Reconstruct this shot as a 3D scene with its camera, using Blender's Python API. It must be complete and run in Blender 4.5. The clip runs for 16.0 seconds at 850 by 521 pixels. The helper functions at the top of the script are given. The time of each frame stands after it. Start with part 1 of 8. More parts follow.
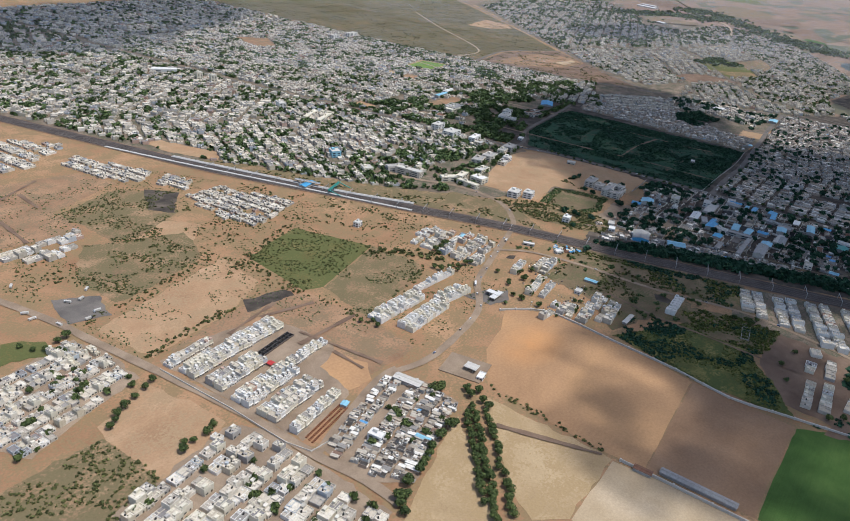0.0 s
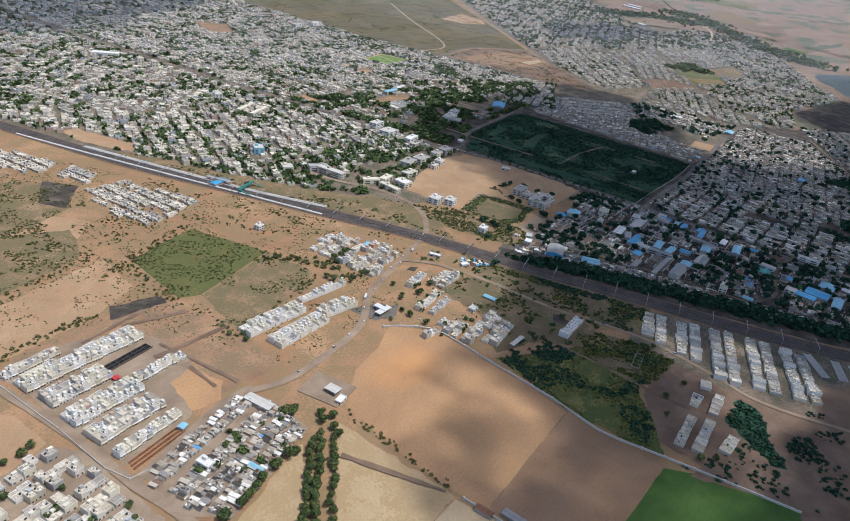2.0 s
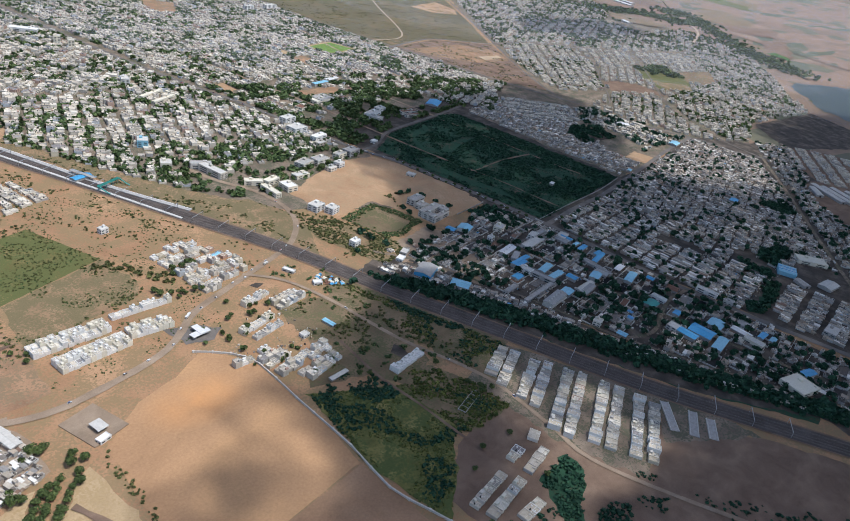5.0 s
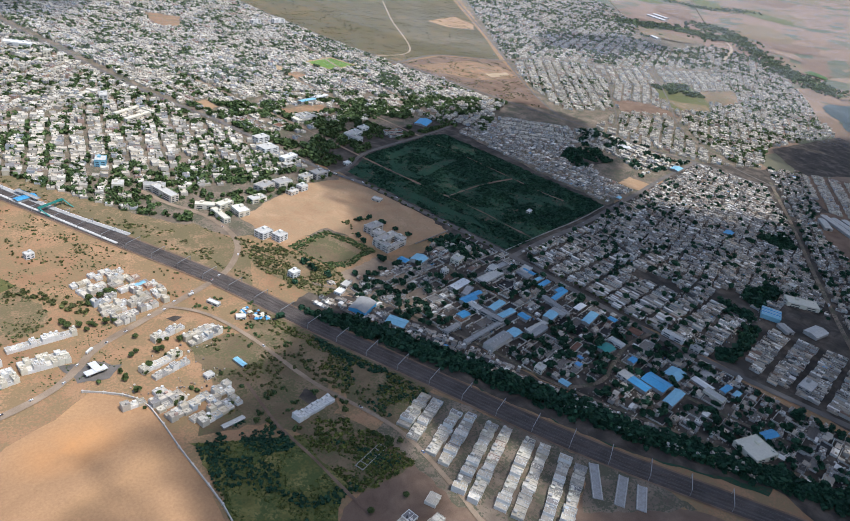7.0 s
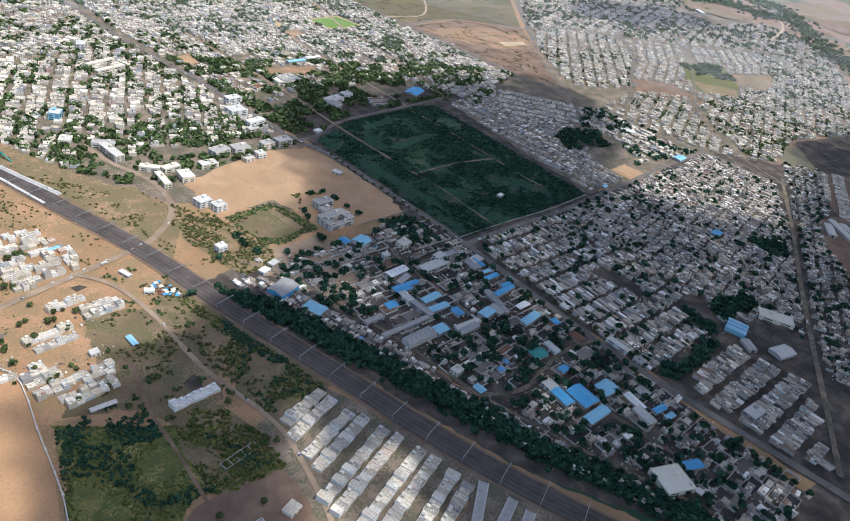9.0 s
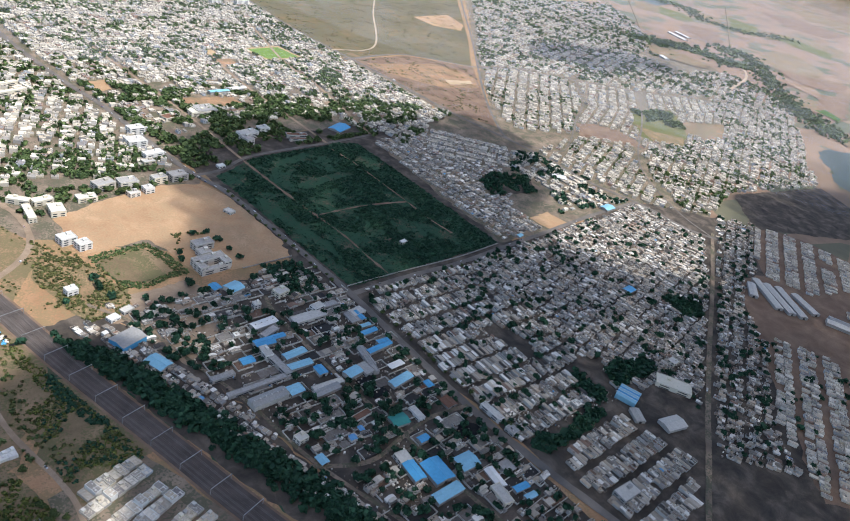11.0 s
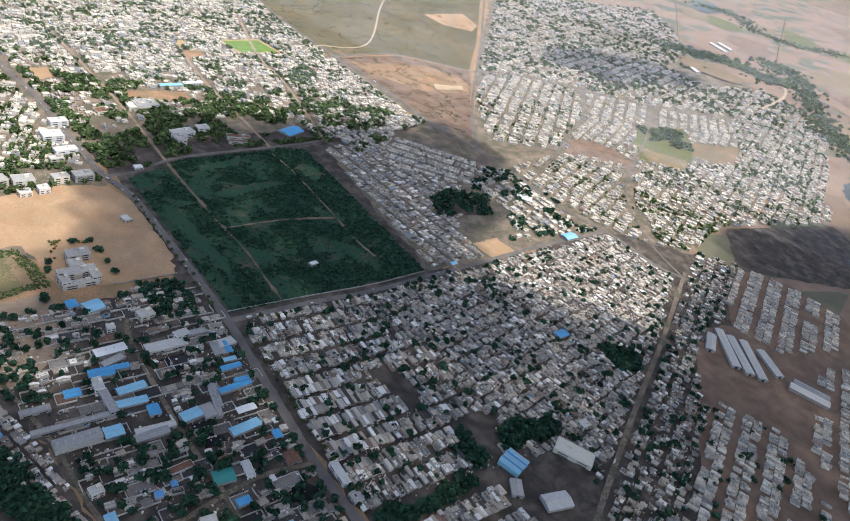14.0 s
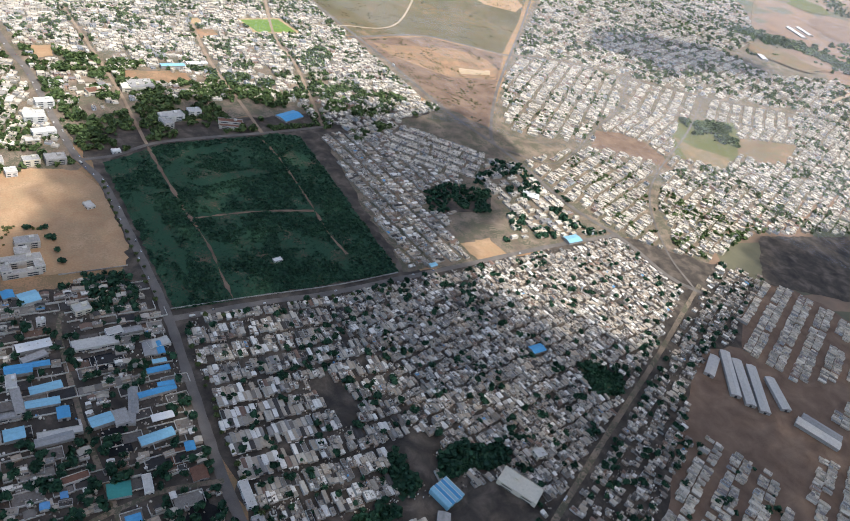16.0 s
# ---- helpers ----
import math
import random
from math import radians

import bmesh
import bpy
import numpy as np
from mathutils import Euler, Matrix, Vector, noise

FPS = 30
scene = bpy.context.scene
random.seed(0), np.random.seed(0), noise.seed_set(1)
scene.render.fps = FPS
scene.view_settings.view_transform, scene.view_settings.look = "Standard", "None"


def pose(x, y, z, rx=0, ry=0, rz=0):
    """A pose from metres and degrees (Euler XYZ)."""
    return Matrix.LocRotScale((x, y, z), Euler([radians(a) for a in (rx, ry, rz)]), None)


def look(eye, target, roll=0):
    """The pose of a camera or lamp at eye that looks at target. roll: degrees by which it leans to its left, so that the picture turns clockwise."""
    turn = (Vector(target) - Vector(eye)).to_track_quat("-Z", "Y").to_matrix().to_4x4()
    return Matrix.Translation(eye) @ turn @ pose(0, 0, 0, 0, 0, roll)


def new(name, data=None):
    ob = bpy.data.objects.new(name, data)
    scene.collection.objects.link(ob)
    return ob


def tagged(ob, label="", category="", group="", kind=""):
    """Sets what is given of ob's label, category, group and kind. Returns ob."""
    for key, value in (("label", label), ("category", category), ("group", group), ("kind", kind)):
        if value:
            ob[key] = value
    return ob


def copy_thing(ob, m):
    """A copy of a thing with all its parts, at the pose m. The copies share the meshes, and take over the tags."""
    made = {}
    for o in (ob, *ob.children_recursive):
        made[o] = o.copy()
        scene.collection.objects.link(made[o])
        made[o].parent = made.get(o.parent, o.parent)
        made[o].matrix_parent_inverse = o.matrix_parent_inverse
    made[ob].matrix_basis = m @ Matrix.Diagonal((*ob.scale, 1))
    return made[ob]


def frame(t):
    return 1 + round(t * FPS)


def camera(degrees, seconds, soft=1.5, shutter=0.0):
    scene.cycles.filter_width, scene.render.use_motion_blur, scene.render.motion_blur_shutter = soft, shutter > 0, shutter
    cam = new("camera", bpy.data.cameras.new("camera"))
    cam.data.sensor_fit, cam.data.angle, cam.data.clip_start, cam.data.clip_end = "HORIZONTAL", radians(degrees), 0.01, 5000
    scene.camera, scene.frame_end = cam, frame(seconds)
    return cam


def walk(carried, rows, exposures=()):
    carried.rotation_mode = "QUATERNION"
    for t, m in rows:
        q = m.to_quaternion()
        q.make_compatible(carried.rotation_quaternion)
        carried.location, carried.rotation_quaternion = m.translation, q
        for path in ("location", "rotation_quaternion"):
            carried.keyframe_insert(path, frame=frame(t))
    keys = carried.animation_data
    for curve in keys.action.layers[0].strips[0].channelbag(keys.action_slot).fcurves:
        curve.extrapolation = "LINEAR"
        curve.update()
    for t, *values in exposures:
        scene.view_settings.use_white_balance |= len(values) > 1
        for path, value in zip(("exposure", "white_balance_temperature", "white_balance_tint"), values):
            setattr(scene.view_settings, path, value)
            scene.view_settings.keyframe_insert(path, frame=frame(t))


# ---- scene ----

from mathutils import geometry

cam = camera(62.18, 16.0, 1.0)

# seconds, eye, target, roll
PATH = [
    (0, (-594.7, -138.3, 189.3), (-521.35, -86.63, 145.12), 5.60),
    (0.5, (-582.0, -146.4, 191.5), (-509.29, -94.12, 147.08), 5.97),
    (1, (-569.4, -154.4, 193.8), (-496.88, -102.44, 148.68), 6.81),
    (1.5, (-556.7, -162.5, 196.3), (-483.80, -111.21, 150.83), 7.56),
    (2, (-543.9, -170.4, 198.8), (-470.33, -120.00, 153.50), 8.22),
    (2.5, (-530.8, -178.3, 201.5), (-457.05, -128.42, 156.01), 8.89),
    (3, (-517.5, -186.1, 204.3), (-443.83, -136.71, 158.22), 9.59),
    (3.5, (-503.9, -193.8, 207.2), (-430.53, -144.73, 160.29), 10.33),
    (4, (-489.8, -201.3, 210.2), (-416.68, -152.36, 162.75), 10.81),
    (4.5, (-475.0, -208.5, 213.2), (-402.16, -159.27, 165.68), 11.05),
    (5, (-460.3, -215.8, 216.2), (-387.80, -165.80, 168.85), 11.07),
    (5.5, (-445.0, -223.0, 219.3), (-373.17, -171.30, 172.60), 10.67),
    (6, (-429.3, -229.9, 222.3), (-358.37, -176.42, 176.29), 10.25),
    (6.5, (-413.2, -236.6, 225.4), (-343.42, -181.82, 179.31), 10.19),
    (6.8, (-403.5, -240.5, 227.3), (-334.38, -185.46, 180.54), 10.49),
    (7, (-397.2, -243.2, 228.5), (-328.44, -188.01, 181.29), 10.76),
    (7.5, (-380.9, -249.6, 231.7), (-313.27, -194.48, 182.81), 11.56),
    (8, (-364.2, -255.7, 234.9), (-297.70, -200.88, 184.27), 12.39),
    (8.2, (-357.4, -258.1, 236.2), (-291.37, -203.22, 184.93), 12.69),
    (8.7, (-340.3, -264.0, 239.4), (-276.02, -208.33, 186.82), 13.24),
    (9.2, (-322.8, -269.7, 242.5), (-260.70, -212.02, 189.51), 13.48),
    (9.7, (-305.3, -275.1, 245.7), (-244.61, -215.55, 193.06), 13.73),
    (10.3, (-284.6, -281.0, 249.9), (-222.96, -221.27, 198.61), 14.53),
    (10.5, (-277.7, -283.0, 251.4), (-215.31, -223.70, 200.52), 14.97),
    (11, (-260.9, -287.5, 255.2), (-195.73, -229.82, 205.94), 15.98),
    (11.5, (-244.0, -291.6, 259.1), (-177.19, -234.72, 211.19), 16.53),
    (12, (-226.9, -295.2, 263.1), (-160.05, -238.02, 215.58), 16.89),
    (12.5, (-209.5, -298.4, 267.1), (-143.87, -240.27, 218.98), 17.16),
    (13, (-191.7, -301.2, 271.0), (-127.85, -241.90, 221.91), 17.33),
    (13.5, (-173.6, -303.5, 274.8), (-111.74, -243.20, 224.48), 17.63),
    (14, (-155.2, -305.5, 278.5), (-95.56, -244.28, 226.67), 18.16),
    (14.5, (-136.5, -307.2, 282.1), (-79.04, -245.46, 228.49), 18.69),
    (15, (-117.6, -308.7, 285.8), (-62.33, -246.47, 230.32), 18.62),
    (15.5, (-98.6, -309.9, 289.4), (-45.51, -246.81, 232.73), 18.13),
    (16, (-79.4, -310.9, 293.0), (-28.39, -246.45, 236.08), 17.74),
]
S = 0.445  # plan units to metres
walk(cam, [(t, look(eye, target, roll)) for t, eye, target, roll in PATH], [(0, -0.4, 6120, 10), (4.5, -0.29, 5950, 10), (8, -0.05, 6010, 10), (10.5, 0.17, 6180, 10), (13.5, 0.24, 6370, 10), (16, 0.24, 6470, 10)])

# ---- light ----
SUN_TO = Vector((0.17, -0.36, 0.92)).normalized()
world = bpy.data.worlds.new("sky")
scene.world = world
world.use_nodes = True
wn = world.node_tree
sky = wn.nodes.new("ShaderNodeTexSky")
sky.sky_type = "NISHITA"
sky.sun_disc = False
sky.sun_elevation = math.asin(SUN_TO.z)
sky.sun_rotation = math.atan2(SUN_TO.x, SUN_TO.y)
sky.dust_density = 2.0
sky.ozone_density = 1.2
wn.nodes["Background"].inputs["Strength"].default_value = 0.205
wn.links.new(sky.outputs[0], wn.nodes["Background"].inputs["Color"])
sun = new("sun", bpy.data.lights.new("sun", "SUN"))
sun.data.energy = 4.2
sun.data.angle = radians(0.9)
sun.data.color = (1.0, 0.965, 0.91)
sun.matrix_world = look(SUN_TO * 3000, (0, 0, 0))

# ---- materials ----


def nodes_of(name):
    m = bpy.data.materials.new(name)
    m.use_nodes = True
    t = m.node_tree
    return m, t, t.nodes["Principled BSDF"]


def noise_at(t, scale, detail=4.0, rough=0.6, stretch=None, distort=0.0):
    geo = t.nodes.new("ShaderNodeNewGeometry")
    vec = geo.outputs["Position"]
    if stretch:
        mp = t.nodes.new("ShaderNodeMapping")
        mp.inputs["Rotation"].default_value = (0, 0, radians(stretch[0]))
        mp.inputs["Scale"].default_value = (stretch[1], stretch[2], 1)
        t.links.new(vec, mp.inputs["Vector"])
        vec = mp.outputs[0]
    n = t.nodes.new("ShaderNodeTexNoise")
    n.inputs["Scale"].default_value = scale / S
    n.inputs["Detail"].default_value = detail
    n.inputs["Roughness"].default_value = rough
    n.inputs["Distortion"].default_value = distort
    t.links.new(vec, n.inputs["Vector"])
    return n.outputs[0]


def ramp(t, fac, stops, constant=False):
    r = t.nodes.new("ShaderNodeValToRGB")
    if constant:
        r.color_ramp.interpolation = "CONSTANT"
    el = r.color_ramp.elements
    while len(el) < len(stops):
        el.new(0.5)
    for e, (p, col) in zip(el, stops):
        e.position = p
        e.color = (*col, 1)
    t.links.new(fac, r.inputs[0])
    return r.outputs[0]


def blend(t, a, b, fac, mode="MIX"):
    mx = t.nodes.new("ShaderNodeMix")
    mx.data_type, mx.blend_type = "RGBA", mode
    for sock, v in ((mx.inputs[0], fac), (mx.inputs[6], a), (mx.inputs[7], b)):
        if isinstance(v, (int, float)):
            sock.default_value = v
        elif isinstance(v, tuple):
            sock.default_value = (*v, 1)
        else:
            t.links.new(v, sock)
    return mx.outputs[2]


def relief(t, b, height, strength, distance):
    bp = t.nodes.new("ShaderNodeBump")
    bp.inputs["Strength"].default_value = strength
    bp.inputs["Distance"].default_value = distance * S
    t.links.new(height, bp.inputs["Height"])
    t.links.new(bp.outputs[0], b.inputs["Normal"])


def earth(name, low, mid, high, patch=0.02, grain=0.6, scrub=None, cover=0.5, turn=0, pull=1.0, streak=None):
    """Bare ground: broad patches, fine grain, and low growth where scrub is a colour."""
    m, t, b = nodes_of(name)
    st = (turn, 1.0, pull) if pull != 1.0 else None
    col = ramp(t, noise_at(t, patch, 6, 0.62, st, 0.4), [(0.32, low), (0.5, mid), (0.68, high)])
    fine = noise_at(t, grain, 5, 0.7)
    col = blend(t, col, ramp(t, fine, [(0.25, (0.55, 0.53, 0.5)), (0.75, (1.15, 1.13, 1.1))]), 0.5, "MULTIPLY")
    if streak:
        lines = noise_at(t, 0.5, 2, 0.5, (streak, 0.06, 1.6))
        col = blend(t, col, ramp(t, lines, [(0.35, (0.78, 0.76, 0.74)), (0.65, (1.1, 1.1, 1.1))]), 0.28, "MULTIPLY")
    if scrub:
        edge = 1.0 - cover
        a = noise_at(t, 0.035, 3, 0.6)
        c = noise_at(t, 0.33, 4, 0.65)
        s = t.nodes.new("ShaderNodeMath")
        s.operation = "MULTIPLY_ADD"
        t.links.new(a, s.inputs[0])
        s.inputs[1].default_value = 0.9
        t.links.new(c, s.inputs[2])
        f = ramp(t, s.outputs[0], [(min(0.98, 0.55 + 0.5 * edge), (0, 0, 0)), (min(1.0, 0.66 + 0.5 * edge), (1, 1, 1))])
        g = blend(t, scrub, tuple(v * 1.7 for v in scrub), fine)
        col = blend(t, col, g, f)
    t.links.new(col, b.inputs["Base Color"])
    b.inputs["Roughness"].default_value = 0.95
    b.inputs["Specular IOR Level"].default_value = 0.15
    relief(t, b, fine, 0.35, 0.4)
    return m


def painted(name, colours, island=False, rough=0.8, dirt=0.45, metal=0.0, ribs=0.0, weights=None):
    """A finish that differs from thing to thing within its palette, with stains and grain."""
    m, t, b = nodes_of(name)
    if island:
        rnd = t.nodes.new("ShaderNodeNewGeometry").outputs["Random Per Island"]
    else:
        rnd = t.nodes.new("ShaderNodeObjectInfo").outputs["Random"]
    if len(colours) > 1:
        w = weights or [1] * len(colours)
        at, stops = 0.0, []
        for c, k in zip(colours, w):
            stops.append((at / sum(w), c))
            at += k
        col = ramp(t, rnd, stops, True)
    else:
        col = ramp(t, rnd, [(0, tuple(0.88 * v for v in colours[0])), (1, colours[0])])
    big = noise_at(t, 0.35, 5, 0.7)
    small = noise_at(t, 2.2, 4, 0.65)
    col = blend(t, col, ramp(t, big, [(0.3, (0.52, 0.5, 0.47)), (0.62, (1.04, 1.04, 1.04))]), dirt, "MULTIPLY")
    col = blend(t, col, ramp(t, small, [(0.25, (0.66, 0.64, 0.62)), (0.7, (1.06, 1.06, 1.06))]), dirt, "MULTIPLY")
    t.links.new(col, b.inputs["Base Color"])
    b.inputs["Roughness"].default_value = rough
    b.inputs["Metallic"].default_value = metal
    b.inputs["Specular IOR Level"].default_value = 0.3
    if ribs:
        tc = t.nodes.new("ShaderNodeTexCoord")
        wv = t.nodes.new("ShaderNodeTexWave")
        wv.inputs["Scale"].default_value = ribs * 0.1 / S
        t.links.new(tc.outputs["Object"], wv.inputs["Vector"])
        relief(t, b, wv.outputs["Fac"], 0.5, 0.06)
    else:
        relief(t, b, small, 0.3, 0.05)
    return m


def leafy(name, dark, light, island=True):
    m, t, b = nodes_of(name)
    src = t.nodes.new("ShaderNodeNewGeometry").outputs["Random Per Island"]
    col = ramp(t, src, [(0.0, dark), (0.75, light), (1.0, tuple(1.5 * v for v in light))])
    col = blend(t, col, ramp(t, noise_at(t, 0.045, 3), [(0.3, (0.6, 0.66, 0.55)), (0.7, (1.25, 1.2, 1.0))]), 0.9, "MULTIPLY")
    t.links.new(col, b.inputs["Base Color"])
    b.inputs["Roughness"].default_value = 0.75
    b.inputs["Specular IOR Level"].default_value = 0.2
    return m


def plain(name, col, rough=0.7, metal=0.0, dirt=0.3):
    return painted(name, [col], False, rough, dirt, metal)


WHITES = [(0.75, 0.695, 0.595), (0.65, 0.59, 0.49), (0.50, 0.455, 0.38), (0.60, 0.53, 0.40), (0.42, 0.40, 0.37), (0.50, 0.53, 0.55), (0.52, 0.36, 0.28)]
ROOFS = [(0.74, 0.68, 0.57), (0.62, 0.55, 0.44), (0.47, 0.42, 0.35), (0.34, 0.315, 0.28), (0.54, 0.47, 0.36), (0.26, 0.24, 0.23)]
SLUMS = [(0.38, 0.33, 0.26), (0.21, 0.18, 0.148), (0.53, 0.47, 0.38), (0.07, 0.061, 0.053), (0.80, 0.76, 0.68), (0.23, 0.145, 0.105), (0.44, 0.365, 0.275), (0.29, 0.27, 0.245), (0.14, 0.34, 0.58)]
SLUM_W = [4.4, 3.2, 5.6, 3.2, 5.2, 1.2, 4, 2.6, 0.14]

M_GROUND = earth("dry_plain", (0.275, 0.155, 0.085), (0.37, 0.215, 0.118), (0.45, 0.275, 0.155), 0.008, 0.5, (0.19, 0.13, 0.068), 0.34)
M_TOWN = earth("town_dust", (0.145, 0.113, 0.084), (0.22, 0.17, 0.126), (0.31, 0.24, 0.175), 0.03, 0.8, (0.085, 0.08, 0.052), 0.22)
# dark soil; deepened so that shade in the crowded quarters sits in the colour
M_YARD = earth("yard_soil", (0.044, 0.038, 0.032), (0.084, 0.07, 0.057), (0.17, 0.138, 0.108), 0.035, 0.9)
M_SAND = earth("pale_sand", (0.34, 0.21, 0.12), (0.415, 0.262, 0.15), (0.485, 0.325, 0.195), 0.02, 0.4, (0.26, 0.175, 0.10), 0.08)
M_SOIL = earth("reddish_soil", (0.25, 0.15, 0.09), (0.33, 0.20, 0.118), (0.41, 0.255, 0.15), 0.02, 0.5, (0.17, 0.12, 0.07), 0.2)
M_ORANGE = earth("orange_soil", (0.33, 0.195, 0.105), (0.43, 0.255, 0.135), (0.52, 0.305, 0.15), 0.0065, 0.35)
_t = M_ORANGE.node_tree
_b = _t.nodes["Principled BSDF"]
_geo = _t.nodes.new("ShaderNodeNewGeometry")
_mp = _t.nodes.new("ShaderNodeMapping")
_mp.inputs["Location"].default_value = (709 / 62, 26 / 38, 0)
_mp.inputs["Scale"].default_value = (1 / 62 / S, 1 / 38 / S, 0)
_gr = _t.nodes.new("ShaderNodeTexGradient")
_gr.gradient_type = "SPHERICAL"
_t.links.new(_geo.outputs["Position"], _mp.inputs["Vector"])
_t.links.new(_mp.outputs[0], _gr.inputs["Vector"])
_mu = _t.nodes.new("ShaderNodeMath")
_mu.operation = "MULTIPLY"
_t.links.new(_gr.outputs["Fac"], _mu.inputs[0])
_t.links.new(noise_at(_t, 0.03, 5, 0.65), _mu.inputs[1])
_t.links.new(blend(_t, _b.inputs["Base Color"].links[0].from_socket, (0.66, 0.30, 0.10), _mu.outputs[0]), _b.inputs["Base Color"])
# the orange field's soil with cloud shade put into the colour
M_BROWN = earth("ploughed_soil", (0.25, 0.152, 0.09), (0.31, 0.19, 0.112), (0.37, 0.235, 0.142), 0.012, 0.4)
M_CROP = earth("crop_green", (0.045, 0.095, 0.022), (0.065, 0.125, 0.03), (0.09, 0.155, 0.04), 0.02, 0.8, None, 0.5, 0, 1.0, 96)
M_DRY = earth("dry_grass", (0.36, 0.255, 0.14), (0.43, 0.31, 0.175), (0.49, 0.365, 0.215), 0.02, 0.5, (0.27, 0.19, 0.10), 0.18)
M_SCRUB = earth("scrub_soil", (0.22, 0.145, 0.085), (0.30, 0.195, 0.112), (0.38, 0.255, 0.15), 0.02, 0.5, (0.125, 0.10, 0.052), 0.42)
M_HEATH = earth("heath_soil", (0.095, 0.08, 0.044), (0.145, 0.108, 0.058), (0.25, 0.165, 0.09), 0.0045, 0.25, (0.085, 0.076, 0.038), 0.35)
M_GREEN = earth("grass_green", (0.11, 0.10, 0.036), (0.155, 0.132, 0.05), (0.235, 0.18, 0.085), 0.02, 0.5, (0.08, 0.085, 0.03), 0.5)
M_OLIVE = earth("olive_soil", (0.14, 0.105, 0.062), (0.19, 0.14, 0.082), (0.27, 0.19, 0.115), 0.02, 0.5, (0.095, 0.085, 0.042), 0.16)
M_FALLOW = earth("fallow_soil", (0.18, 0.12, 0.08), (0.24, 0.155, 0.10), (0.31, 0.20, 0.13), 0.01, 0.3, (0.12, 0.105, 0.06), 0.3)
M_MEADOW = earth("meadow_grass", (0.085, 0.095, 0.03), (0.15, 0.142, 0.046), (0.29, 0.24, 0.095), 0.03, 0.5, (0.06, 0.075, 0.024), 0.3)
M_WOODFLOOR = earth("thicket_floor", (0.028, 0.052, 0.028), (0.075, 0.072, 0.045), (0.18, 0.12, 0.085), 0.022, 0.4, (0.02, 0.052, 0.028), 0.5)
M_ASPHALT = earth("worn_asphalt", (0.125, 0.112, 0.10), (0.165, 0.147, 0.13), (0.21, 0.185, 0.162), 0.03, 1.2)
M_LANE = earth("dusty_lane", (0.225, 0.165, 0.115), (0.30, 0.225, 0.158), (0.38, 0.29, 0.205), 0.03, 1.0)
M_DIRT = earth("dirt_track", (0.33, 0.26, 0.18), (0.40, 0.32, 0.23), (0.47, 0.38, 0.28), 0.03, 1.0)
M_BALLAST = earth("track_ballast", (0.07, 0.058, 0.052), (0.098, 0.081, 0.072), (0.13, 0.108, 0.095), 0.04, 1.5)
M_SLEEPER = earth("sleeper_bed", (0.09, 0.078, 0.07), (0.12, 0.104, 0.093), (0.15, 0.13, 0.116), 0.04, 1.5)
M_TURF = earth("watered_turf", (0.10, 0.17, 0.03), (0.14, 0.23, 0.045), (0.18, 0.27, 0.06), 0.05, 0.5)
M_FARM, _t, _b = nodes_of("strip_farmland")
_geo = _t.nodes.new("ShaderNodeNewGeometry")
_mp = _t.nodes.new("ShaderNodeMapping")
_mp.inputs["Rotation"].default_value = (0, 0, 0.5)
_mp.inputs["Scale"].default_value = (0.0042 / S, 0.0105 / S, 1)
_vo = _t.nodes.new("ShaderNodeTexVoronoi")
_vo.inputs["Randomness"].default_value = 0.95
_vo.inputs["Scale"].default_value = 1.0
_t.links.new(_geo.outputs["Position"], _mp.inputs["Vector"])
_t.links.new(_mp.outputs[0], _vo.inputs["Vector"])
_sep = _t.nodes.new("ShaderNodeSeparateColor")
_t.links.new(_vo.outputs["Color"], _sep.inputs[0])
_c = ramp(_t, _sep.outputs[0], [(0.0, (0.27, 0.175, 0.115)), (0.25, (0.26, 0.172, 0.115)), (0.48, (0.22, 0.15, 0.10)), (0.64, (0.15, 0.14, 0.085)), (0.78, (0.28, 0.19, 0.128)), (0.9, (0.11, 0.12, 0.07))], True)
_c = blend(_t, _c, ramp(_t, noise_at(_t, 0.012, 9, 0.72), [(0.3, (0.56, 0.56, 0.55)), (0.7, (0.98, 0.95, 0.90))]), 0.9, "MULTIPLY")
_t.links.new(_c, _b.inputs["Base Color"])
_b.inputs["Roughness"].default_value = 0.95
M_LEVEL = earth("levelled_ground", (0.42, 0.315, 0.195), (0.47, 0.36, 0.23), (0.53, 0.415, 0.28), 0.02, 0.5)
M_DARKSOIL = earth("dark_soil", (0.15, 0.10, 0.07), (0.20, 0.135, 0.095), (0.26, 0.18, 0.125), 0.03, 0.9)
M_TAR = earth("black_water", (0.012, 0.013, 0.014), (0.018, 0.019, 0.02), (0.03, 0.03, 0.03), 0.05, 0.5)
M_WALL = painted("house_plaster", WHITES, False, 0.85, 0.4, weights=[5, 4, 3, 1.6, 2, 1, 0.7])
M_ROOF = painted("house_roof", ROOFS, False, 0.9, 0.55, weights=[4, 5, 4, 2, 2, 1])
M_WALL_I = painted("town_plaster", WHITES, True, 0.85, 0.4, weights=[5, 4, 3, 1.6, 2, 1, 0.7])
M_ROOF_I = painted("town_roof", ROOFS, True, 0.9, 0.55, weights=[3.4, 5, 4, 3, 2, 2])
M_LOW = painted("low_house_plaster", [(0.5, 0.48, 0.44), (0.40, 0.37, 0.33), (0.62, 0.60, 0.55), (0.45, 0.36, 0.28)], False, 0.9, 0.5)
M_LOWROOF = painted("low_house_roof", SLUMS, False, 0.8, 0.4, weights=SLUM_W)
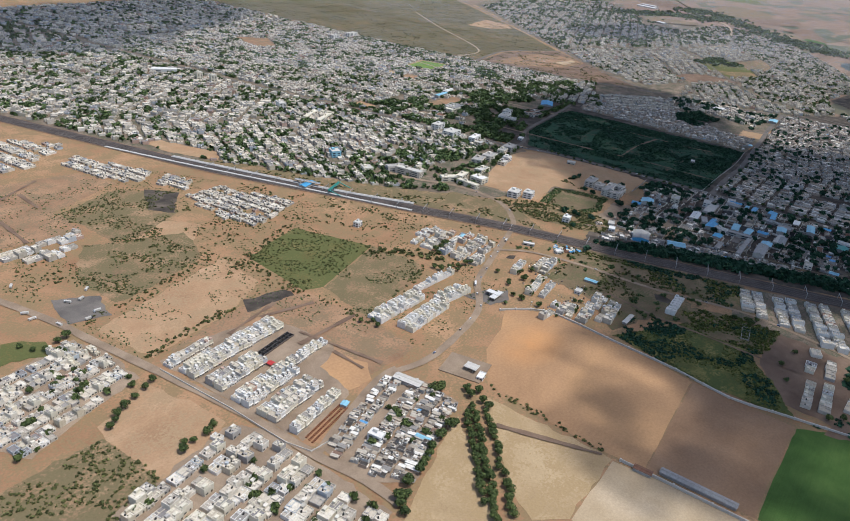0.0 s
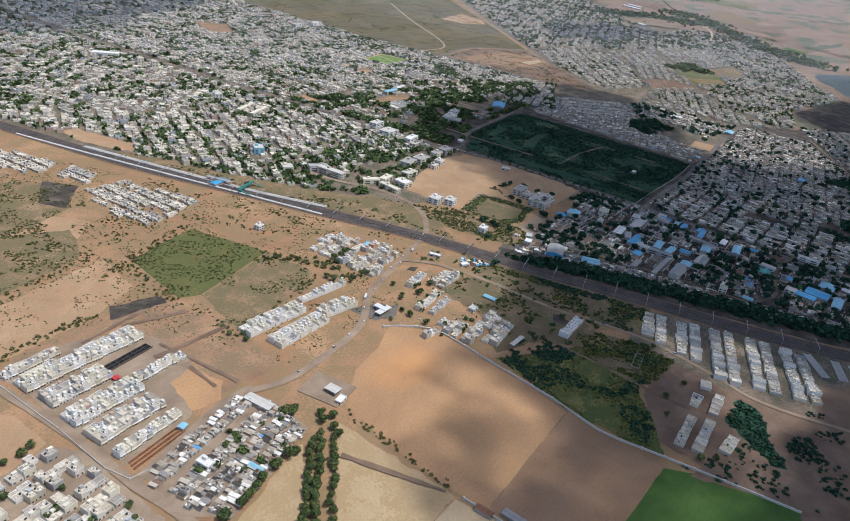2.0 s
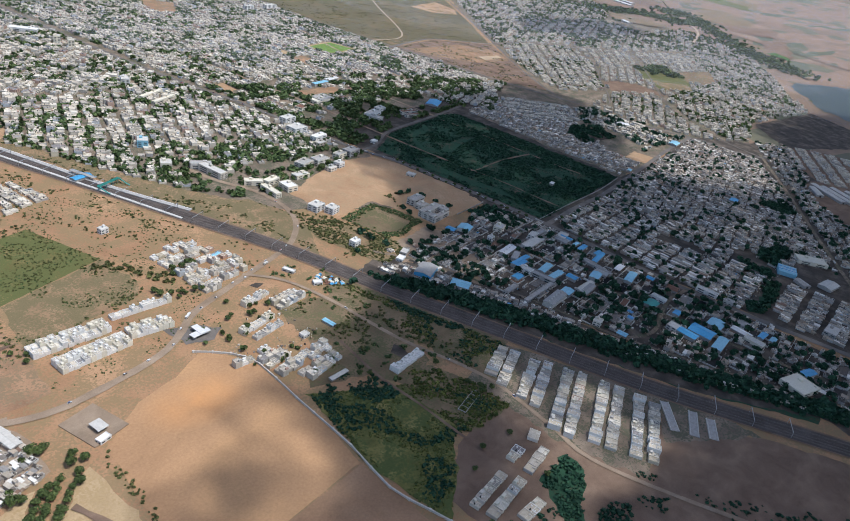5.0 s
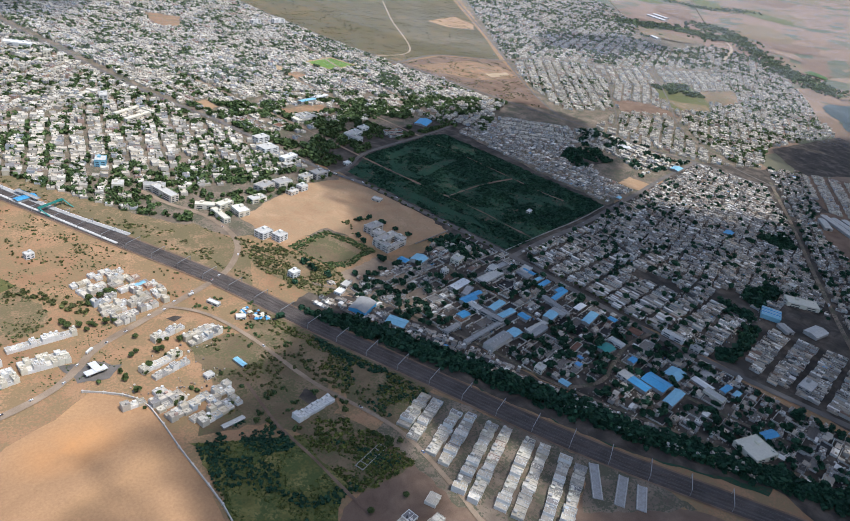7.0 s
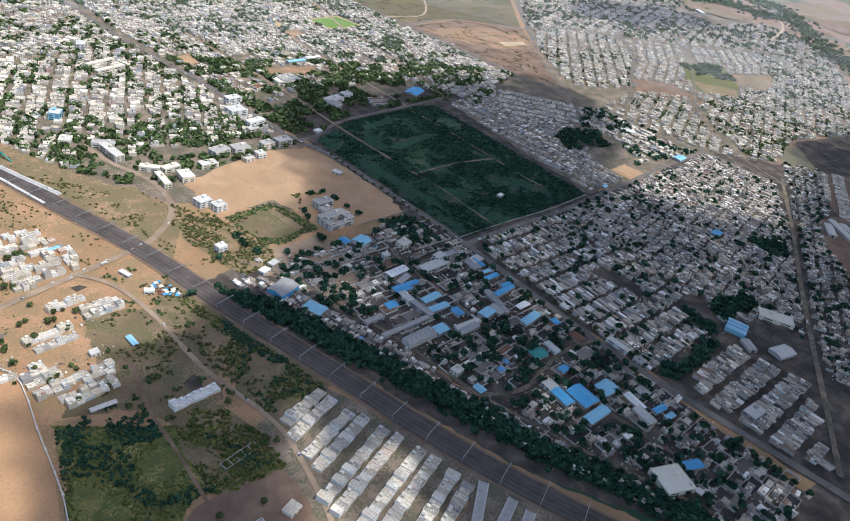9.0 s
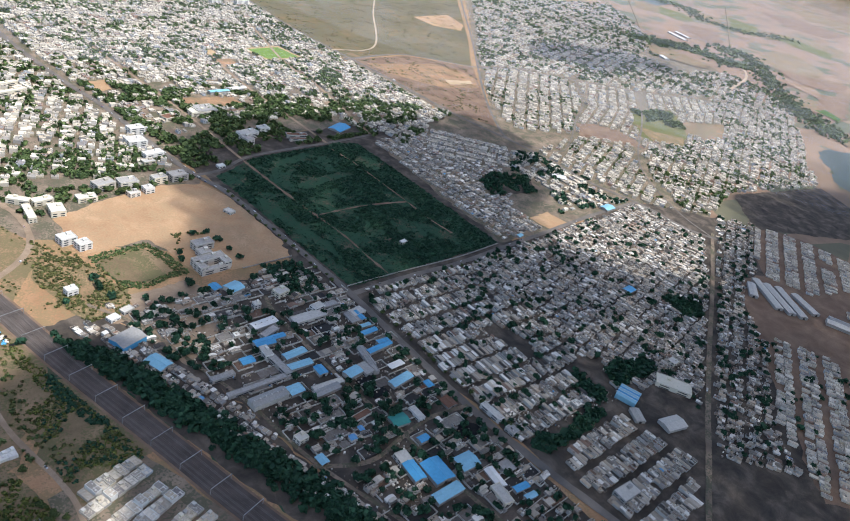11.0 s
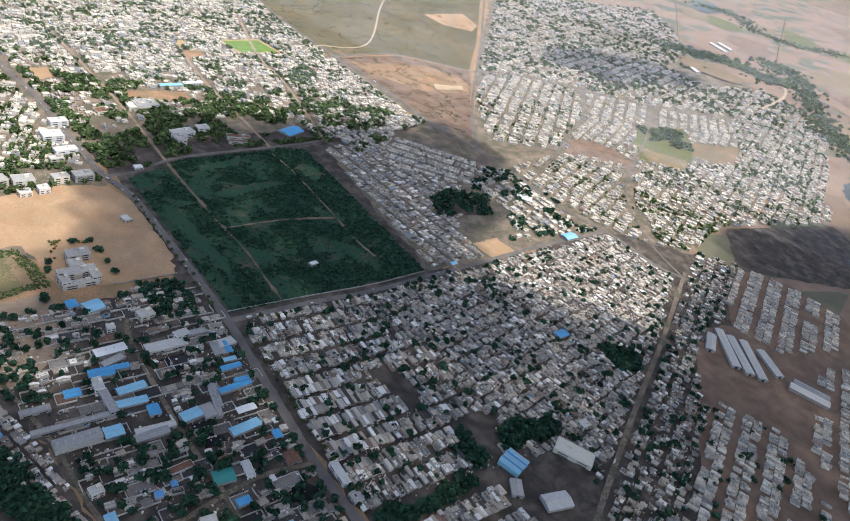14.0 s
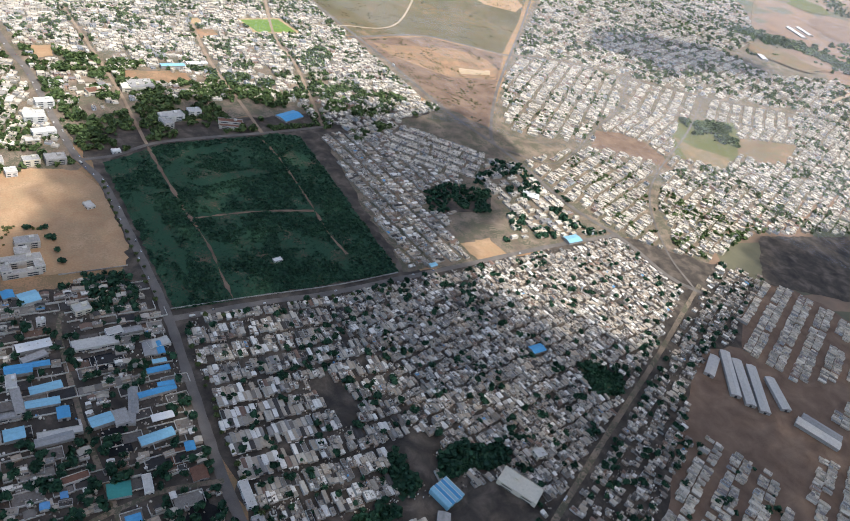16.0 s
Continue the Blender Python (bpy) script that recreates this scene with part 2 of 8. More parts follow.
M_LOW_I = painted("settlement_wall", [(0.5, 0.48, 0.44), (0.40, 0.37, 0.33), (0.62, 0.60, 0.55), (0.45, 0.36, 0.28)], True, 0.9, 0.5)
M_LOWROOF_I = painted("settlement_roof", SLUMS, True, 0.8, 0.4, weights=SLUM_W)
M_YARDS = painted("yard_floor", [(0.16, 0.14, 0.12), (0.24, 0.21, 0.18), (0.09, 0.08, 0.072), (0.20, 0.125, 0.085), (0.30, 0.27, 0.23), (0.05, 0.047, 0.045)], True, 0.95, 0.7)
M_CONCRETE = plain("weathered_concrete", (0.45, 0.43, 0.40), 0.9, 0, 0.6)
M_PALE = plain("pale_concrete", (0.62, 0.59, 0.53), 0.9, 0, 0.45)
M_WHITE = plain("white_paint", (0.81, 0.79, 0.74), 0.7, 0, 0.35)
M_CREAM = plain("cream_paint", (0.76, 0.70, 0.56), 0.75, 0, 0.3)
M_BLUE = painted("blue_sheet", [(0.09, 0.36, 0.62)], False, 0.45, 0.35, 0.0, 6.0)
M_LBLUE = painted("pale_blue_sheet", [(0.28, 0.55, 0.68)], False, 0.45, 0.35, 0.0, 6.0)
M_GREYSHEET = painted("grey_sheet", [(0.36, 0.35, 0.33)], False, 0.6, 0.5, 0.0, 6.0)
M_WHITESHEET = painted("white_sheet", [(0.74, 0.73, 0.70)], False, 0.5, 0.3, 0.0, 6.0)
M_TEAL = plain("teal_sheet", (0.05, 0.28, 0.24), 0.5)
M_RUST = plain("rusty_sheet", (0.22, 0.11, 0.07), 0.8, 0, 0.6)
M_RED = plain("red_canvas", (0.55, 0.06, 0.06), 0.8)
M_DARK = plain("dark_opening", (0.03, 0.032, 0.035), 0.4, 0, 0.2)
M_GLASS = plain("dark_window_glass", (0.035, 0.045, 0.055), 0.15, 0, 0.1)
M_TANK = plain("black_tank_plastic", (0.03, 0.03, 0.03), 0.5)
M_STEEL = plain("galvanised_steel", (0.45, 0.45, 0.44), 0.45, 0.6, 0.3)
M_RAIL = plain("rail_steel", (0.22, 0.19, 0.17), 0.4, 0.7, 0.3)
M_BRICK = plain("raw_brick", (0.34, 0.15, 0.08), 0.9, 0, 0.5)
M_WOOD = plain("bark_brown", (0.10, 0.075, 0.05), 0.9)
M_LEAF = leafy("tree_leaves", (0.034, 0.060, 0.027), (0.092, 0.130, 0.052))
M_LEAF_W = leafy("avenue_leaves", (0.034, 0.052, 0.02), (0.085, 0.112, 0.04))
# thicket green, also the darkened leaf copy for trees under the cloud
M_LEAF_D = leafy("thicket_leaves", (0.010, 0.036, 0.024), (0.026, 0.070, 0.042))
M_LEAF_M = leafy("meadow_leaves", (0.030, 0.055, 0.015), (0.115, 0.125, 0.034))
M_LEAF_Y = leafy("scrub_leaves", (0.050, 0.055, 0.022), (0.11, 0.115, 0.045))
M_CAR = painted("car_paint", [(0.75, 0.75, 0.74), (0.5, 0.51, 0.52), (0.06, 0.06, 0.07), (0.4, 0.05, 0.04), (0.1, 0.15, 0.3)], False, 0.3, 0.1, weights=[6, 2, 1, 0.7, 0.7])
M_TYRE = plain("tyre_rubber", (0.02, 0.02, 0.02), 0.8)


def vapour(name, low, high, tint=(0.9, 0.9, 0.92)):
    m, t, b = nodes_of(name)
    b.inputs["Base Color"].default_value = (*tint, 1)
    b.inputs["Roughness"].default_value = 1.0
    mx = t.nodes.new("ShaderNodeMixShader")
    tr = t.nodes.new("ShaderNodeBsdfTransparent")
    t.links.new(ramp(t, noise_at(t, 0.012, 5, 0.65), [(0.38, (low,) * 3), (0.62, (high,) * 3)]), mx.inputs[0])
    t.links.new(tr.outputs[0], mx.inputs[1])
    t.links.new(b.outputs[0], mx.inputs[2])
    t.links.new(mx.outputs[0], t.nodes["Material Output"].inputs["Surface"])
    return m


M_CLOUD = vapour("cloud_vapour", 0.11, 0.48)
M_MIST = vapour("thin_vapour", 0.06, 0.5)
M_STORM = vapour("dense_vapour", 0.55, 0.9)
# nearly clear bluish film; veils the distance in place of haze in the air
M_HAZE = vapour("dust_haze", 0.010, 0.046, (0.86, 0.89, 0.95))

# ---- mesh tools ----
rng = np.random.default_rng(7)


class Mesher:
    """Collects vertices and faces of one mesh; all blocks are numpy arrays."""

    def __init__(self):
        self.v, self.q, self.t, self.qm, self.tm, self.n = [], [], [], [], [], 0

    def add(self, verts, quads=(), tris=(), qm=0, tm=0):
        verts = np.asarray(verts, float).reshape(-1, 3)
        self.v.append(verts)
        if len(quads):
            quads = np.asarray(quads).reshape(-1, 4)
            self.q.append(quads + self.n)
            self.qm.append(np.broadcast_to(qm, len(quads)))
        if len(tris):
            tris = np.asarray(tris).reshape(-1, 3)
            self.t.append(tris + self.n)
            self.tm.append(np.broadcast_to(tm, len(tris)))
        self.n += len(verts)
        return self

    def many(self, verts, quads, qm):
        """verts (N, k, 3), quads (f, 4) of one piece, repeated N times."""
        n, k, _ = verts.shape
        if n == 0:
            return self
        q = (np.asarray(quads)[None] + (np.arange(n) * k)[:, None, None]).reshape(-1, 4)
        return self.add(verts.reshape(-1, 3), q, qm=np.tile(qm, n))

    def mesh(self, name, mats):
        me = bpy.data.meshes.new(name)
        v = np.concatenate(self.v) * S
        q = np.concatenate(self.q) if self.q else np.zeros((0, 4), int)
        t = np.concatenate(self.t) if self.t else np.zeros((0, 3), int)
        loops = np.concatenate([q.ravel(), t.ravel()]).astype(np.int32)
        starts = np.concatenate([np.arange(len(q)) * 4, len(q) * 4 + np.arange(len(t)) * 3]).astype(np.int32)
        idx = np.concatenate([np.concatenate(self.qm) if self.qm else np.zeros(0), np.concatenate(self.tm) if self.tm else np.zeros(0)]).astype(np.int32)
        me.vertices.add(len(v))
        me.vertices.foreach_set("co", v.ravel())
        me.loops.add(len(loops))
        me.loops.foreach_set("vertex_index", loops)
        me.polygons.add(len(starts))
        me.polygons.foreach_set("loop_start", starts)
        me.polygons.foreach_set("material_index", idx)
        for m in mats:
            me.materials.append(m)
        me.update(calc_edges=True)
        me.shade_flat()
        return me


def turned(pts, yaw):
    """pts (N, k, 3) turned about z by yaw (N,)."""
    c, s = np.cos(yaw)[:, None], np.sin(yaw)[:, None]
    return np.stack([pts[..., 0] * c - pts[..., 1] * s, pts[..., 0] * s + pts[..., 1] * c, pts[..., 2]], -1)


BOXQ = [(0, 1, 5, 4), (1, 2, 6, 5), (2, 3, 7, 6), (3, 0, 4, 7), (4, 5, 6, 7)]
CORN = np.array([(-0.5, -0.5), (0.5, -0.5), (0.5, 0.5), (-0.5, 0.5)])


def box_verts(w, d, z0, z1):
    w, d, z0, z1 = np.broadcast_arrays(*[np.atleast_1d(np.asarray(a, float)) for a in (w, d, z0, z1)])
    o = np.zeros((len(w), 8, 3))
    for k in range(8):
        o[:, k, 0] = CORN[k % 4, 0] * w
        o[:, k, 1] = CORN[k % 4, 1] * d
        o[:, k, 2] = z0 if k < 4 else z1
    return o


def add_boxes(ms, x, y, w, d, z0, z1, yaw, mat=0, base=False):
    x, y, yaw = [np.atleast_1d(np.asarray(a, float)) for a in (x, y, yaw)]
    v = turned(box_verts(w, d, z0, z1), np.broadcast_to(yaw, x.shape))
    v[..., 0] += x[:, None]
    v[..., 1] += y[:, None]
    q = BOXQ + ([(3, 2, 1, 0)] if base else [])
    return ms.many(v, q, np.full(len(q), mat))


FLATQ = [(0, 1, 5, 4), (1, 2, 6, 5), (2, 3, 7, 6), (3, 0, 4, 7),
         (4, 5, 9, 8), (5, 6, 10, 9), (6, 7, 11, 10), (7, 4, 8, 11),
         (8, 9, 13, 12), (9, 10, 14, 13), (10, 11, 15, 14), (11, 8, 12, 15), (12, 13, 14, 15)]


def flat_verts(w, d, h, par, rim=0.3):
    w, d, h, par = np.broadcast_arrays(*[np.atleast_1d(np.asarray(a, float)) for a in (w, d, h, par)])
    o = np.zeros((len(w), 16, 3))
    for k in range(16):
        inset = 2 * rim if k >= 8 else 0
        o[:, k, 0] = CORN[k % 4, 0] * (w - inset)
        o[:, k, 1] = CORN[k % 4, 1] * (d - inset)
        o[:, k, 2] = 0 if k < 4 else (h if k < 12 else h - par)
    return o


def add_flats(ms, x, y, w, d, h, yaw, par=0.7, wall=0, roof=1):
    v = turned(flat_verts(w, d, h, par), yaw)
    v[..., 0] += x[:, None]
    v[..., 1] += y[:, None]
    return ms.many(v, FLATQ, np.array([wall] * 12 + [roof]))


def add_gables(ms, x, y, w, d, h, rise, yaw, wall=0, roof=1, over=0.35):
    """Sheds with the ridge along y; end walls closed by triangles up to the ridge."""
    w, d, h, rise = np.broadcast_arrays(*[np.atleast_1d(np.asarray(a, float)) for a in (w, d, h, rise)])
    n = len(w)
    o = np.zeros((n, 18, 3))
    for k in range(8):
        o[:, k, 0] = CORN[k % 4, 0] * w
        o[:, k, 1] = CORN[k % 4, 1] * d
        o[:, k, 2] = 0 if k < 4 else h
    for k, sgn in ((8, -1), (9, 1)):
        o[:, k, 1] = sgn * d / 2
        o[:, k, 2] = h + rise
    W, D, drop = w / 2 + over, d / 2 + over, rise * over / np.maximum(w / 2, 0.1)
    for k, (sx, sy, sz) in enumerate([(-1, -1, 0), (-1, 1, 0), (0, -1, 1), (0, 1, 1), (1, -1, 0), (1, 1, 0)]):
        o[:, 10 + k, 0] = sx * W
        o[:, 10 + k, 1] = sy * D
        o[:, 10 + k, 2] = h + 0.12 + sz * rise - (1 - sz) * drop
    v = turned(o, yaw)
    v[..., 0] += x[:, None]
    v[..., 1] += y[:, None]
    quads = [(3, 0, 4, 7), (1, 2, 6, 5), (0, 1, 5, 4), (2, 3, 7, 6), (10, 12, 13, 11), (12, 14, 15, 13)]
    k = 18
    q = (np.asarray(quads)[None] + (np.arange(n) * k)[:, None, None]).reshape(-1, 4)
    tr = (np.asarray([(4, 5, 8), (6, 7, 9)])[None] + (np.arange(n) * k)[:, None, None]).reshape(-1, 3)
    return ms.add(v.reshape(-1, 3), q, tr, qm=np.tile([wall] * 4 + [roof] * 2, n), tm=wall)


def inside(poly, x, y):
    poly = np.asarray(poly, float)
    ins = np.zeros(np.shape(x), bool)
    j = len(poly) - 1
    for i in range(len(poly)):
        (xi, yi), (xj, yj) = poly[i], poly[j]
        if yi != yj:
            ins ^= ((yi > y) != (yj > y)) & (x < (xj - xi) * (y - yi) / (yj - yi) + xi)
        j = i
    return ins


def away(line, x, y):
    """Distance of points from a polyline."""
    best = np.full(np.shape(x), 1e9)
    for (ax, ay), (bx, by) in zip(line[:-1], line[1:]):
        dx, dy = bx - ax, by - ay
        u = np.clip(((x - ax) * dx + (y - ay) * dy) / (dx * dx + dy * dy + 1e-9), 0, 1)
        best = np.minimum(best, np.hypot(x - ax - u * dx, y - ay - u * dy))
    return best


def smooth_line(pts, step=12.0):
    """A rounded polyline through plan points."""
    p = np.asarray(pts, float)
    p = np.vstack([2 * p[0] - p[1], p, 2 * p[-1] - p[-2]])
    out = []
    for i in range(1, len(p) - 2):
        n = max(2, int(np.hypot(*(p[i + 1] - p[i])) / step))
        for u in np.arange(n) / n:
            a, b, c, d = p[i - 1], p[i], p[i + 1], p[i + 2]
            out.append(0.5 * (2 * b + (c - a) * u + (2 * a - 5 * b + 4 * c - d) * u * u + (3 * b - a - 3 * c + d) * u ** 3))
    out.append(p[-2])
    return np.array(out)


def ribbon(ms, line, width, z0, z1=None, shift=0.0, wobble=0.0, mat=0):
    """A strip along a line; with z1 it has sides and a top."""
    line = np.asarray(line, float)
    tan = np.gradient(line, axis=0)
    nor = np.stack([-tan[:, 1], tan[:, 0]], 1) / (np.linalg.norm(tan, axis=1)[:, None] + 1e-9)
    hw = width / 2 + (rng.uniform(-wobble, wobble, len(line)) if wobble else 0)
    a = line + nor * (shift + hw)[:, None] if np.ndim(hw) else line + nor * (shift + hw)
    b = line + nor * (shift - hw)[:, None] if np.ndim(hw) else line + nor * (shift - hw)
    n = len(line)
    top = z0 if z1 is None else z1
    rows = [np.column_stack([a, np.full(n, top)]), np.column_stack([b, np.full(n, top)])]
    i = np.arange(n - 1)
    quads = [np.column_stack([i, i + n, i + n + 1, i + 1])]
    if z1 is not None:
        rows += [np.column_stack([a, np.full(n, z0)]), np.column_stack([b, np.full(n, z0)])]
        quads += [np.column_stack([i + 2 * n, i, i + 1, i + 2 * n + 1]), np.column_stack([i + n, i + 3 * n, i + 3 * n + 1, i + n + 1])]
        quads += [np.array([[0, 2 * n, 3 * n, n]]), np.array([[n - 1, 2 * n - 1, 4 * n - 1, 3 * n - 1]])]
    return ms.add(np.vstack(rows), np.vstack(quads), qm=mat)


def part(name, ms, mats, parent=None, label=""):
    """ONE mesh object under a thing or a part."""
    mats = mats if isinstance(mats, (list, tuple)) else [mats]
    ob = new(name, ms if isinstance(ms, bpy.types.Mesh) else ms.mesh(name, mats))
    if parent:
        ob.parent = parent
    return tagged(ob, label)


def setting(name, ms, mats, label, category, kind="structure"):
    return tagged(part(name, ms, mats), label, category, kind=kind)


LEVEL = [0]


def patch(name, poly, mat, label, category="field", z=0.06, rag=3.0, step=9.0, lift=0.0):
    """A field: its plan outline with slightly ragged edges, filled by a fan-free triangulation."""
    LEVEL[0] += 1
    z = 0.03 + 0.0075 * LEVEL[0] + lift
    p = np.asarray(poly, float)
    pts = []
    for a, b in zip(p, np.roll(p, -1, axis=0)):
        n = max(1, int(np.hypot(*(b - a)) / step))
        for u in np.arange(n) / n:
            pts.append(a + (b - a) * u + (rng.normal(0, rag / 2, 2) if rag else 0))
    flat, _e, tri, *_r = geometry.delaunay_2d_cdt([Vector(q) for q in pts], [], [list(range(len(pts)))], 1, 0.001)
    me = bpy.data.meshes.new(name)
    me.from_pydata([(q.x * S, q.y * S, z * S) for q in flat], [], tri)
    if me.polygons[0].normal.z < 0:
        me.flip_normals()
    me.materials.append(mat)
    return tagged(new(name, me), label, category, kind="structure")


def away_all(lines, x, y, gap):
    ok = np.ones(np.shape(x), bool)
    for line, half in lines:
        ok &= away(line, x, y) > half + gap
    return ok


def at(x, y, z=0.0, yaw=0.0, sx=1.0, sy=1.0, sz=1.0):
    """A pose on the plan; yaw in radians."""
    return pose(x * S, y * S, z * S, 0, 0, math.degrees(yaw)) @ Matrix.Diagonal((sx, sy, sz, 1))

# ---- ground ----
ms = Mesher()
gx = np.concatenate([np.linspace(-24000, -2400, 10), np.linspace(-2000, 3200, 60), np.linspace(3600, 24000, 10)])
gy = np.concatenate([np.linspace(-24000, -1800, 10), np.linspace(-1500, 2800, 50), np.linspace(3200, 24000, 10)])
XX, YY = np.meshgrid(gx, gy, indexing="ij")
nx, ny = XX.shape
i, j = np.meshgrid(np.arange(nx - 1), np.arange(ny - 1), indexing="ij")
k = (i * ny + j).ravel()
ms.add(np.stack([XX.ravel(), YY.ravel(), np.zeros(XX.size)], 1), np.stack([k, k + ny, k + ny + 1, k + 1], 1))
setting("ground", ms, [M_GROUND], "dry tan plain with sparse scrub reaching the horizon", "ground")

# a low ridge closes the plain before the horizon
ms = Mesher()
u, w = np.meshgrid(np.linspace(-1.2, 2.8, 80), np.array([0.0, 0.4, 0.75, 1.0]), indexing="ij")
r = 9750 + 500 * w
zz = (60 * w + 290 * w * w) * (0.85 + 0.15 * np.sin(u * 7))
i, j = np.meshgrid(np.arange(79), np.arange(3), indexing="ij")
k = (i * 4 + j).ravel()
ms.add(np.stack([(-500 + r * np.cos(u)).ravel(), (-400 + r * np.sin(u)).ravel(), zz.ravel() + 0.5], 1), np.stack([k, k + 4, k + 5, k + 1], 1))
setting("backdrop_ridge", ms, [M_FARM], "far hazy low ridge of brown farmland", "ridge")

# ---- roads and railway lines of the plan ----
RAIL = smooth_line([(-867, 1511), (-753, 1105), (-688, 872), (-623, 643), (-553, 462), (-494, 307), (-439, 162), (-393, -3), (-344, -164), (-314, -266), (-282, -359), (-236, -467), (-142, -685), (42, -1099)])
R_ALLEY = smooth_line([(-998, -6), (-964, 4), (-910, 18), (-870, 28)])
R_MAIN = smooth_line([(-860, 52), (-840, 44), (-805, 39), (-733, 48), (-688, 60), (-658, 79), (-629, 101), (-581, 118), (-517, 138), (-459, 156), (-419, 173), (-376, 212), (-354, 257), (-354, 326), (-385, 397), (-402, 468)])
R_LANE = smooth_line([(-1089, 538), (-1048, 378), (-1038, 314), (-1021, 209), (-1007, 113), (-1000, 17), (-993, -32), (-994, -69)])
R_STREET = smooth_line([(-998, 21), (-945, 37), (-880, 54), (-852, 53)])
R_WEST = smooth_line([(-245, 1755), (-174, 1074), (-133, 815), (-105, 697), (-77, 482), (-60, 388), (-34, 310), (-17, 151), (-5, 1), (-4, -149), (-3, -273), (8, -375), (26, -485), (49, -625)])
R_GSOUTH = smooth_line([(-6, -11), (119, -3), (219, -2), (343, 10), (487, 25), (682, 46), (865, 57)])
R_STRAIGHT = smooth_line([(930, -110), (899, -126), (683, -244), (488, -345), (326, -432), (237, -482), (69, -575)])
R_FAR = smooth_line([(676, 2457), (663, 1695), (660, 1452), (665, 1202), (716, 866), (747, 578), (799, 359), (818, 171), (863, 38), (877, -75), (914, -133)])
R_FAR2 = smooth_line([(3297, 3428), (1959, 1850), (1421, 1207), (996, 714), (820, 477), (787, 404)])
R_NORTH = smooth_line([(667, 979), (721, 992), (944, 1029), (1157, 929), (1370, 895), (1801, 681), (2461, 478)])
R_MID = smooth_line([(-124, 27), (-131, -15), (-123, -158), (-109, -268), (-98, -386), (-75, -485)])
R_CROSS = smooth_line([(-232, -257), (-171, -281), (-109, -268), (-59, -260), (-3, -266)])
R_BACK = smooth_line([(-337, 89), (-296, 24), (-267, -67), (-243, -147), (-228, -237), (-206, -307), (-168, -406), (-115, -526)])
R_TRACK = smooth_line([(-529, 140), (-495, 99), (-477, 27), (-468, -78), (-447, -161), (-442, -210), (-454, -288), (-463, -339), (-439, -428), (-386, -567)])
R_TRACK2 = smooth_line([(-528, -40), (-536, -86), (-540, -118), (-539, -169), (-541, -238), (-538, -281)])
R_EAST = smooth_line([(1801, 681), (1493, 461), (1180, 266), (1041, 148), (940, -9), (905, -123)])
R_PARK = smooth_line([(787, 404), (882, 323), (999, 372), (1149, 475), (1354, 607), (1585, 826)])
R_COLLEGE = smooth_line([(-54, 385), (-4, 396), (60, 432), (132, 448), (261, 466), (346, 480), (404, 492)])
R_COLLEGE2 = smooth_line([(269, 468), (263, 589), (251, 795), (262, 1000)])
R_INNER = smooth_line([(52, 430), (46, 535), (40, 635), (18, 820), (-10, 1040)])
R_MARKET = smooth_line([(405, 495), (430, 650), (451, 801), (453, 950), (520, 1250)])
R_CANAL = smooth_line([(6265, 2685), (4808, 1896), (3597, 1239), (3057, 858), (2551, 682)])
R_HEATH = smooth_line([(544, 1042), (680, 1060), (871, 1102), (1160, 1493), (1420, 1823)])
ROADS = [
    ("road", R_MAIN, 9, M_LANE, "worn grey asphalt road with dusty verges"),
    ("road", R_ALLEY, 3, M_LANE, "narrow reddish alley between low houses"),
    ("road", R_LANE, 10, M_LANE, "wide dusty lane beside the estate wall"),
    ("road", R_STREET, 8, M_LANE, "dusty street between estate and low houses"),
    ("road", R_WEST, 12, M_ASPHALT, "wide worn asphalt road along the thicket"),
    ("road", R_GSOUTH, 10, M_ASPHALT, "dusty grey road south of the thicket"),
    ("road", R_STRAIGHT, 8, M_TOWN, "long straight reddish dirt road"),
    ("road", R_FAR, 11, M_ASPHALT, "grey asphalt road through the far town"),
    ("road", R_FAR2, 8, M_ASPHALT, "pale unpaved road beside the new estate"),
    ("road", R_NORTH, 10, M_ASPHALT, "grey road past open scrub"),
    ("road", R_MID, 6, M_TOWN, "narrow asphalt road between workshop yards"),
    ("road", R_CROSS, 6, M_TOWN, "short asphalt cross road between workshops"),
    ("road", R_BACK, 5, M_TOWN, "narrow road behind the railway trees"),
    ("road", R_TRACK, 5.5, M_LANE, "pale dirt track through scrub"),
    ("road", R_TRACK2, 3.5, M_DARKSOIL, "narrow dirt track through scrub"),
    ("road", R_EAST, 5, M_ASPHALT, "dusty road through the eastern settlement"),
    ("road", R_PARK, 4, M_ASPHALT, "dusty road between white housing blocks"),
    ("road", R_COLLEGE, 8, M_ASPHALT, "grey road between thicket and college"),
    ("road", R_COLLEGE2, 7, M_LANE, "dusty street between college and market"),
    ("road", R_MARKET, 7, M_LANE, "dusty street through the crowded town"),
    ("road", R_INNER, 6, M_LANE, "dusty street between college yards"),
    ("road", R_CANAL, 12, M_DIRT, "pale embankment road across farmland"),
    ("road", R_HEATH, 6, M_DIRT, "pale dirt road across the heath"),
]
CLEAR = [(line, w / 2) for _, line, w, _, _ in ROADS] + [(RAIL, 22)]

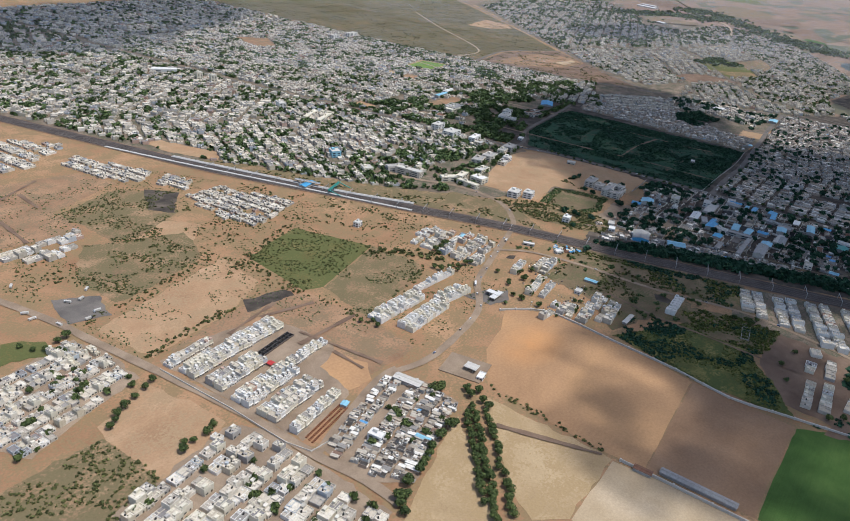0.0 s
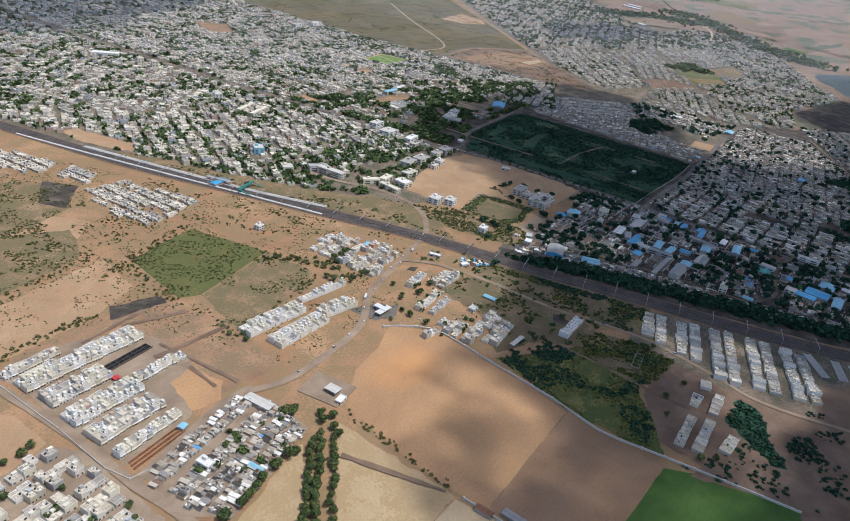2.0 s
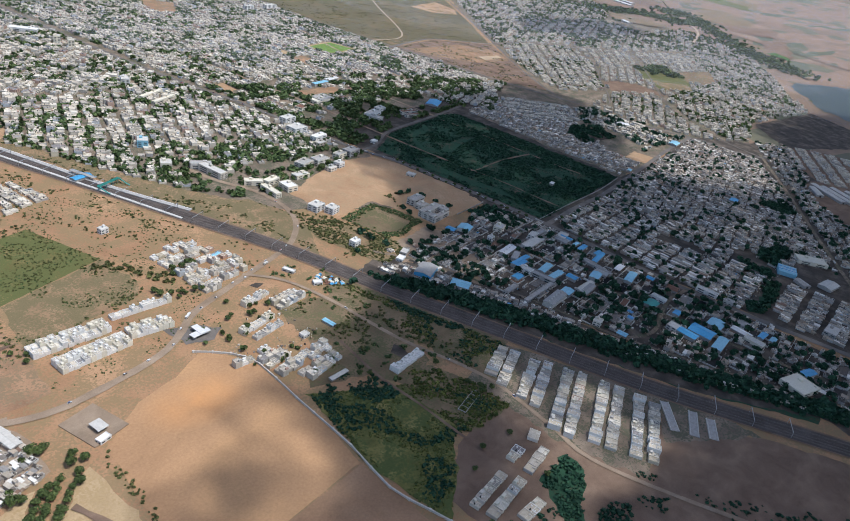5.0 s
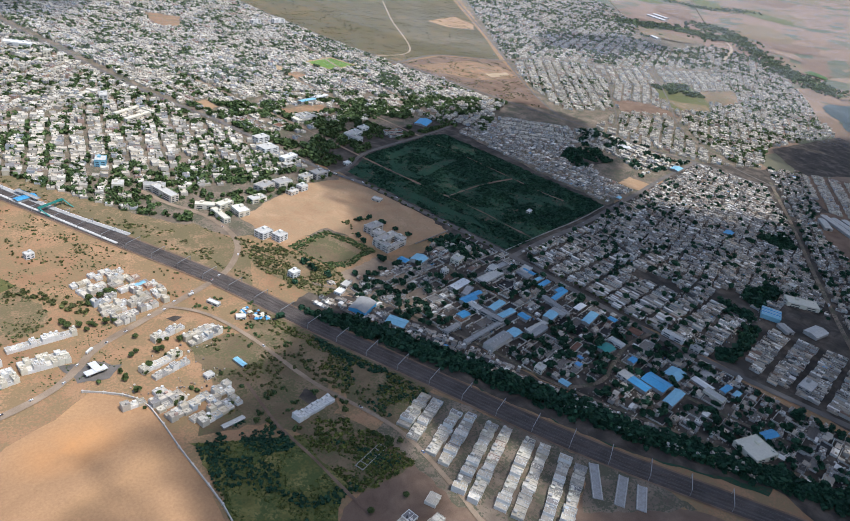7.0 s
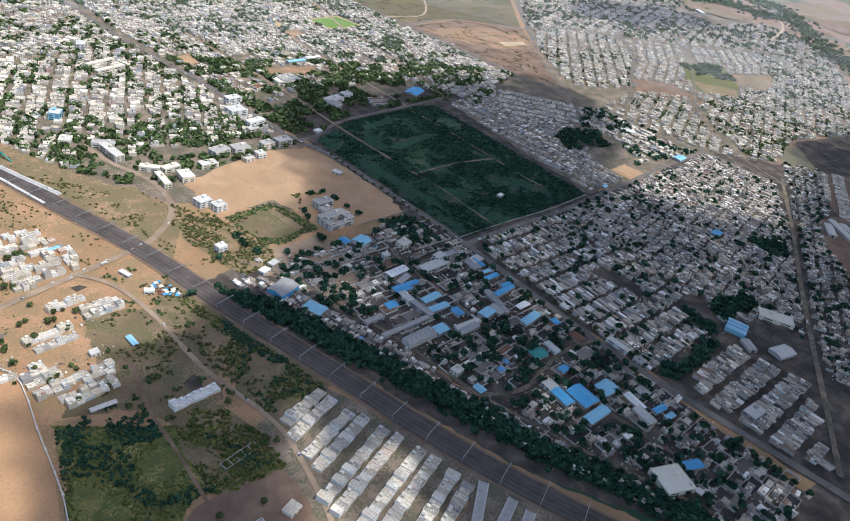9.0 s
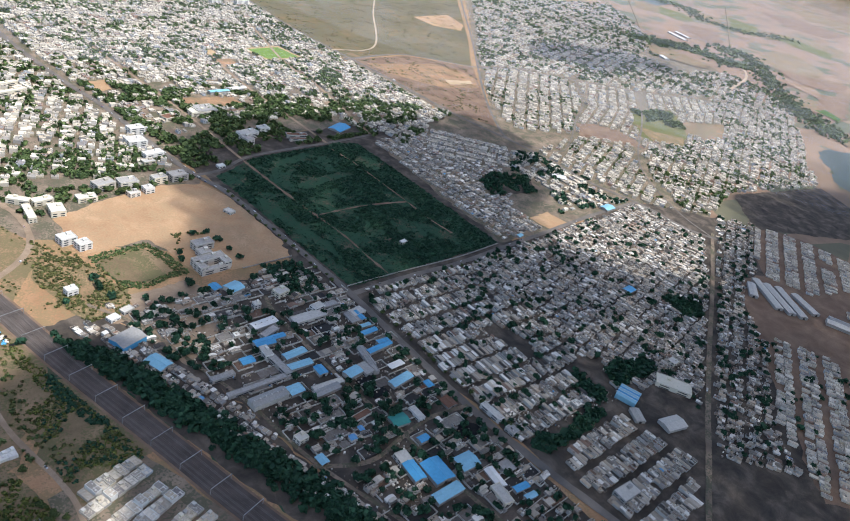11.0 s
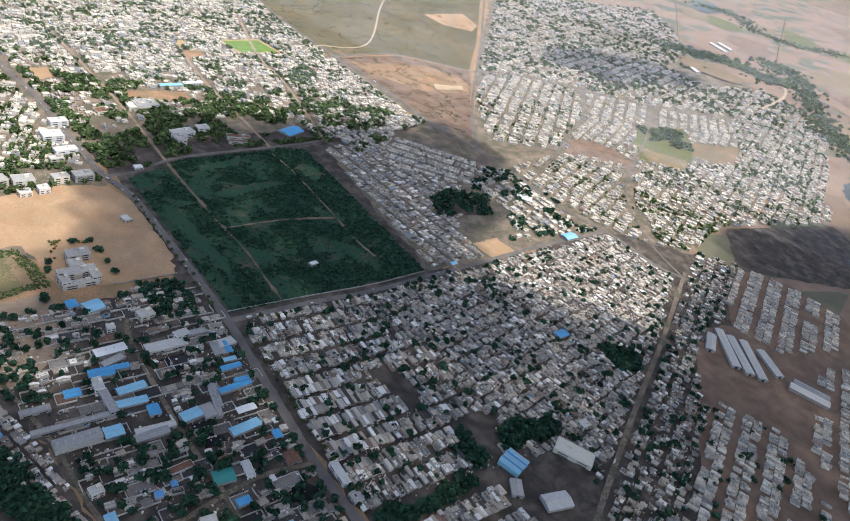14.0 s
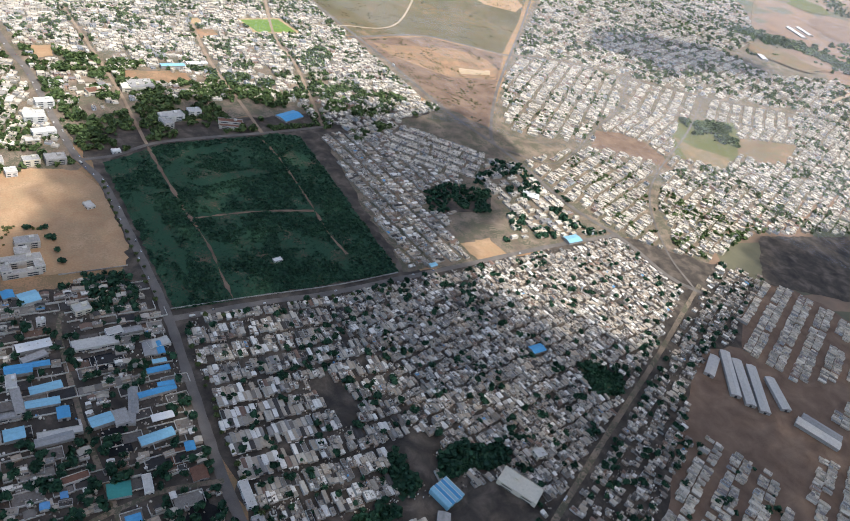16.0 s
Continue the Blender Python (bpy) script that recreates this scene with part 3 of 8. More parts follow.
# ---- fields and open ground ----
TOWN_N = [(-612, 655), (-532, 515), (-466, 359), (-382, 280), (-308, 231), (-63, 99), (-65, 487), (704, 591), (666, 947), (658, 1587), (623, 2454), (-889, 2353), (-847, 1512), (-712, 1001)]
TOWN_E = [(364, 25), (515, 32), (882, 53), (903, -102), (1286, 79), (1794, 127), (2458, 349), (2911, 1009), (2740, 2122), (2058, 1923), (1165, 910), (825, 489), (746, 571), (389, 447)]
TOWN_S = [(-17, -6), (354, 16), (871, 55), (1083, -110), (1105, -317), (939, -624), (670, -765), (318, -764), (28, -565)]
TOWN_W = [(-337, 104), (-297, 54), (-33, 89), (-11, -12), (7, -565), (-124, -565), (-216, -307), (-254, -127), (-291, -27)]
patch("ground_farmland", [(900, -60), (1300, 110), (1800, 150), (2450, 380), (2900, 1000), (2750, 2100), (2000, 1900), (2600, 3000), (12000, 14000), (23000, 12000), (23000, -6000), (9000, -5000), (1500, -900), (1080, -340), (1060, -130)], M_FARM, "far strip farmland in muted browns", "farmland", 0.005, 10, 60)
patch("ground_farmland_far", [(3300, 900), (3100, 1500), (3700, 2300), (3300, 3200), (12000, 14000), (23000, 12000), (23000, -6000), (9000, -5000), (3400, -1500), (3000, -200)], M_FARM, "hazy brown farmland towards the horizon", "farmland", 0.01, 20, 120, lift=2.5)
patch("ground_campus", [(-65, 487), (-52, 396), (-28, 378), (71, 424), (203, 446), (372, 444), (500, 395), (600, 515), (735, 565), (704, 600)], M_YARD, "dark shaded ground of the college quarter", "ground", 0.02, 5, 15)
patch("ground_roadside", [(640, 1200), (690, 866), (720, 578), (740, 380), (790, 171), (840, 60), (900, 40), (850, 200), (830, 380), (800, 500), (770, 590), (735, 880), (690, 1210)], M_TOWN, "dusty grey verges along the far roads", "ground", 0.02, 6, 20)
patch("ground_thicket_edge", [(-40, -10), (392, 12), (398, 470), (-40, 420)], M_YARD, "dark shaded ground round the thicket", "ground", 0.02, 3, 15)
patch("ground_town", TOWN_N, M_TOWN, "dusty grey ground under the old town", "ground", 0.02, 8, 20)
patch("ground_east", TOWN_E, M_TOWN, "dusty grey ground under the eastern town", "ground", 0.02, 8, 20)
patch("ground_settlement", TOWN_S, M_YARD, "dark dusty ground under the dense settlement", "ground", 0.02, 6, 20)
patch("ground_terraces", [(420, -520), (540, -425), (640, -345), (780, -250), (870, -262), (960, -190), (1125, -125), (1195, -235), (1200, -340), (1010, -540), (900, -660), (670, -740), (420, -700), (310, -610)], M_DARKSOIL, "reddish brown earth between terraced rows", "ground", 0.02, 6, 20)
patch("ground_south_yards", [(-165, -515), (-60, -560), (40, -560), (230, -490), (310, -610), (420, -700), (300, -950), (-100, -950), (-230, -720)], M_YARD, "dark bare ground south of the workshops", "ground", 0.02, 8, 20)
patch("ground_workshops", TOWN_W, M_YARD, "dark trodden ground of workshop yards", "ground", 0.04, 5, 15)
F_ORANGE = [(-664, 37), (-707, 16), (-754, 5), (-806, -30), (-809, -56), (-816, -97), (-819, -160), (-814, -203), (-723, -195), (-647, -189), (-637, -143), (-631, -85), (-626, -20), (-644, 13)]
F_BROWN = [(-813, -204), (-723, -196), (-647, -191), (-646, -228), (-650, -294), (-701, -295), (-757, -294), (-806, -296), (-809, -246)]
F_CROP = [(-806, -298), (-757, -296), (-650, -296), (-625, -337), (-605, -410), (-638, -480), (-756, -481)]
F_PALE = [(-825, -177), (-813, -246), (-812, -295), (-868, -344), (-958, -276), (-913, -180)]
F_DRY = [(-827, -44), (-821, -161), (-825, -175), (-913, -178), (-937, -156), (-908, -117), (-872, -81), (-841, -51)]
F_DRYW = [(-871, -39), (-915, -92), (-958, -137), (-1001, -109), (-1007, -82), (-970, -69), (-921, -54), (-885, -39)]
F_SANDW = [(-1040, 206), (-1022, 111), (-1053, 100), (-1086, 89), (-1103, 89), (-1108, 162), (-1103, 183), (-1066, 194)]
F_SCRUBW = [(-1110, 165), (-1101, 100), (-1109, 85), (-1144, 74), (-1216, 104), (-1217, 164)]
F_SQUARE = [(-798, 349), (-746, 367), (-688, 381), (-651, 266), (-784, 228), (-807, 238)]
F_SQUARE2 = [(-784, 226), (-651, 264), (-640, 194), (-664, 163), (-798, 144)]
F_BARE = [(-1024, 324), (-910, 352), (-823, 372), (-831, 289), (-895, 260), (-1013, 241)]
F_SAND2 = [(-876, 497), (-826, 545), (-777, 477), (-822, 438), (-882, 458)]
F_SCRUB2 = [(-911, 627), (-794, 666), (-766, 637), (-776, 532), (-870, 495), (-899, 505), (-898, 566)]
F_SCRUB3 = [(-933, 517), (-885, 496), (-813, 468), (-835, 396), (-914, 369), (-979, 359), (-985, 435)]
F_BURNT = [(-763, 641), (-730, 598), (-785, 532), (-805, 567)]
F_PLOTS = [(-942, 787), (-800, 766), (-779, 690), (-906, 639), (-904, 558), (-1010, 571), (-1021, 682)]
F_PLOTS2 = [(-992, 241), (-879, 258), (-809, 234), (-798, 140), (-807, 62), (-876, 64), (-911, 62), (-990, 75)]
F_PLAY = [(-313, 301), (-233, 335), (-147, 364), (-65, 356), (-39, 303), (-25, 153), (-36, 108), (-127, 102), (-188, 108), (-196, 160), (-212, 212), (-300, 196)]
F_POND = [(-305, 190), (-278, 196), (-219, 204), (-202, 166), (-193, 114), (-224, 109), (-264, 98), (-285, 110)]
F_POND2 = [(-297, 177), (-226, 189), (-209, 124), (-255, 110), (-288, 127)]
F_TANK = [(-358, 227), (-337, 208), (-311, 186), (-297, 145), (-283, 103), (-291, 64), (-309, 58), (-348, 53), (-364, 98), (-378, 165)]
F_STATION = [(-434, 314), (-385, 317), (-363, 260), (-362, 228), (-388, 213), (-418, 223)]
F_VERGES = [(-406, 5), (-376, -19), (-360, -80), (-365, -123), (-402, -105), (-421, -37)]
F_WOOD = [(7, 5), (354, 27), (342, 455), (290, 466), (261, 456), (132, 438), (70, 426), (4, 390), (-26, 375), (-13, 253)]
F_OVAL = [(380, 1052), (509, 1080), (535, 981), (409, 960)]
F_LOT = [(-96, 821), (-50, 832), (-57, 779), (-87, 766)]
F_LOT2 = [(61, 722), (183, 727), (191, 681), (121, 669), (62, 685)]
F_LOT3 = [(262, 966), (308, 974), (305, 924), (258, 910)]
F_LOT4 = [(261, 1026), (292, 1039), (292, 998), (262, 986)]
F_LOT5 = [(213, 1648), (307, 1572), (234, 1457), (164, 1463)]
F_HEATH = [(668, 1205), (664, 1460), (667, 1700), (680, 2450), (1105, 2706), (2542, 2679), (1933, 1851), (1409, 1218), (1150, 930), (943, 1034), (751, 996), (678, 984)]
F_HEATH2 = [(684, 985), (760, 990), (940, 1022), (1150, 922), (990, 716), (822, 490), (758, 585), (722, 860)]
F_PARK = [(1148, 470), (1220, 460), (1274, 403), (1272, 338), (1238, 278), (1168, 344), (1069, 391)]
F_PARK2 = [(1536, 540), (1757, 515), (1618, 352), (1538, 318), (1435, 264), (1315, 336), (1410, 440), (1440, 456)]
F_RED = [(1682, 423), (1901, 374), (1718, 282), (1618, 282), (1570, 338)]
F_DARKF = [(1247, 1), (1696, -64), (1600, -245), (1389, -287), (1092, -135)]
F_BROWNF = [(680, -324), (728, -309), (743, -347), (773, -414), (815, -440), (772, -455), (726, -479), (681, -456), (662, -417), (642, -377), (648, -343)]
F_MEADOW = [(-619, -88), (-520, -144), (-464, -225), (-553, -228), (-580, -254), (-637, -292), (-644, -193)]
F_THICK = [(-526, -128), (-489, -127), (-477, -136), (-462, -195), (-462, -238), (-512, -236), (-533, -232), (-535, -180)]
F_VERGE = [(-418, -19), (-372, -47), (-354, -161), (-437, -204), (-455, -128)]
F_SANDR = [(-630, 838), (-604, 838), (-560, 712), (-590, 684), (-632, 770)]
F_CLEAR = [(130, -158), (162, -152), (181, -200), (176, -225), (150, -236), (138, -195)]
F_CLEAR2 = [(502, 80), (565, 87), (575, 38), (508, 33)]
F_CLEAR3 = [(527, -226), (558, -226), (605, -269), (558, -290), (529, -285)]
F_PIT = [(-45, -288), (-27, -278), (-15, -302), (-34, -312), (-51, -304)]
F_POOL = [(185, -286), (197, -304), (206, -334), (172, -349), (169, -322)]
G_YARD = [(205, -352), (292, -360), (345, -395), (322, -418), (290, -452), (222, -462), (176, -405), (190, -375)]
G_WEEDS = [(117, -352), (159, -349), (166, -364), (127, -371), (88, -374), (58, -371), (29, -373), (19, -356), (38, -344), (61, -353), (85, -355)]
G_WEEDS2 = [(262, -298), (297, -303), (340, -325), (318, -345), (272, -338), (227, -340), (234, -315)]
G_WEEDS3 = [(530, -222), (560, -226), (586, -260), (570, -293), (522, -287), (519, -260)]
G_BARE = [(170, -270), (228, -262), (266, -285), (236, -304), (226, -336), (206, -345), (204, -312), (188, -290)]
F_GREENB = [(493, 176), (619, 162), (661, 230), (577, 265), (514, 243)]
F_LAKE = [(2132, 118), (2249, 116), (2439, 4), (2561, -72), (2330, -329), (1736, -312), (1711, -222), (1811, -109), (1832, -53), (1981, 17), (2004, 51)]
for name, poly, mat, label in (
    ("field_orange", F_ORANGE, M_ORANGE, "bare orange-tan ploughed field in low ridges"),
    ("field_brown", F_BROWN, M_BROWN, "dark reddish brown ploughed field"),
    ("field_crop", F_CROP, M_CROP, "bright green crop field"),
    ("field_pale", F_PALE, M_LEVEL, "pale bare levelled ground"),
    ("field_dry", F_DRY, M_DRY, "dry straw-coloured field beside the tree avenue"),
    ("field_dry_west", F_DRYW, M_DRY, "dry straw-coloured field west of the avenue"),
    ("field_sand_west", F_SANDW, M_SAND, "bare sandy playground between settlements"),
    ("field_scrub_west", F_SCRUBW, M_SCRUB, "scrubby waste ground"),
    ("field_square", F_SQUARE, M_GREEN, "square field of dark green low growth"),
    ("field_square_south", F_SQUARE2, M_SCRUB, "yellowed scrubby half of the green field"),
    ("field_bare", F_BARE, M_SAND, "bare tan field with scattered shrubs"),
    ("field_sand_north", F_SAND2, M_SAND, "round bare cricket ground in scrub"),
    ("field_scrub_north", F_SCRUB2, M_SCRUB, "thorny scrub on brown soil"),
    ("field_scrub_plain", F_SCRUB3, M_SCRUB, "mottled dry scrub on tan soil"),
    ("field_burnt", F_BURNT, M_YARD, "grey burnt scrub ground"),
    ("field_plots", F_PLOTS, M_SOIL, "levelled tan building plots"),
    ("field_estate", F_PLOTS2, M_SOIL, "bare reddish soil of the estate"),
    ("field_estate_lanes", [(-1012, 230), (-945, 234), (-876, 214), (-866, 132), (-920, 58), (-995, 42)], M_LANE, "grey trodden lanes between terraced houses"),
    ("field_rail_verge", [(-420, 70), (-362, 20), (-322, -60), (-285, -150), (-245, -265), (-215, -350), (-150, -500), (-185, -500), (-255, -370), (-290, -275), (-325, -165), (-372, -5), (-405, 90)], M_WOODFLOOR, "dark overgrown verge along the tracks"),
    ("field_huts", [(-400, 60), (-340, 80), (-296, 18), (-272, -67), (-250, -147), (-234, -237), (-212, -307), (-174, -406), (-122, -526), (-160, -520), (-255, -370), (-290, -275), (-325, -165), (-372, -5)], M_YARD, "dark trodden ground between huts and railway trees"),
    # lighter ground laid over the dark yards to imitate the sunlit gap
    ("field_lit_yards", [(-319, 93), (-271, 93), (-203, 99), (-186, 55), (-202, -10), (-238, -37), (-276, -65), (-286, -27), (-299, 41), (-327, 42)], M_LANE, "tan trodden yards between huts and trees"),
    ("field_west_yards", [(-1150, 85), (-1096, 92), (-1024, 104), (-1008, 78), (-1004, -70), (-1060, -64), (-1155, 46)], M_LANE, "dust-grey trodden yards between houses"),
    ("field_north_yards", [(-1131, 306), (-1050, 322), (-1036, 286), (-1042, 220), (-1117, 200), (-1160, 184), (-1190, 240)], M_LANE, "dust-grey lanes between pale houses"),
    ("field_row_yards", [(-993, 18), (-898, 51), (-858, 52), (-850, 14), (-852, -28), (-970, -62), (-990, -38)], M_LANE, "trodden grey ground between packed low houses"),
    ("field_orange_plot", [(-905, 112), (-876, 122), (-868, 80), (-884, 58), (-915, 60)], M_ORANGE, "bare bright orange building plot"),
    ("field_track_scrub", [(-545, 60), (-470, 40), (-425, 100), (-405, 20), (-365, -130), (-440, -195), (-455, -80), (-470, -130), (-528, -138), (-548, -104), (-612, -80), (-560, -32)], M_OLIVE, "brown scrubby ground beside the tracks"),
    ("field_south_waste", [(-640, -322), (-470, -300), (-440, -395), (-345, -368), (-270, -462), (-160, -720), (-500, -800), (-760, -500), (-608, -410)], M_DARKSOIL, "dark brown waste ground south of the quarters"),
    ("field_brown_waste", [(-534, -233), (-464, -230), (-456, -304), (-407, -415), (-491, -445), (-588, -358), (-621, -327), (-614, -260), (-554, -239)], M_DARKSOIL, "dark brown waste ground round the quarters"),
    ("field_south_thicket", [(-476, -317), (-477, -332), (-501, -354), (-528, -361), (-556, -387), (-566, -377), (-546, -345), (-529, -319), (-511, -319)], M_WOODFLOOR, "dark ground under thorn bushes"),
    ("field_empty_yard", [(-300, -337), (-288, -347), (-273, -418), (-270, -458), (-374, -385), (-340, -363)], M_TOWN, "bare grey-brown yard beyond the quarters"),
    ("field_quarters", [(-462, -178), (-372, -160), (-340, -240), (-305, -345), (-345, -365), (-440, -395), (-468, -300)], M_TOWN, "grey trodden ground between rows of quarters"),
    ("field_scrap_yard", [(-1028, 414), (-984, 389), (-996, 342), (-1039, 353)], M_ASPHALT, "grey cinder yard with parked trucks"),
    ("field_cinders", [(-874, 267), (-825, 257), (-822, 236), (-856, 241), (-888, 246)], M_YARD, "burnt black waste beside the plots"),
    ("field_green_corner", [(-1102, 364), (-1078, 348), (-1062, 310), (-1073, 295), (-1092, 320), (-1121, 324)], M_GREEN, "green weedy corner beside the lane"),
    ("field_crossing", [(-672, 92), (-640, 80), (-620, 60), (-640, 46), (-668, 56)], M_ASPHALT, "oil-stained dark paving at the junction"),
    ("field_play", F_PLAY, M_SAND, "bare sandy school playing field"),
    ("field_tank_scrub", F_TANK, M_SCRUB, "green scrub between basin and tracks"),
    ("field_station_scrub", F_STATION, M_SCRUB, "scrubby ground beside the level crossing"),
    ("field_verge_south", F_VERGES, M_WOODFLOOR, "dark overgrown verge south of the tracks"),
    ("field_basin", F_POND, M_SCRUB, "grassy bank round a dry basin"),
    ("field_basin_floor", F_POND2, M_OLIVE, "dry grey-green basin floor"),
    ("field_thicket", F_WOOD, M_WOODFLOOR, "dark scrub woodland floor with bare tracks"),
    ("field_oval", F_OVAL, M_DRY, "worn pale border of a sports ground"),
    ("field_lot", F_LOT, M_SAND, "bare sandy yard beside a town street"),
    ("field_lot_school", F_LOT2, M_SOIL, "bare reddish school yard"),
    ("field_lot_court", F_LOT3, M_SOIL, "bare red-brown play court"),
    ("field_lot_small", F_LOT4, M_DRY, "small worn yard beside trees"),
    ("field_lot_north", F_LOT5, M_SOIL, "bare tan ground in the old town"),
    ("field_heath", F_HEATH, M_HEATH, "open brown heath with low scrub"),
    ("field_heath_south", F_HEATH2, M_DARKSOIL, "brown scrub between two roads"),
    ("field_park", F_PARK, M_DARKSOIL, "bare red-brown plot among houses"),
    ("field_park_east", F_PARK2, M_GREEN, "green and brown open plot"),
    ("field_red", F_RED, M_FALLOW, "bare reddish plot"),
    # brown soil deepened in colour to imitate darkening towards the view's edge
    ("field_dark", F_DARKF, M_YARD, "dark ploughed field"),
    ("field_plough", F_BROWNF, M_DARKSOIL, "bare red-brown field beside long sheds"),
    ("field_meadow", F_MEADOW, M_MEADOW, "rank green meadow beside the field wall"),
    ("field_bushes", F_THICK, M_OLIVE, "brown ground under a thorn thicket"),
    ("field_hollow_ash", [(-494, -90), (-484, -83), (-477, -92), (-482, -106), (-492, -105)], M_YARD, "dark ashy hollow beside white cottages"),
    ("field_hollow_damp", [(-542, 115), (-529, 115), (-523, 106), (-534, 100)], M_YARD, "dark damp hollow on bare earth"),
    ("field_verge", F_VERGE, M_OLIVE, "scrubby railway verge"),
    ("field_rail_green", [(-640, 700), (-572, 585), (-520, 430), (-470, 293), (-412, 120), (-345, 225), (-389, 300), (-451, 395), (-512, 516), (-590, 690)], M_SCRUB, "scrubby tan strip between tracks and town"),
    ("field_sand_rail", F_SANDR, M_SAND, "bare sandy ground beside the railway"),
    ("field_clearing", F_CLEAR, M_YARD, "bare trodden square inside the settlement"),
    ("field_clearing_north", F_CLEAR2, M_SAND, "bare sandy yard among houses"),
    ("field_clearing_east", F_CLEAR3, M_YARD, "dark bare ground between huts"),
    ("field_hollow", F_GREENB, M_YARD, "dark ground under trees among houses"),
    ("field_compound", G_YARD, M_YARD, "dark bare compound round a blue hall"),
    ("field_weeds", G_WEEDS, M_WOODFLOOR, "dark weedy drain between rows of huts"),
    ("field_weeds_east", G_WEEDS2, M_WOODFLOOR, "dark weedy hollow beside a bare yard"),
    ("field_weeds_far", G_WEEDS3, M_WOODFLOOR, "dark weedy pond hollow beside the dirt road"),
    ("field_trodden", G_BARE, M_YARD, "bare trodden ground beside weedy pools"),
    ("field_heath_bare", [(1345, 1475), (1591, 1541), (1560, 1407), (1469, 1322), (1363, 1372)], M_SAND, "bare pale patch on the heath"),
    ("field_heath_tan", [(729, 954), (795, 945), (989, 952), (1065, 883), (1065, 827), (1009, 750), (861, 757), (750, 867)], M_SOIL, "bare tan earth between two roads"),
    ("field_heath_quarry", [(927, 814), (1029, 805), (1006, 778), (912, 778)], M_LEVEL, "pale dug earth beside the road"),
    ("field_park_brown", [(1410, 440), (1434, 376), (1518, 319), (1435, 264), (1340, 312)], M_SCRUB, "bare tan end of an open plot"),
):
    patch(name, poly, mat, label, z=0.075, rag=0.6 if name in ("field_orange", "field_brown", "field_crop", "field_pale", "field_square") else 3.0)
patch("ground_pit", F_PIT, M_TAR, "black oily waste pit", "pit", 0.2, 2, 5)
patch("ground_pool", F_POOL, M_WOODFLOOR, "weedy dark pool bed", "pool", 0.12, 2, 5)
patch("field_turf", [(393, 1045), (500, 1068), (523, 990), (416, 972)], M_TURF, "watered green cricket turf", z=0.12, rag=1)
M_LAKE, _t, _b = nodes_of("lake_water")
_b.inputs["Base Color"].default_value = (0.055, 0.068, 0.062, 1)
_b.inputs["Roughness"].default_value = 0.5
_b.inputs["Specular IOR Level"].default_value = 0.15
patch("water_lake", F_LAKE, M_LAKE, "still grey lake at the edge of town", "lake", 0.1, 12, 25)
FARM_BELTS = [[(3601, 1239), (3613, 1147), (3327, 900), (2945, 634), (2687, 428), (2577, 292), (2477, 169)], [(2803, 1394), (2912, 1319), (3091, 1247), (3143, 1080), (3235, 939)], [(4514, 2444), (4855, 2308), (4475, 1907), (4573, 1677), (5222, 1565)]]
for name, poly, mat, label in (
    ("field_farm_tan", [(2980, 598), (3083, 496), (2813, 380), (2770, 437), (2819, 513)], M_FALLOW, "tan bare field beside a stream"),
    ("field_farm_brown", [(3309, 571), (3507, 487), (2867, 289), (2798, 388)], M_DARKSOIL, "red-brown ploughed field"),
    ("field_farm_rust", [(3584, 1086), (4218, 1245), (4462, 1191), (4129, 862), (3776, 775), (3561, 924)], M_FALLOW, "rust-tan fallow field beside a stream"),
    ("field_farm_dull", [(3600, 924), (3766, 754), (3978, 665), (3595, 558), (3423, 680), (3442, 819)], M_DARKSOIL, "dull brown field strip"),
    ("field_farm_orange", [(4807, 2174), (4936, 1994), (4320, 1693), (4449, 1953)], M_FALLOW, "orange-tan field near the canal"),
    ("field_farm_pale", [(4125, 2286), (4318, 2184), (3972, 1974), (3809, 2056)], M_FALLOW, "pale sandy field at the town edge"),
    ("field_farm_red", [(3957, 1768), (4183, 1629), (3682, 1317), (3614, 1418), (3674, 1619)], M_DARKSOIL, "dark reddish field"),
    ("field_farm_green", [(4318, 2184), (4425, 2025), (4232, 1839), (3996, 1860), (3972, 1974)], M_GREEN, "dull green crop field"),
    ("field_farm_sward", [(5241, 2099), (5195, 1819), (4621, 1564), (4578, 1738)], M_GREEN, "dull green field beside the canal"),
    ("field_farm_strip", [(5081, 1740), (5663, 1607), (5702, 1287), (5182, 1142), (5045, 1396), (4741, 1577)], M_FALLOW, "long tan field strip"),
    ("field_farm_sage", [(4995, 1604), (5373, 1631), (5248, 1232), (4928, 1132), (4865, 1342)], M_GREEN, "long green field strip"),
    ("field_farm_mound", [(2743, 1262), (2848, 1188), (2870, 963), (2742, 923), (2633, 1020), (2585, 1131)], M_FALLOW, "dry tan field below the green belt"),
    ("field_farm_lawn", [(2849, 408), (2946, 413), (2891, 311), (2800, 297)], M_CROP, "small green plot"),
    ("field_farm_clay", [(2529, 188), (2616, 149), (2483, 91), (2398, 117)], M_FALLOW, "bare clay beside the lake"),
    ("field_farm_far", [(9992, 4002), (17177, 4858), (7980, 1832), (7580, 2401)], M_FALLOW, "far pinkish fallow land"),
    ("field_farm_far_brown", [(6698, 2515), (7238, 2259), (7233, 1840), (6340, 1673), (6066, 1934)], M_DARKSOIL, "far dark brown land"),
):
    patch(name, poly, mat, label, rag=14, step=40, lift=4.0)
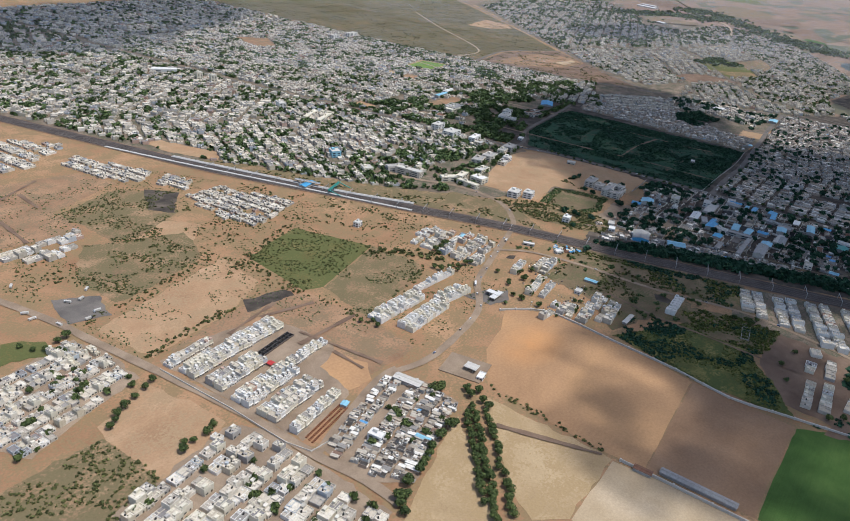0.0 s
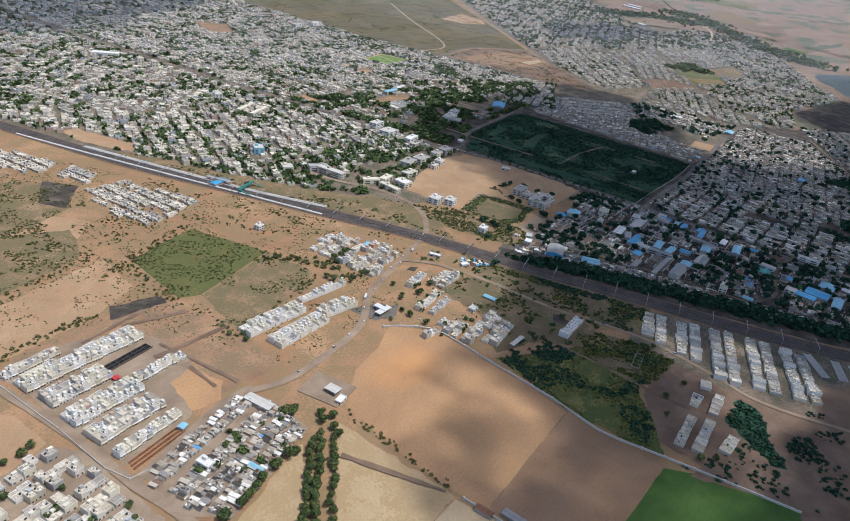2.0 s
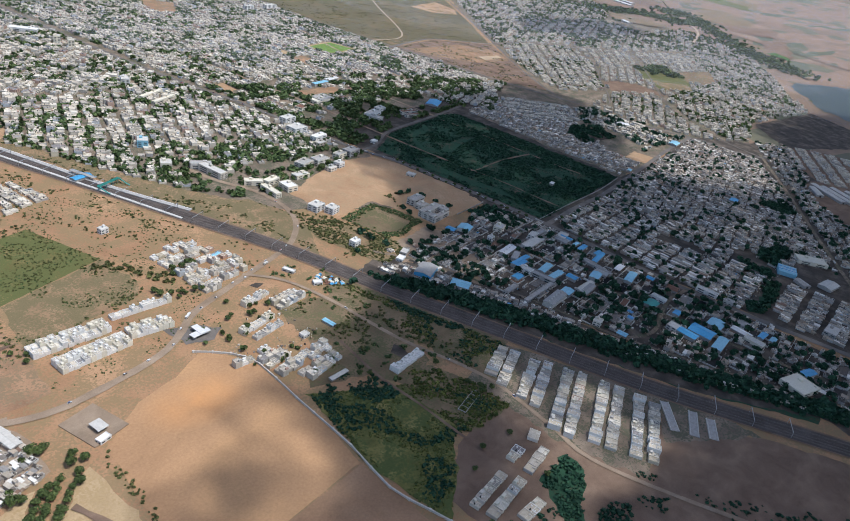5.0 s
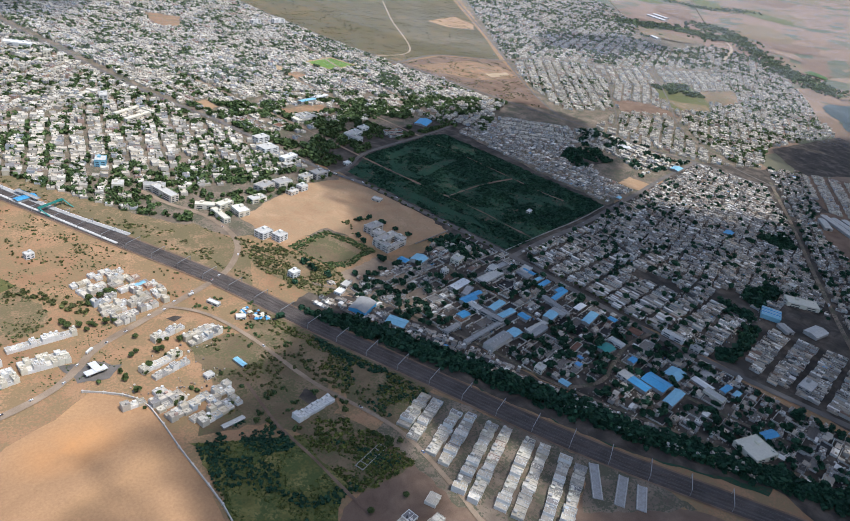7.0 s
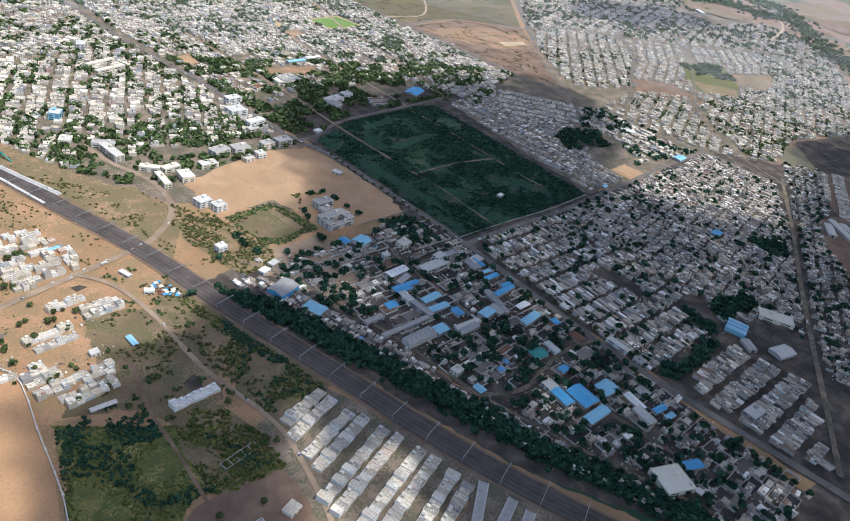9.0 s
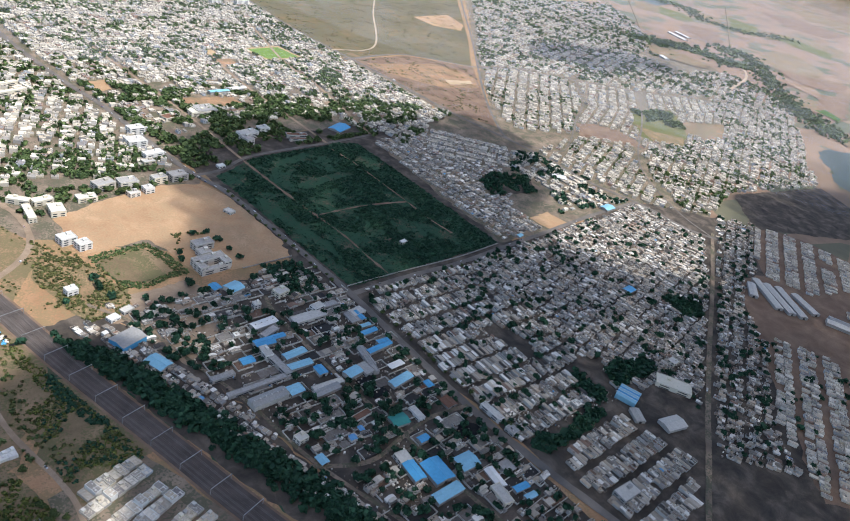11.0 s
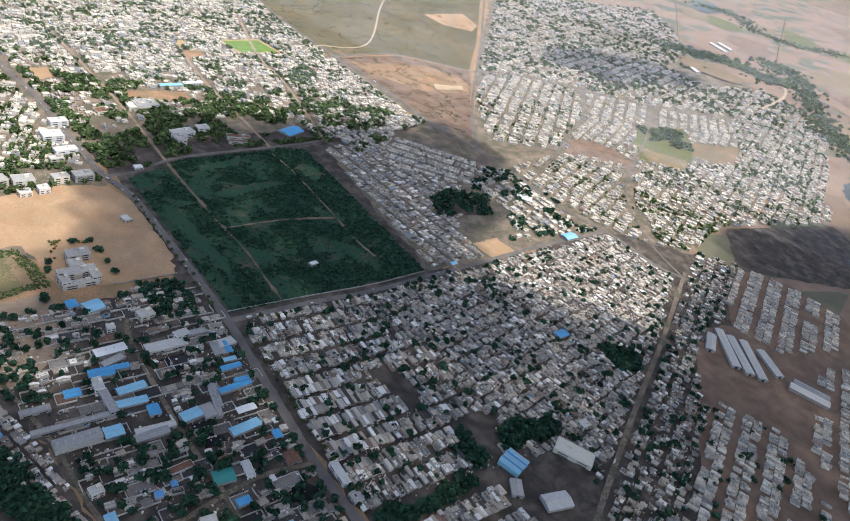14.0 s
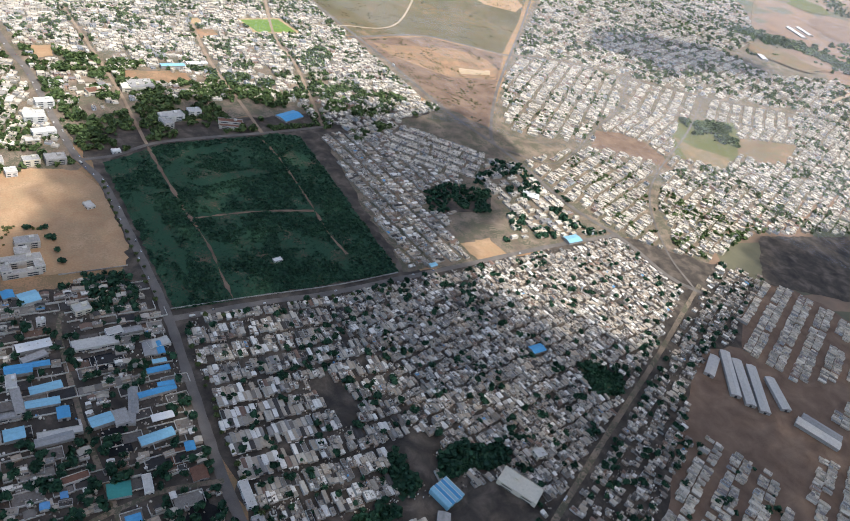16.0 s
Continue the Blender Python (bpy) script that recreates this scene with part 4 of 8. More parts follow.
for line, width, top, label in (
    ([(5830, 2434), (4808, 1880), (3523, 1188)], 11, 8, "straight pale causeway across farmland"),
    ([(4338, 2507), (3600, 1932), (2989, 1457)], 9, 5.2, "straight dirt road from town into the fields"),
):
    ms = Mesher()
    ribbon(ms, smooth_line(line), width, 1.0, top)
    setting("road_causeway" if top > 6 else "road_fields", ms, [M_FALLOW], label, "road")
patch("water_pond", [(4518, 2501), (4938, 2582), (4740, 2341), (4320, 2211), (4296, 2311)], M_LAKE, "far shallow pond beside fields", "pond", 0.1, 10, 25, lift=4.2)
OPEN = [[(466, -196), (500, -194), (500, -170), (466, -172)], F_LOT, F_LOT2, F_LOT3, F_LOT4, F_LOT5, F_PLAY, F_POND, F_WOOD, F_OVAL, F_HEATH, F_HEATH2, F_PARK, F_PARK2, F_RED, F_DARKF, F_BROWNF, F_SANDR, F_CLEAR, F_CLEAR2, F_CLEAR3, F_PIT, F_POOL, F_LAKE, F_GREENB, G_YARD, G_WEEDS, G_WEEDS2, G_WEEDS3, G_BARE]

for k, (name, line, width, mat, label) in enumerate(ROADS):
    ms = Mesher()
    ribbon(ms, line, width, 0.76 + 0.01 * k, wobble=width * 0.05)
    setting(name, ms, [mat], label, "road")

# ---- houses by the plot ----


def plots(poly, turn, depth, lane, front, cross, fill=0.93, gap=2.0, jitter=0.4, bare=OPEN, alley=0.0, wild=0.02):
    """Plots in back-to-back rows over a quarter: x, y, width, depth, yaw."""
    poly = np.asarray(poly, float)
    c = poly.mean(0)
    a = radians(turn)
    ca, sa = math.cos(a), math.sin(a)
    loc = np.stack([(poly[:, 0] - c[0]) * ca + (poly[:, 1] - c[1]) * sa, -(poly[:, 0] - c[0]) * sa + (poly[:, 1] - c[1]) * ca], 1)
    (u0, v0), (u1, v1) = loc.min(0), loc.max(0)
    out = []
    v = v0
    while v < v1:
        for side in (0, 1):
            u = u0 + rng.uniform(0, 8)
            nextgap = u + cross * rng.uniform(0.7, 1.3)
            while u < u1:
                w = rng.uniform(*front)
                if u > nextgap:
                    u += lane * rng.uniform(0.6, 1.1)
                    nextgap = u + cross * rng.uniform(0.7, 1.3)
                d = depth * rng.uniform(0.78, 1.0)
                vv = v + (depth - d / 2 if side == 0 else depth + d / 2 + alley) + rng.normal(0, jitter)
                if rng.random() < fill:
                    out.append((u + w / 2, vv, w, d, (0 if side == 0 else math.pi) + rng.normal(0, wild)))
                u += w + rng.choice([0.05, 0.1, 1.0], p=[0.55, 0.25, 0.2])
        v += 2 * depth + lane + alley
    o = np.array(out)
    x = c[0] + o[:, 0] * ca - o[:, 1] * sa
    y = c[1] + o[:, 0] * sa + o[:, 1] * ca
    keep = inside(poly, x, y) & away_all(CLEAR, x, y, gap + depth * 0.45)
    for b in bare:
        keep &= ~inside(b, x, y)
    return np.column_stack([x, y, o[:, 2], o[:, 3], o[:, 4] + a])[keep]


def town_mass(name, p, low, label, wall=None, roof=None, storeys=(1, 3), category="houses", glazed=True):
    """Many houses too far to count, as one mesh."""
    if not len(p):
        return None
    ms = Mesher()
    x, y, w, d, yaw = p.T
    n = len(p)
    if low:
        cut = rng.random(n) < 0.6
        f = rng.uniform(0.32, 0.62, n)
        off = d * (1 - f) / 2
        back = np.column_stack([x - np.sin(yaw) * off, y + np.cos(yaw) * off, w * rng.uniform(0.75, 1, n), d * f * 0.97, yaw])[cut]
        x = np.where(cut, x + np.sin(yaw) * d * f / 2, x)
        y = np.where(cut, y - np.cos(yaw) * d * f / 2, y)
        d = np.where(cut, d * (1 - f) * rng.uniform(0.8, 1, n), d)
        x, y, w, d, yaw = np.vstack([np.column_stack([x, y, w, d, yaw]), back]).T
        n = len(x)
        h = rng.uniform(2.3, 4.2, n) + 2.2 * (rng.random(n) < 0.12)
        gab = rng.random(n) < 0.4
        for size, odds in ((0.7, 0.9), (0.9, 0.9), (1.1, 0.8), (1.4, 0.6), (2.2, 0.3)):
            k = (rng.random(n) < odds) & ~gab
            ux, uy = w * rng.uniform(-0.35, 0.35, n), d * rng.uniform(-0.4, 0.4, n)
            m = k.sum()
            add_boxes(ms, (x + ux * np.cos(yaw) - uy * np.sin(yaw))[k], (y + ux * np.sin(yaw) + uy * np.cos(yaw))[k], size * rng.uniform(0.6, 1.3, m), size * rng.uniform(0.6, 1.6, m), h[k] - 0.4, h[k] + rng.uniform(0.1, 1.1, m), yaw[k], 1)
        for _ in range(2):
            k = (rng.random(n) < 0.55) & ~gab
            uy = d * rng.uniform(-0.42, 0.42, n)
            add_boxes(ms, (x - uy * np.sin(yaw))[k], (y + uy * np.cos(yaw))[k], w[k] * 0.94, 0.3 + 0 * x[k], h[k] - 0.4, h[k] + rng.uniform(0.0, 0.5, k.sum()), yaw[k], 0)
        add_flats(ms, x[~gab], y[~gab], w[~gab], d[~gab], h[~gab], yaw[~gab], 0.35)
        k = gab
        add_gables(ms, x[k], y[k], w[k] * 0.96, d[k], h[k] * 0.85, w[k] * 0.13, yaw[k])
        k = (rng.random(n) < 0.18) & ~gab
        off = d * rng.uniform(-0.3, 0.3, n)
        add_boxes(ms, (x - np.sin(yaw) * off)[k], (y + np.cos(yaw) * off)[k], 1.8 + 0 * x[k], 2.2 + 0 * x[k], h[k] - 0.4, h[k] + 1.6, yaw[k], 1)
        mats = [wall or M_LOW_I, roof or M_LOWROOF_I]
    else:
        st = np.minimum(storeys[1], rng.choice([1, 2, 3], n, p=[0.56, 0.37, 0.07]))
        h = 2.7 * st + 0.6 + rng.uniform(0, 0.5, n)
        add_flats(ms, x, y, w, d, h, yaw, 0.8)
        k = rng.random(n) < 0.6
        ox, oy = w * rng.choice([-0.25, 0.25], n), d * rng.choice([-0.3, 0.3], n)
        sx, sy = x + ox * np.cos(yaw) - oy * np.sin(yaw), y + ox * np.sin(yaw) + oy * np.cos(yaw)
        add_boxes(ms, sx[k], sy[k], w[k] * 0.36, d[k] * 0.26, h[k] - 0.8, h[k] + 1.7, yaw[k], 0)
        k = rng.random(n) < 0.4
        add_boxes(ms, (x - ox * np.cos(yaw))[k], (y - oy * np.cos(yaw))[k], 1.3 + 0 * x[k], 1.3 + 0 * x[k], h[k] - 0.8, h[k] + 0.9, yaw[k], 2)
        for storey in (0, 1, 2) if glazed else ():
            for s in (-0.25, 0.25):
                for f in (-1, 1):
                    k = (st > storey) & (rng.random(n) < 0.8)
                    ox, oy = w * s, f * (d * 0.5 + 0.01)
                    v = turned(box_verts(w[k] * 0.22, 0.12, 1.0 + 2.8 * storey + 0 * x[k], 2.4 + 2.8 * storey), yaw[k])
                    v[..., 0] += (x + ox * np.cos(yaw) - oy * np.sin(yaw))[k][:, None]
                    v[..., 1] += (y + ox * np.sin(yaw) + oy * np.cos(yaw))[k][:, None]
                    ms.many(v[:, [0, 1, 5, 4] if f < 0 else [2, 3, 7, 6]], [(0, 1, 2, 3)], np.array([2]))
        mats = [wall or M_WALL_I, roof or M_ROOF_I, M_DARK]
    return setting(name, ms, mats, label, category, "stuff")


def split_near(p, point, count):
    """The plots nearest to a place of the plan, and the rest."""
    o = np.argsort(np.hypot(p[:, 0] - point[0], p[:, 1] - point[1]))
    return p[o[:count]], p[o[count:]]


Z_SLUM = [(7, -16), (354, 6), (515, 19), (860, 48), (863, -82), (882, -110), (683, -233), (487, -335), (326, -421), (273, -445), (239, -363), (208, -353), (157, -348), (80, -349), (15, -345)]
Z_SLUM2 = [(75, -372), (157, -366), (188, -375), (210, -474), (68, -565), (37, -505), (35, -405)]
Z_SLUM3 = [(1041, -61), (899, -138), (683, -256), (488, -357), (327, -444), (251, -494), (330, -570), (400, -500), (530, -430), (600, -400), (640, -350), (700, -305), (790, -255), (860, -250), (960, -190), (1110, -125)]
Z_TERR1 = [(868, -268), (960, -195), (1120, -128), (1182, -235), (1190, -330), (1040, -392), (900, -350)]
Z_TERR2 = [(405, -505), (535, -435), (605, -405), (640, -385), (668, -440), (690, -470), (640, -570), (560, -640), (430, -690), (320, -610)]
Z_TERR3 = [(735, -490), (800, -470), (880, -430), (1000, -420), (1010, -520), (900, -640), (690, -700), (640, -620)]
Z_STRIP = [(371, 35), (494, 37), (493, 109), (619, 276), (493, 379), (577, 494), (389, 458)]
Z_STRIP2 = [(587, 69), (850, 63), (803, 321), (740, 351), (640, 266), (671, 174)]
Z_BLOCKS = [(483, 387), (605, 505), (741, 372), (646, 266)]
Z_N1 = [(-602, 697), (-512, 516), (-451, 395), (-400, 417), (-228, 406), (-85, 420), (-90, 487), (-146, 815), (-255, 1755), (-844, 1722), (-702, 1001)]
Z_N1B = [(-849, 2356), (-843, 1743), (-244, 1777), (-299, 2394)]
Z_N2 = [(-60, 529), (89, 605), (715, 591), (686, 864), (649, 1201), (653, 1802), (-224, 1756), (-154, 1075), (-115, 816)]
Z_N2B = [(-268, 2396), (-234, 1777), (654, 1824), (666, 2457)]
Z_NEW = [(862, 469), (1052, 410), (1355, 617), (1531, 803), (1316, 925), (1176, 900), (1002, 704)]
Z_NEW2 = [(1188, 943), (1392, 917), (1801, 702), (2200, 600), (2640, 445), (2873, 719), (2858, 878), (2421, 899), (2384, 1109), (2665, 1204), (3102, 1542), (3525, 2084), (2735, 2009), (2055, 1868), (1441, 1198)]
Z_NEW3 = [(1376, 607), (1516, 546), (1787, 488), (2017, 466), (2129, 580), (1801, 659), (1563, 793)]
Z_EAST = [(882, 42), (903, 313), (1031, 378), (1169, 271), (1051, 149), (945, -9)]
Z_EAST2 = [(1062, 138), (1190, 261), (1491, 297), (1741, 269), (1920, 400), (2190, 590), (2628, 432), (2101, 155), (1859, 54), (1780, -20), (1684, -53), (1243, 11), (1041, -49), (956, -19)]

T_SLUM = plots(Z_SLUM, 1, 15, 5, (4.0, 6.4), 46, 0.94, 1.0, 0.9)
T_SLUM = T_SLUM[T_SLUM[:, 0] < 225 + 22 * np.sin(T_SLUM[:, 1] / 30)]
T_SLUMB = plots(Z_SLUM, 11, 11, 2.2, (3.2, 7.5), 34, 0.92, 0.5, 1.8, wild=0.09)
T_SLUMB = T_SLUMB[T_SLUMB[:, 0] > 231 + 22 * np.sin(T_SLUMB[:, 1] / 30)]
T_SLUM2 = plots(Z_SLUM2, 2, 16, 7, (4.5, 6.0), 90, 0.96, 2, 0.4)
T_SLUM3 = plots(Z_SLUM3, 26, 10, 5.5, (4, 7.5), 44, 0.72, 1, 2.2, wild=0.1)
T_TERR = np.vstack([plots(z, 25, 14, 11, (4.5, 7), 95, f, 1, 0.4, alley=1.6, wild=0.012) for z, f in ((Z_TERR1, 0.97), (Z_TERR2, 0.86), (Z_TERR3, 0.8))])
for x, y, r in ((842, -448, 52), (1098, -312, 24), (850, -560, 40), (560, -590, 26)):
    T_TERR = T_TERR[np.hypot(T_TERR[:, 0] - x, T_TERR[:, 1] - y) > r]
T_STRIP = plots(Z_STRIP, 100, 12, 6, (4, 7), 60, 0.92, 2)
T_STRIP2 = plots(Z_STRIP2, 95, 14, 9, (6, 12), 60, 0.6, 3)
T_BLOCKS = plots(Z_BLOCKS, -43, 13, 7, (6, 7.5), 62, 0.97, 2, 0.1)
T_N1 = plots(Z_N1, 68, 12.5, 6.5, (6, 15), 62, 0.9, 2, 2.2, wild=0.07)
_k = T_N1[:, 1] + 0.35 * T_N1[:, 0] + 60 * np.sin(T_N1[:, 0] / 90) < 760
T_N1N = plots(Z_N1, 36, 12.5, 7, (6, 16), 58, 0.88, 2, 2.4, wild=0.09)
T_N1 = np.vstack([T_N1[_k], T_N1N[T_N1N[:, 1] + 0.35 * T_N1N[:, 0] + 60 * np.sin(T_N1N[:, 0] / 90) > 772]])
T_N1B = plots(Z_N1B, 68, 15, 12, (9, 18), 80, 0.62, 2, 0.8)
T_N2 = plots(Z_N2, 6, 12, 5, (5, 14), 56, 0.92, 2, 1.8, wild=0.07)
T_N3 = plots([(300, 505), (440, 500), (500, 405), (600, 520), (735, 570), (710, 625), (420, 610)], 20, 11, 5, (5, 11), 50, 0.75, 1, 1.4, bare=OPEN + [[(305, 500), (392, 500), (392, 572), (305, 572)]], wild=0.06)
T_N2B = plots(Z_N2B, 95, 14, 10, (8, 15), 90, 0.6, 2, 0.8)
T_NEW = plots(Z_NEW, 41, 14, 8, (6, 11), 90, 0.86, 2, 1.6, wild=0.06)
T_NEW2 = plots(Z_NEW2, 22, 14, 10, (7, 15), 70, 0.7, 4, 2.0, wild=0.08)
T_NEW3 = plots(Z_NEW3, 37, 13, 10, (8, 12), 80, 0.75, 4, 1.0)
T_FILL = plots([(790, 330), (1060, 400), (1360, 610), (1540, 800), (1810, 690), (2130, 585), (2450, 470), (2010, 470), (1740, 280), (1180, 270), (1050, 150), (880, 60), (830, 180)], 28, 12, 7, (6, 11), 60, 0.82, 3, 1.2, wild=0.05)
for _z in (Z_NEW, Z_NEW3, Z_EAST, Z_EAST2, Z_NEW2):
    T_FILL = T_FILL[~inside(np.mean(_z, 0) + (np.array(_z, float) - np.mean(_z, 0)) * 1.02, T_FILL[:, 0], T_FILL[:, 1])]
T_EAST = plots(Z_EAST, 24, 13, 6.5, (5, 9), 70, 0.92, 2, 1.0, wild=0.03)
T_EAST2 = plots(Z_EAST2, 24, 12, 5.5, (5, 14), 60, 0.84, 3, 2.4, wild=0.12)
# the institutional quarter near the thicket is thinly built
_k = inside([(-65, 498), (715, 570), (715, 633), (308, 789), (-115, 816)], T_N2[:, 0], T_N2[:, 1])
T_N2 = T_N2[~_k | (rng.random(len(T_N2)) < 0.5)]
_k = inside([(-471, 395), (-65, 405), (-80, 528), (-431, 559)], T_N1[:, 0], T_N1[:, 1])
T_N1 = T_N1[~_k | (rng.random(len(T_N1)) < 0.55)]
SLUM_NEAR, SLUM_REST = split_near(T_SLUM, (40, -220), 115)
SLUM_REST = np.vstack([SLUM_REST, T_SLUMB])
town_mass("settlement_houses", SLUM_REST, True, "tightly packed low houses with grey patched roofs")
town_mass("settlement_houses_south", T_SLUM2, True, "rows of narrow low houses with grey roofs")
town_mass("settlement_houses_east", T_SLUM3, True, "scattered low houses along a dirt road")
town_mass("terrace_rows", T_TERR, True, "long rows of small cream flat-roofed terraced houses", M_WALL_I, M_ROOF_I)
town_mass("strip_houses", T_STRIP, True, "low houses packed along the thicket edge")
town_mass("market_houses", T_STRIP2, False, "flat-roofed houses and shops among trees", storeys=(1, 2))
town_mass("block_houses", T_BLOCKS, False, "regular rows of small grey flat-roofed houses", storeys=(1, 1))
town_mass("old_town_houses", T_N1, False, "white and cream flat-roofed town houses")
town_mass("old_town_houses_far", T_N1B, False, "distant pale flat-roofed houses", glazed=False)
town_mass("north_town_houses", T_N2, False, "crowded pale flat-roofed houses", storeys=(1, 2))
town_mass("college_side_houses", T_N3, False, "mixed low houses beside the college quarter", storeys=(1, 2))
town_mass("north_town_houses_far", T_N2B, False, "distant pale houses among trees", glazed=False, storeys=(1, 2))
town_mass("new_estate_houses", T_NEW, False, "white new two-storey houses in rows", storeys=(1, 2))
town_mass("far_east_houses", T_NEW2, False, "distant pale houses of the eastern town", glazed=False, storeys=(1, 2))
town_mass("far_park_houses", T_NEW3, False, "distant pale houses round open plots", glazed=False, storeys=(1, 2))
town_mass("between_houses", T_FILL, False, "pale houses between the estates", glazed=False, storeys=(1, 2))
town_mass("east_estate_houses", T_EAST, False, "cream flat-roofed houses in rows", storeys=(1, 2))
town_mass("east_town_houses", T_EAST2, False, "pale crowded houses towards the lake", glazed=False, storeys=(1, 2))

# ---- growth ----


def crown_verts(n, size, flat=0.75, blobs=4, leaf=0.3, seed=1):
    """Leaf clumps as small tilted quads on a few overlapping lobes of radius about 1."""
    r = np.random.default_rng(seed)
    cen = np.column_stack([r.uniform(-0.45, 0.45, (blobs, 2)), r.uniform(-0.1, 0.35, blobs)])
    rad = r.uniform(0.45, 0.7, blobs)
    cen[0], rad[0] = (0, 0, 0.15), 0.75
    b = r.integers(0, blobs, n)
    d = r.normal(size=(n, 3))
    d[:, 2] = np.abs(d[:, 2]) * 1.1 - 0.25
    d /= np.linalg.norm(d, axis=1)[:, None]
    p = cen[b] + d * rad[b][:, None] * r.uniform(0.72, 1.08, n)[:, None]
    nor = d + r.normal(0, 0.45, (n, 3))
    nor /= np.linalg.norm(nor, axis=1)[:, None]
    t = np.cross(nor, r.normal(size=(n, 3)))
    t /= np.linalg.norm(t, axis=1)[:, None]
    s = np.cross(nor, t)
    a = leaf * r.uniform(0.6, 1.35, n)[:, None]
    c = leaf * r.uniform(0.6, 1.35, n)[:, None]
    q = np.stack([p - t * a - s * c, p + t * a - s * c * 0.6, p + t * a * 0.7 + s * c, p - t * a * 0.8 + s * c], 1)
    q[..., 2] *= flat
    return q * size


def scatter(name, x, y, r, mat, label, category="trees", n=24, leaf=0.48, flat=0.85, lift=0.55, stems=False):
    """A wood or scrub of many crowns as one mesh."""
    ms = Mesher()
    count = len(x)
    r = np.broadcast_to(np.asarray(r, float), (count,))
    kinds = rng.integers(0, 5, count)
    yaw = rng.uniform(0, 6.28, count)
    for kd in range(5):
        k = kinds == kd
        if not k.any():
            continue
        base = crown_verts(n, 1.0, flat, 4, leaf, 100 + kd).reshape(1, -1, 3)
        v = turned(np.repeat(base, k.sum(), 0), yaw[k]) * r[k][:, None, None]
        v[..., 2] = np.maximum(v[..., 2] + (r[k] * lift)[:, None], 0.05)
        v[..., 0] += x[k][:, None]
        v[..., 1] += y[k][:, None]
        m = v.shape[1] // 4
        ms.many(v, np.arange(m * 4).reshape(-1, 4), np.zeros(m, int))
    if stems:
        add_boxes(ms, x, y, r * 0.09, r * 0.09, 0 * x, r * lift * 1.2, yaw, 1)
    return setting(name, ms, [mat, M_WOOD], label, category, "stuff")


def sprinkle(poly, spacing, roads=True, gap=1.0, bare=()):
    poly = np.asarray(poly, float)
    (x0, y0), (x1, y1) = poly.min(0), poly.max(0)
    n = max(1, int((x1 - x0) * (y1 - y0) / spacing ** 2))
    x, y = rng.uniform(x0, x1, n), rng.uniform(y0, y1, n)
    k = inside(poly, x, y)
    if roads:
        k &= away_all(CLEAR, x, y, gap)
    for b in bare:
        k &= ~inside(b, x, y)
    return x[k], y[k]


def patchy(x, y, scale, cut):
    v = np.array([noise.noise((a * scale, b * scale, 3.7)) for a, b in zip(x, y)])
    return v > cut


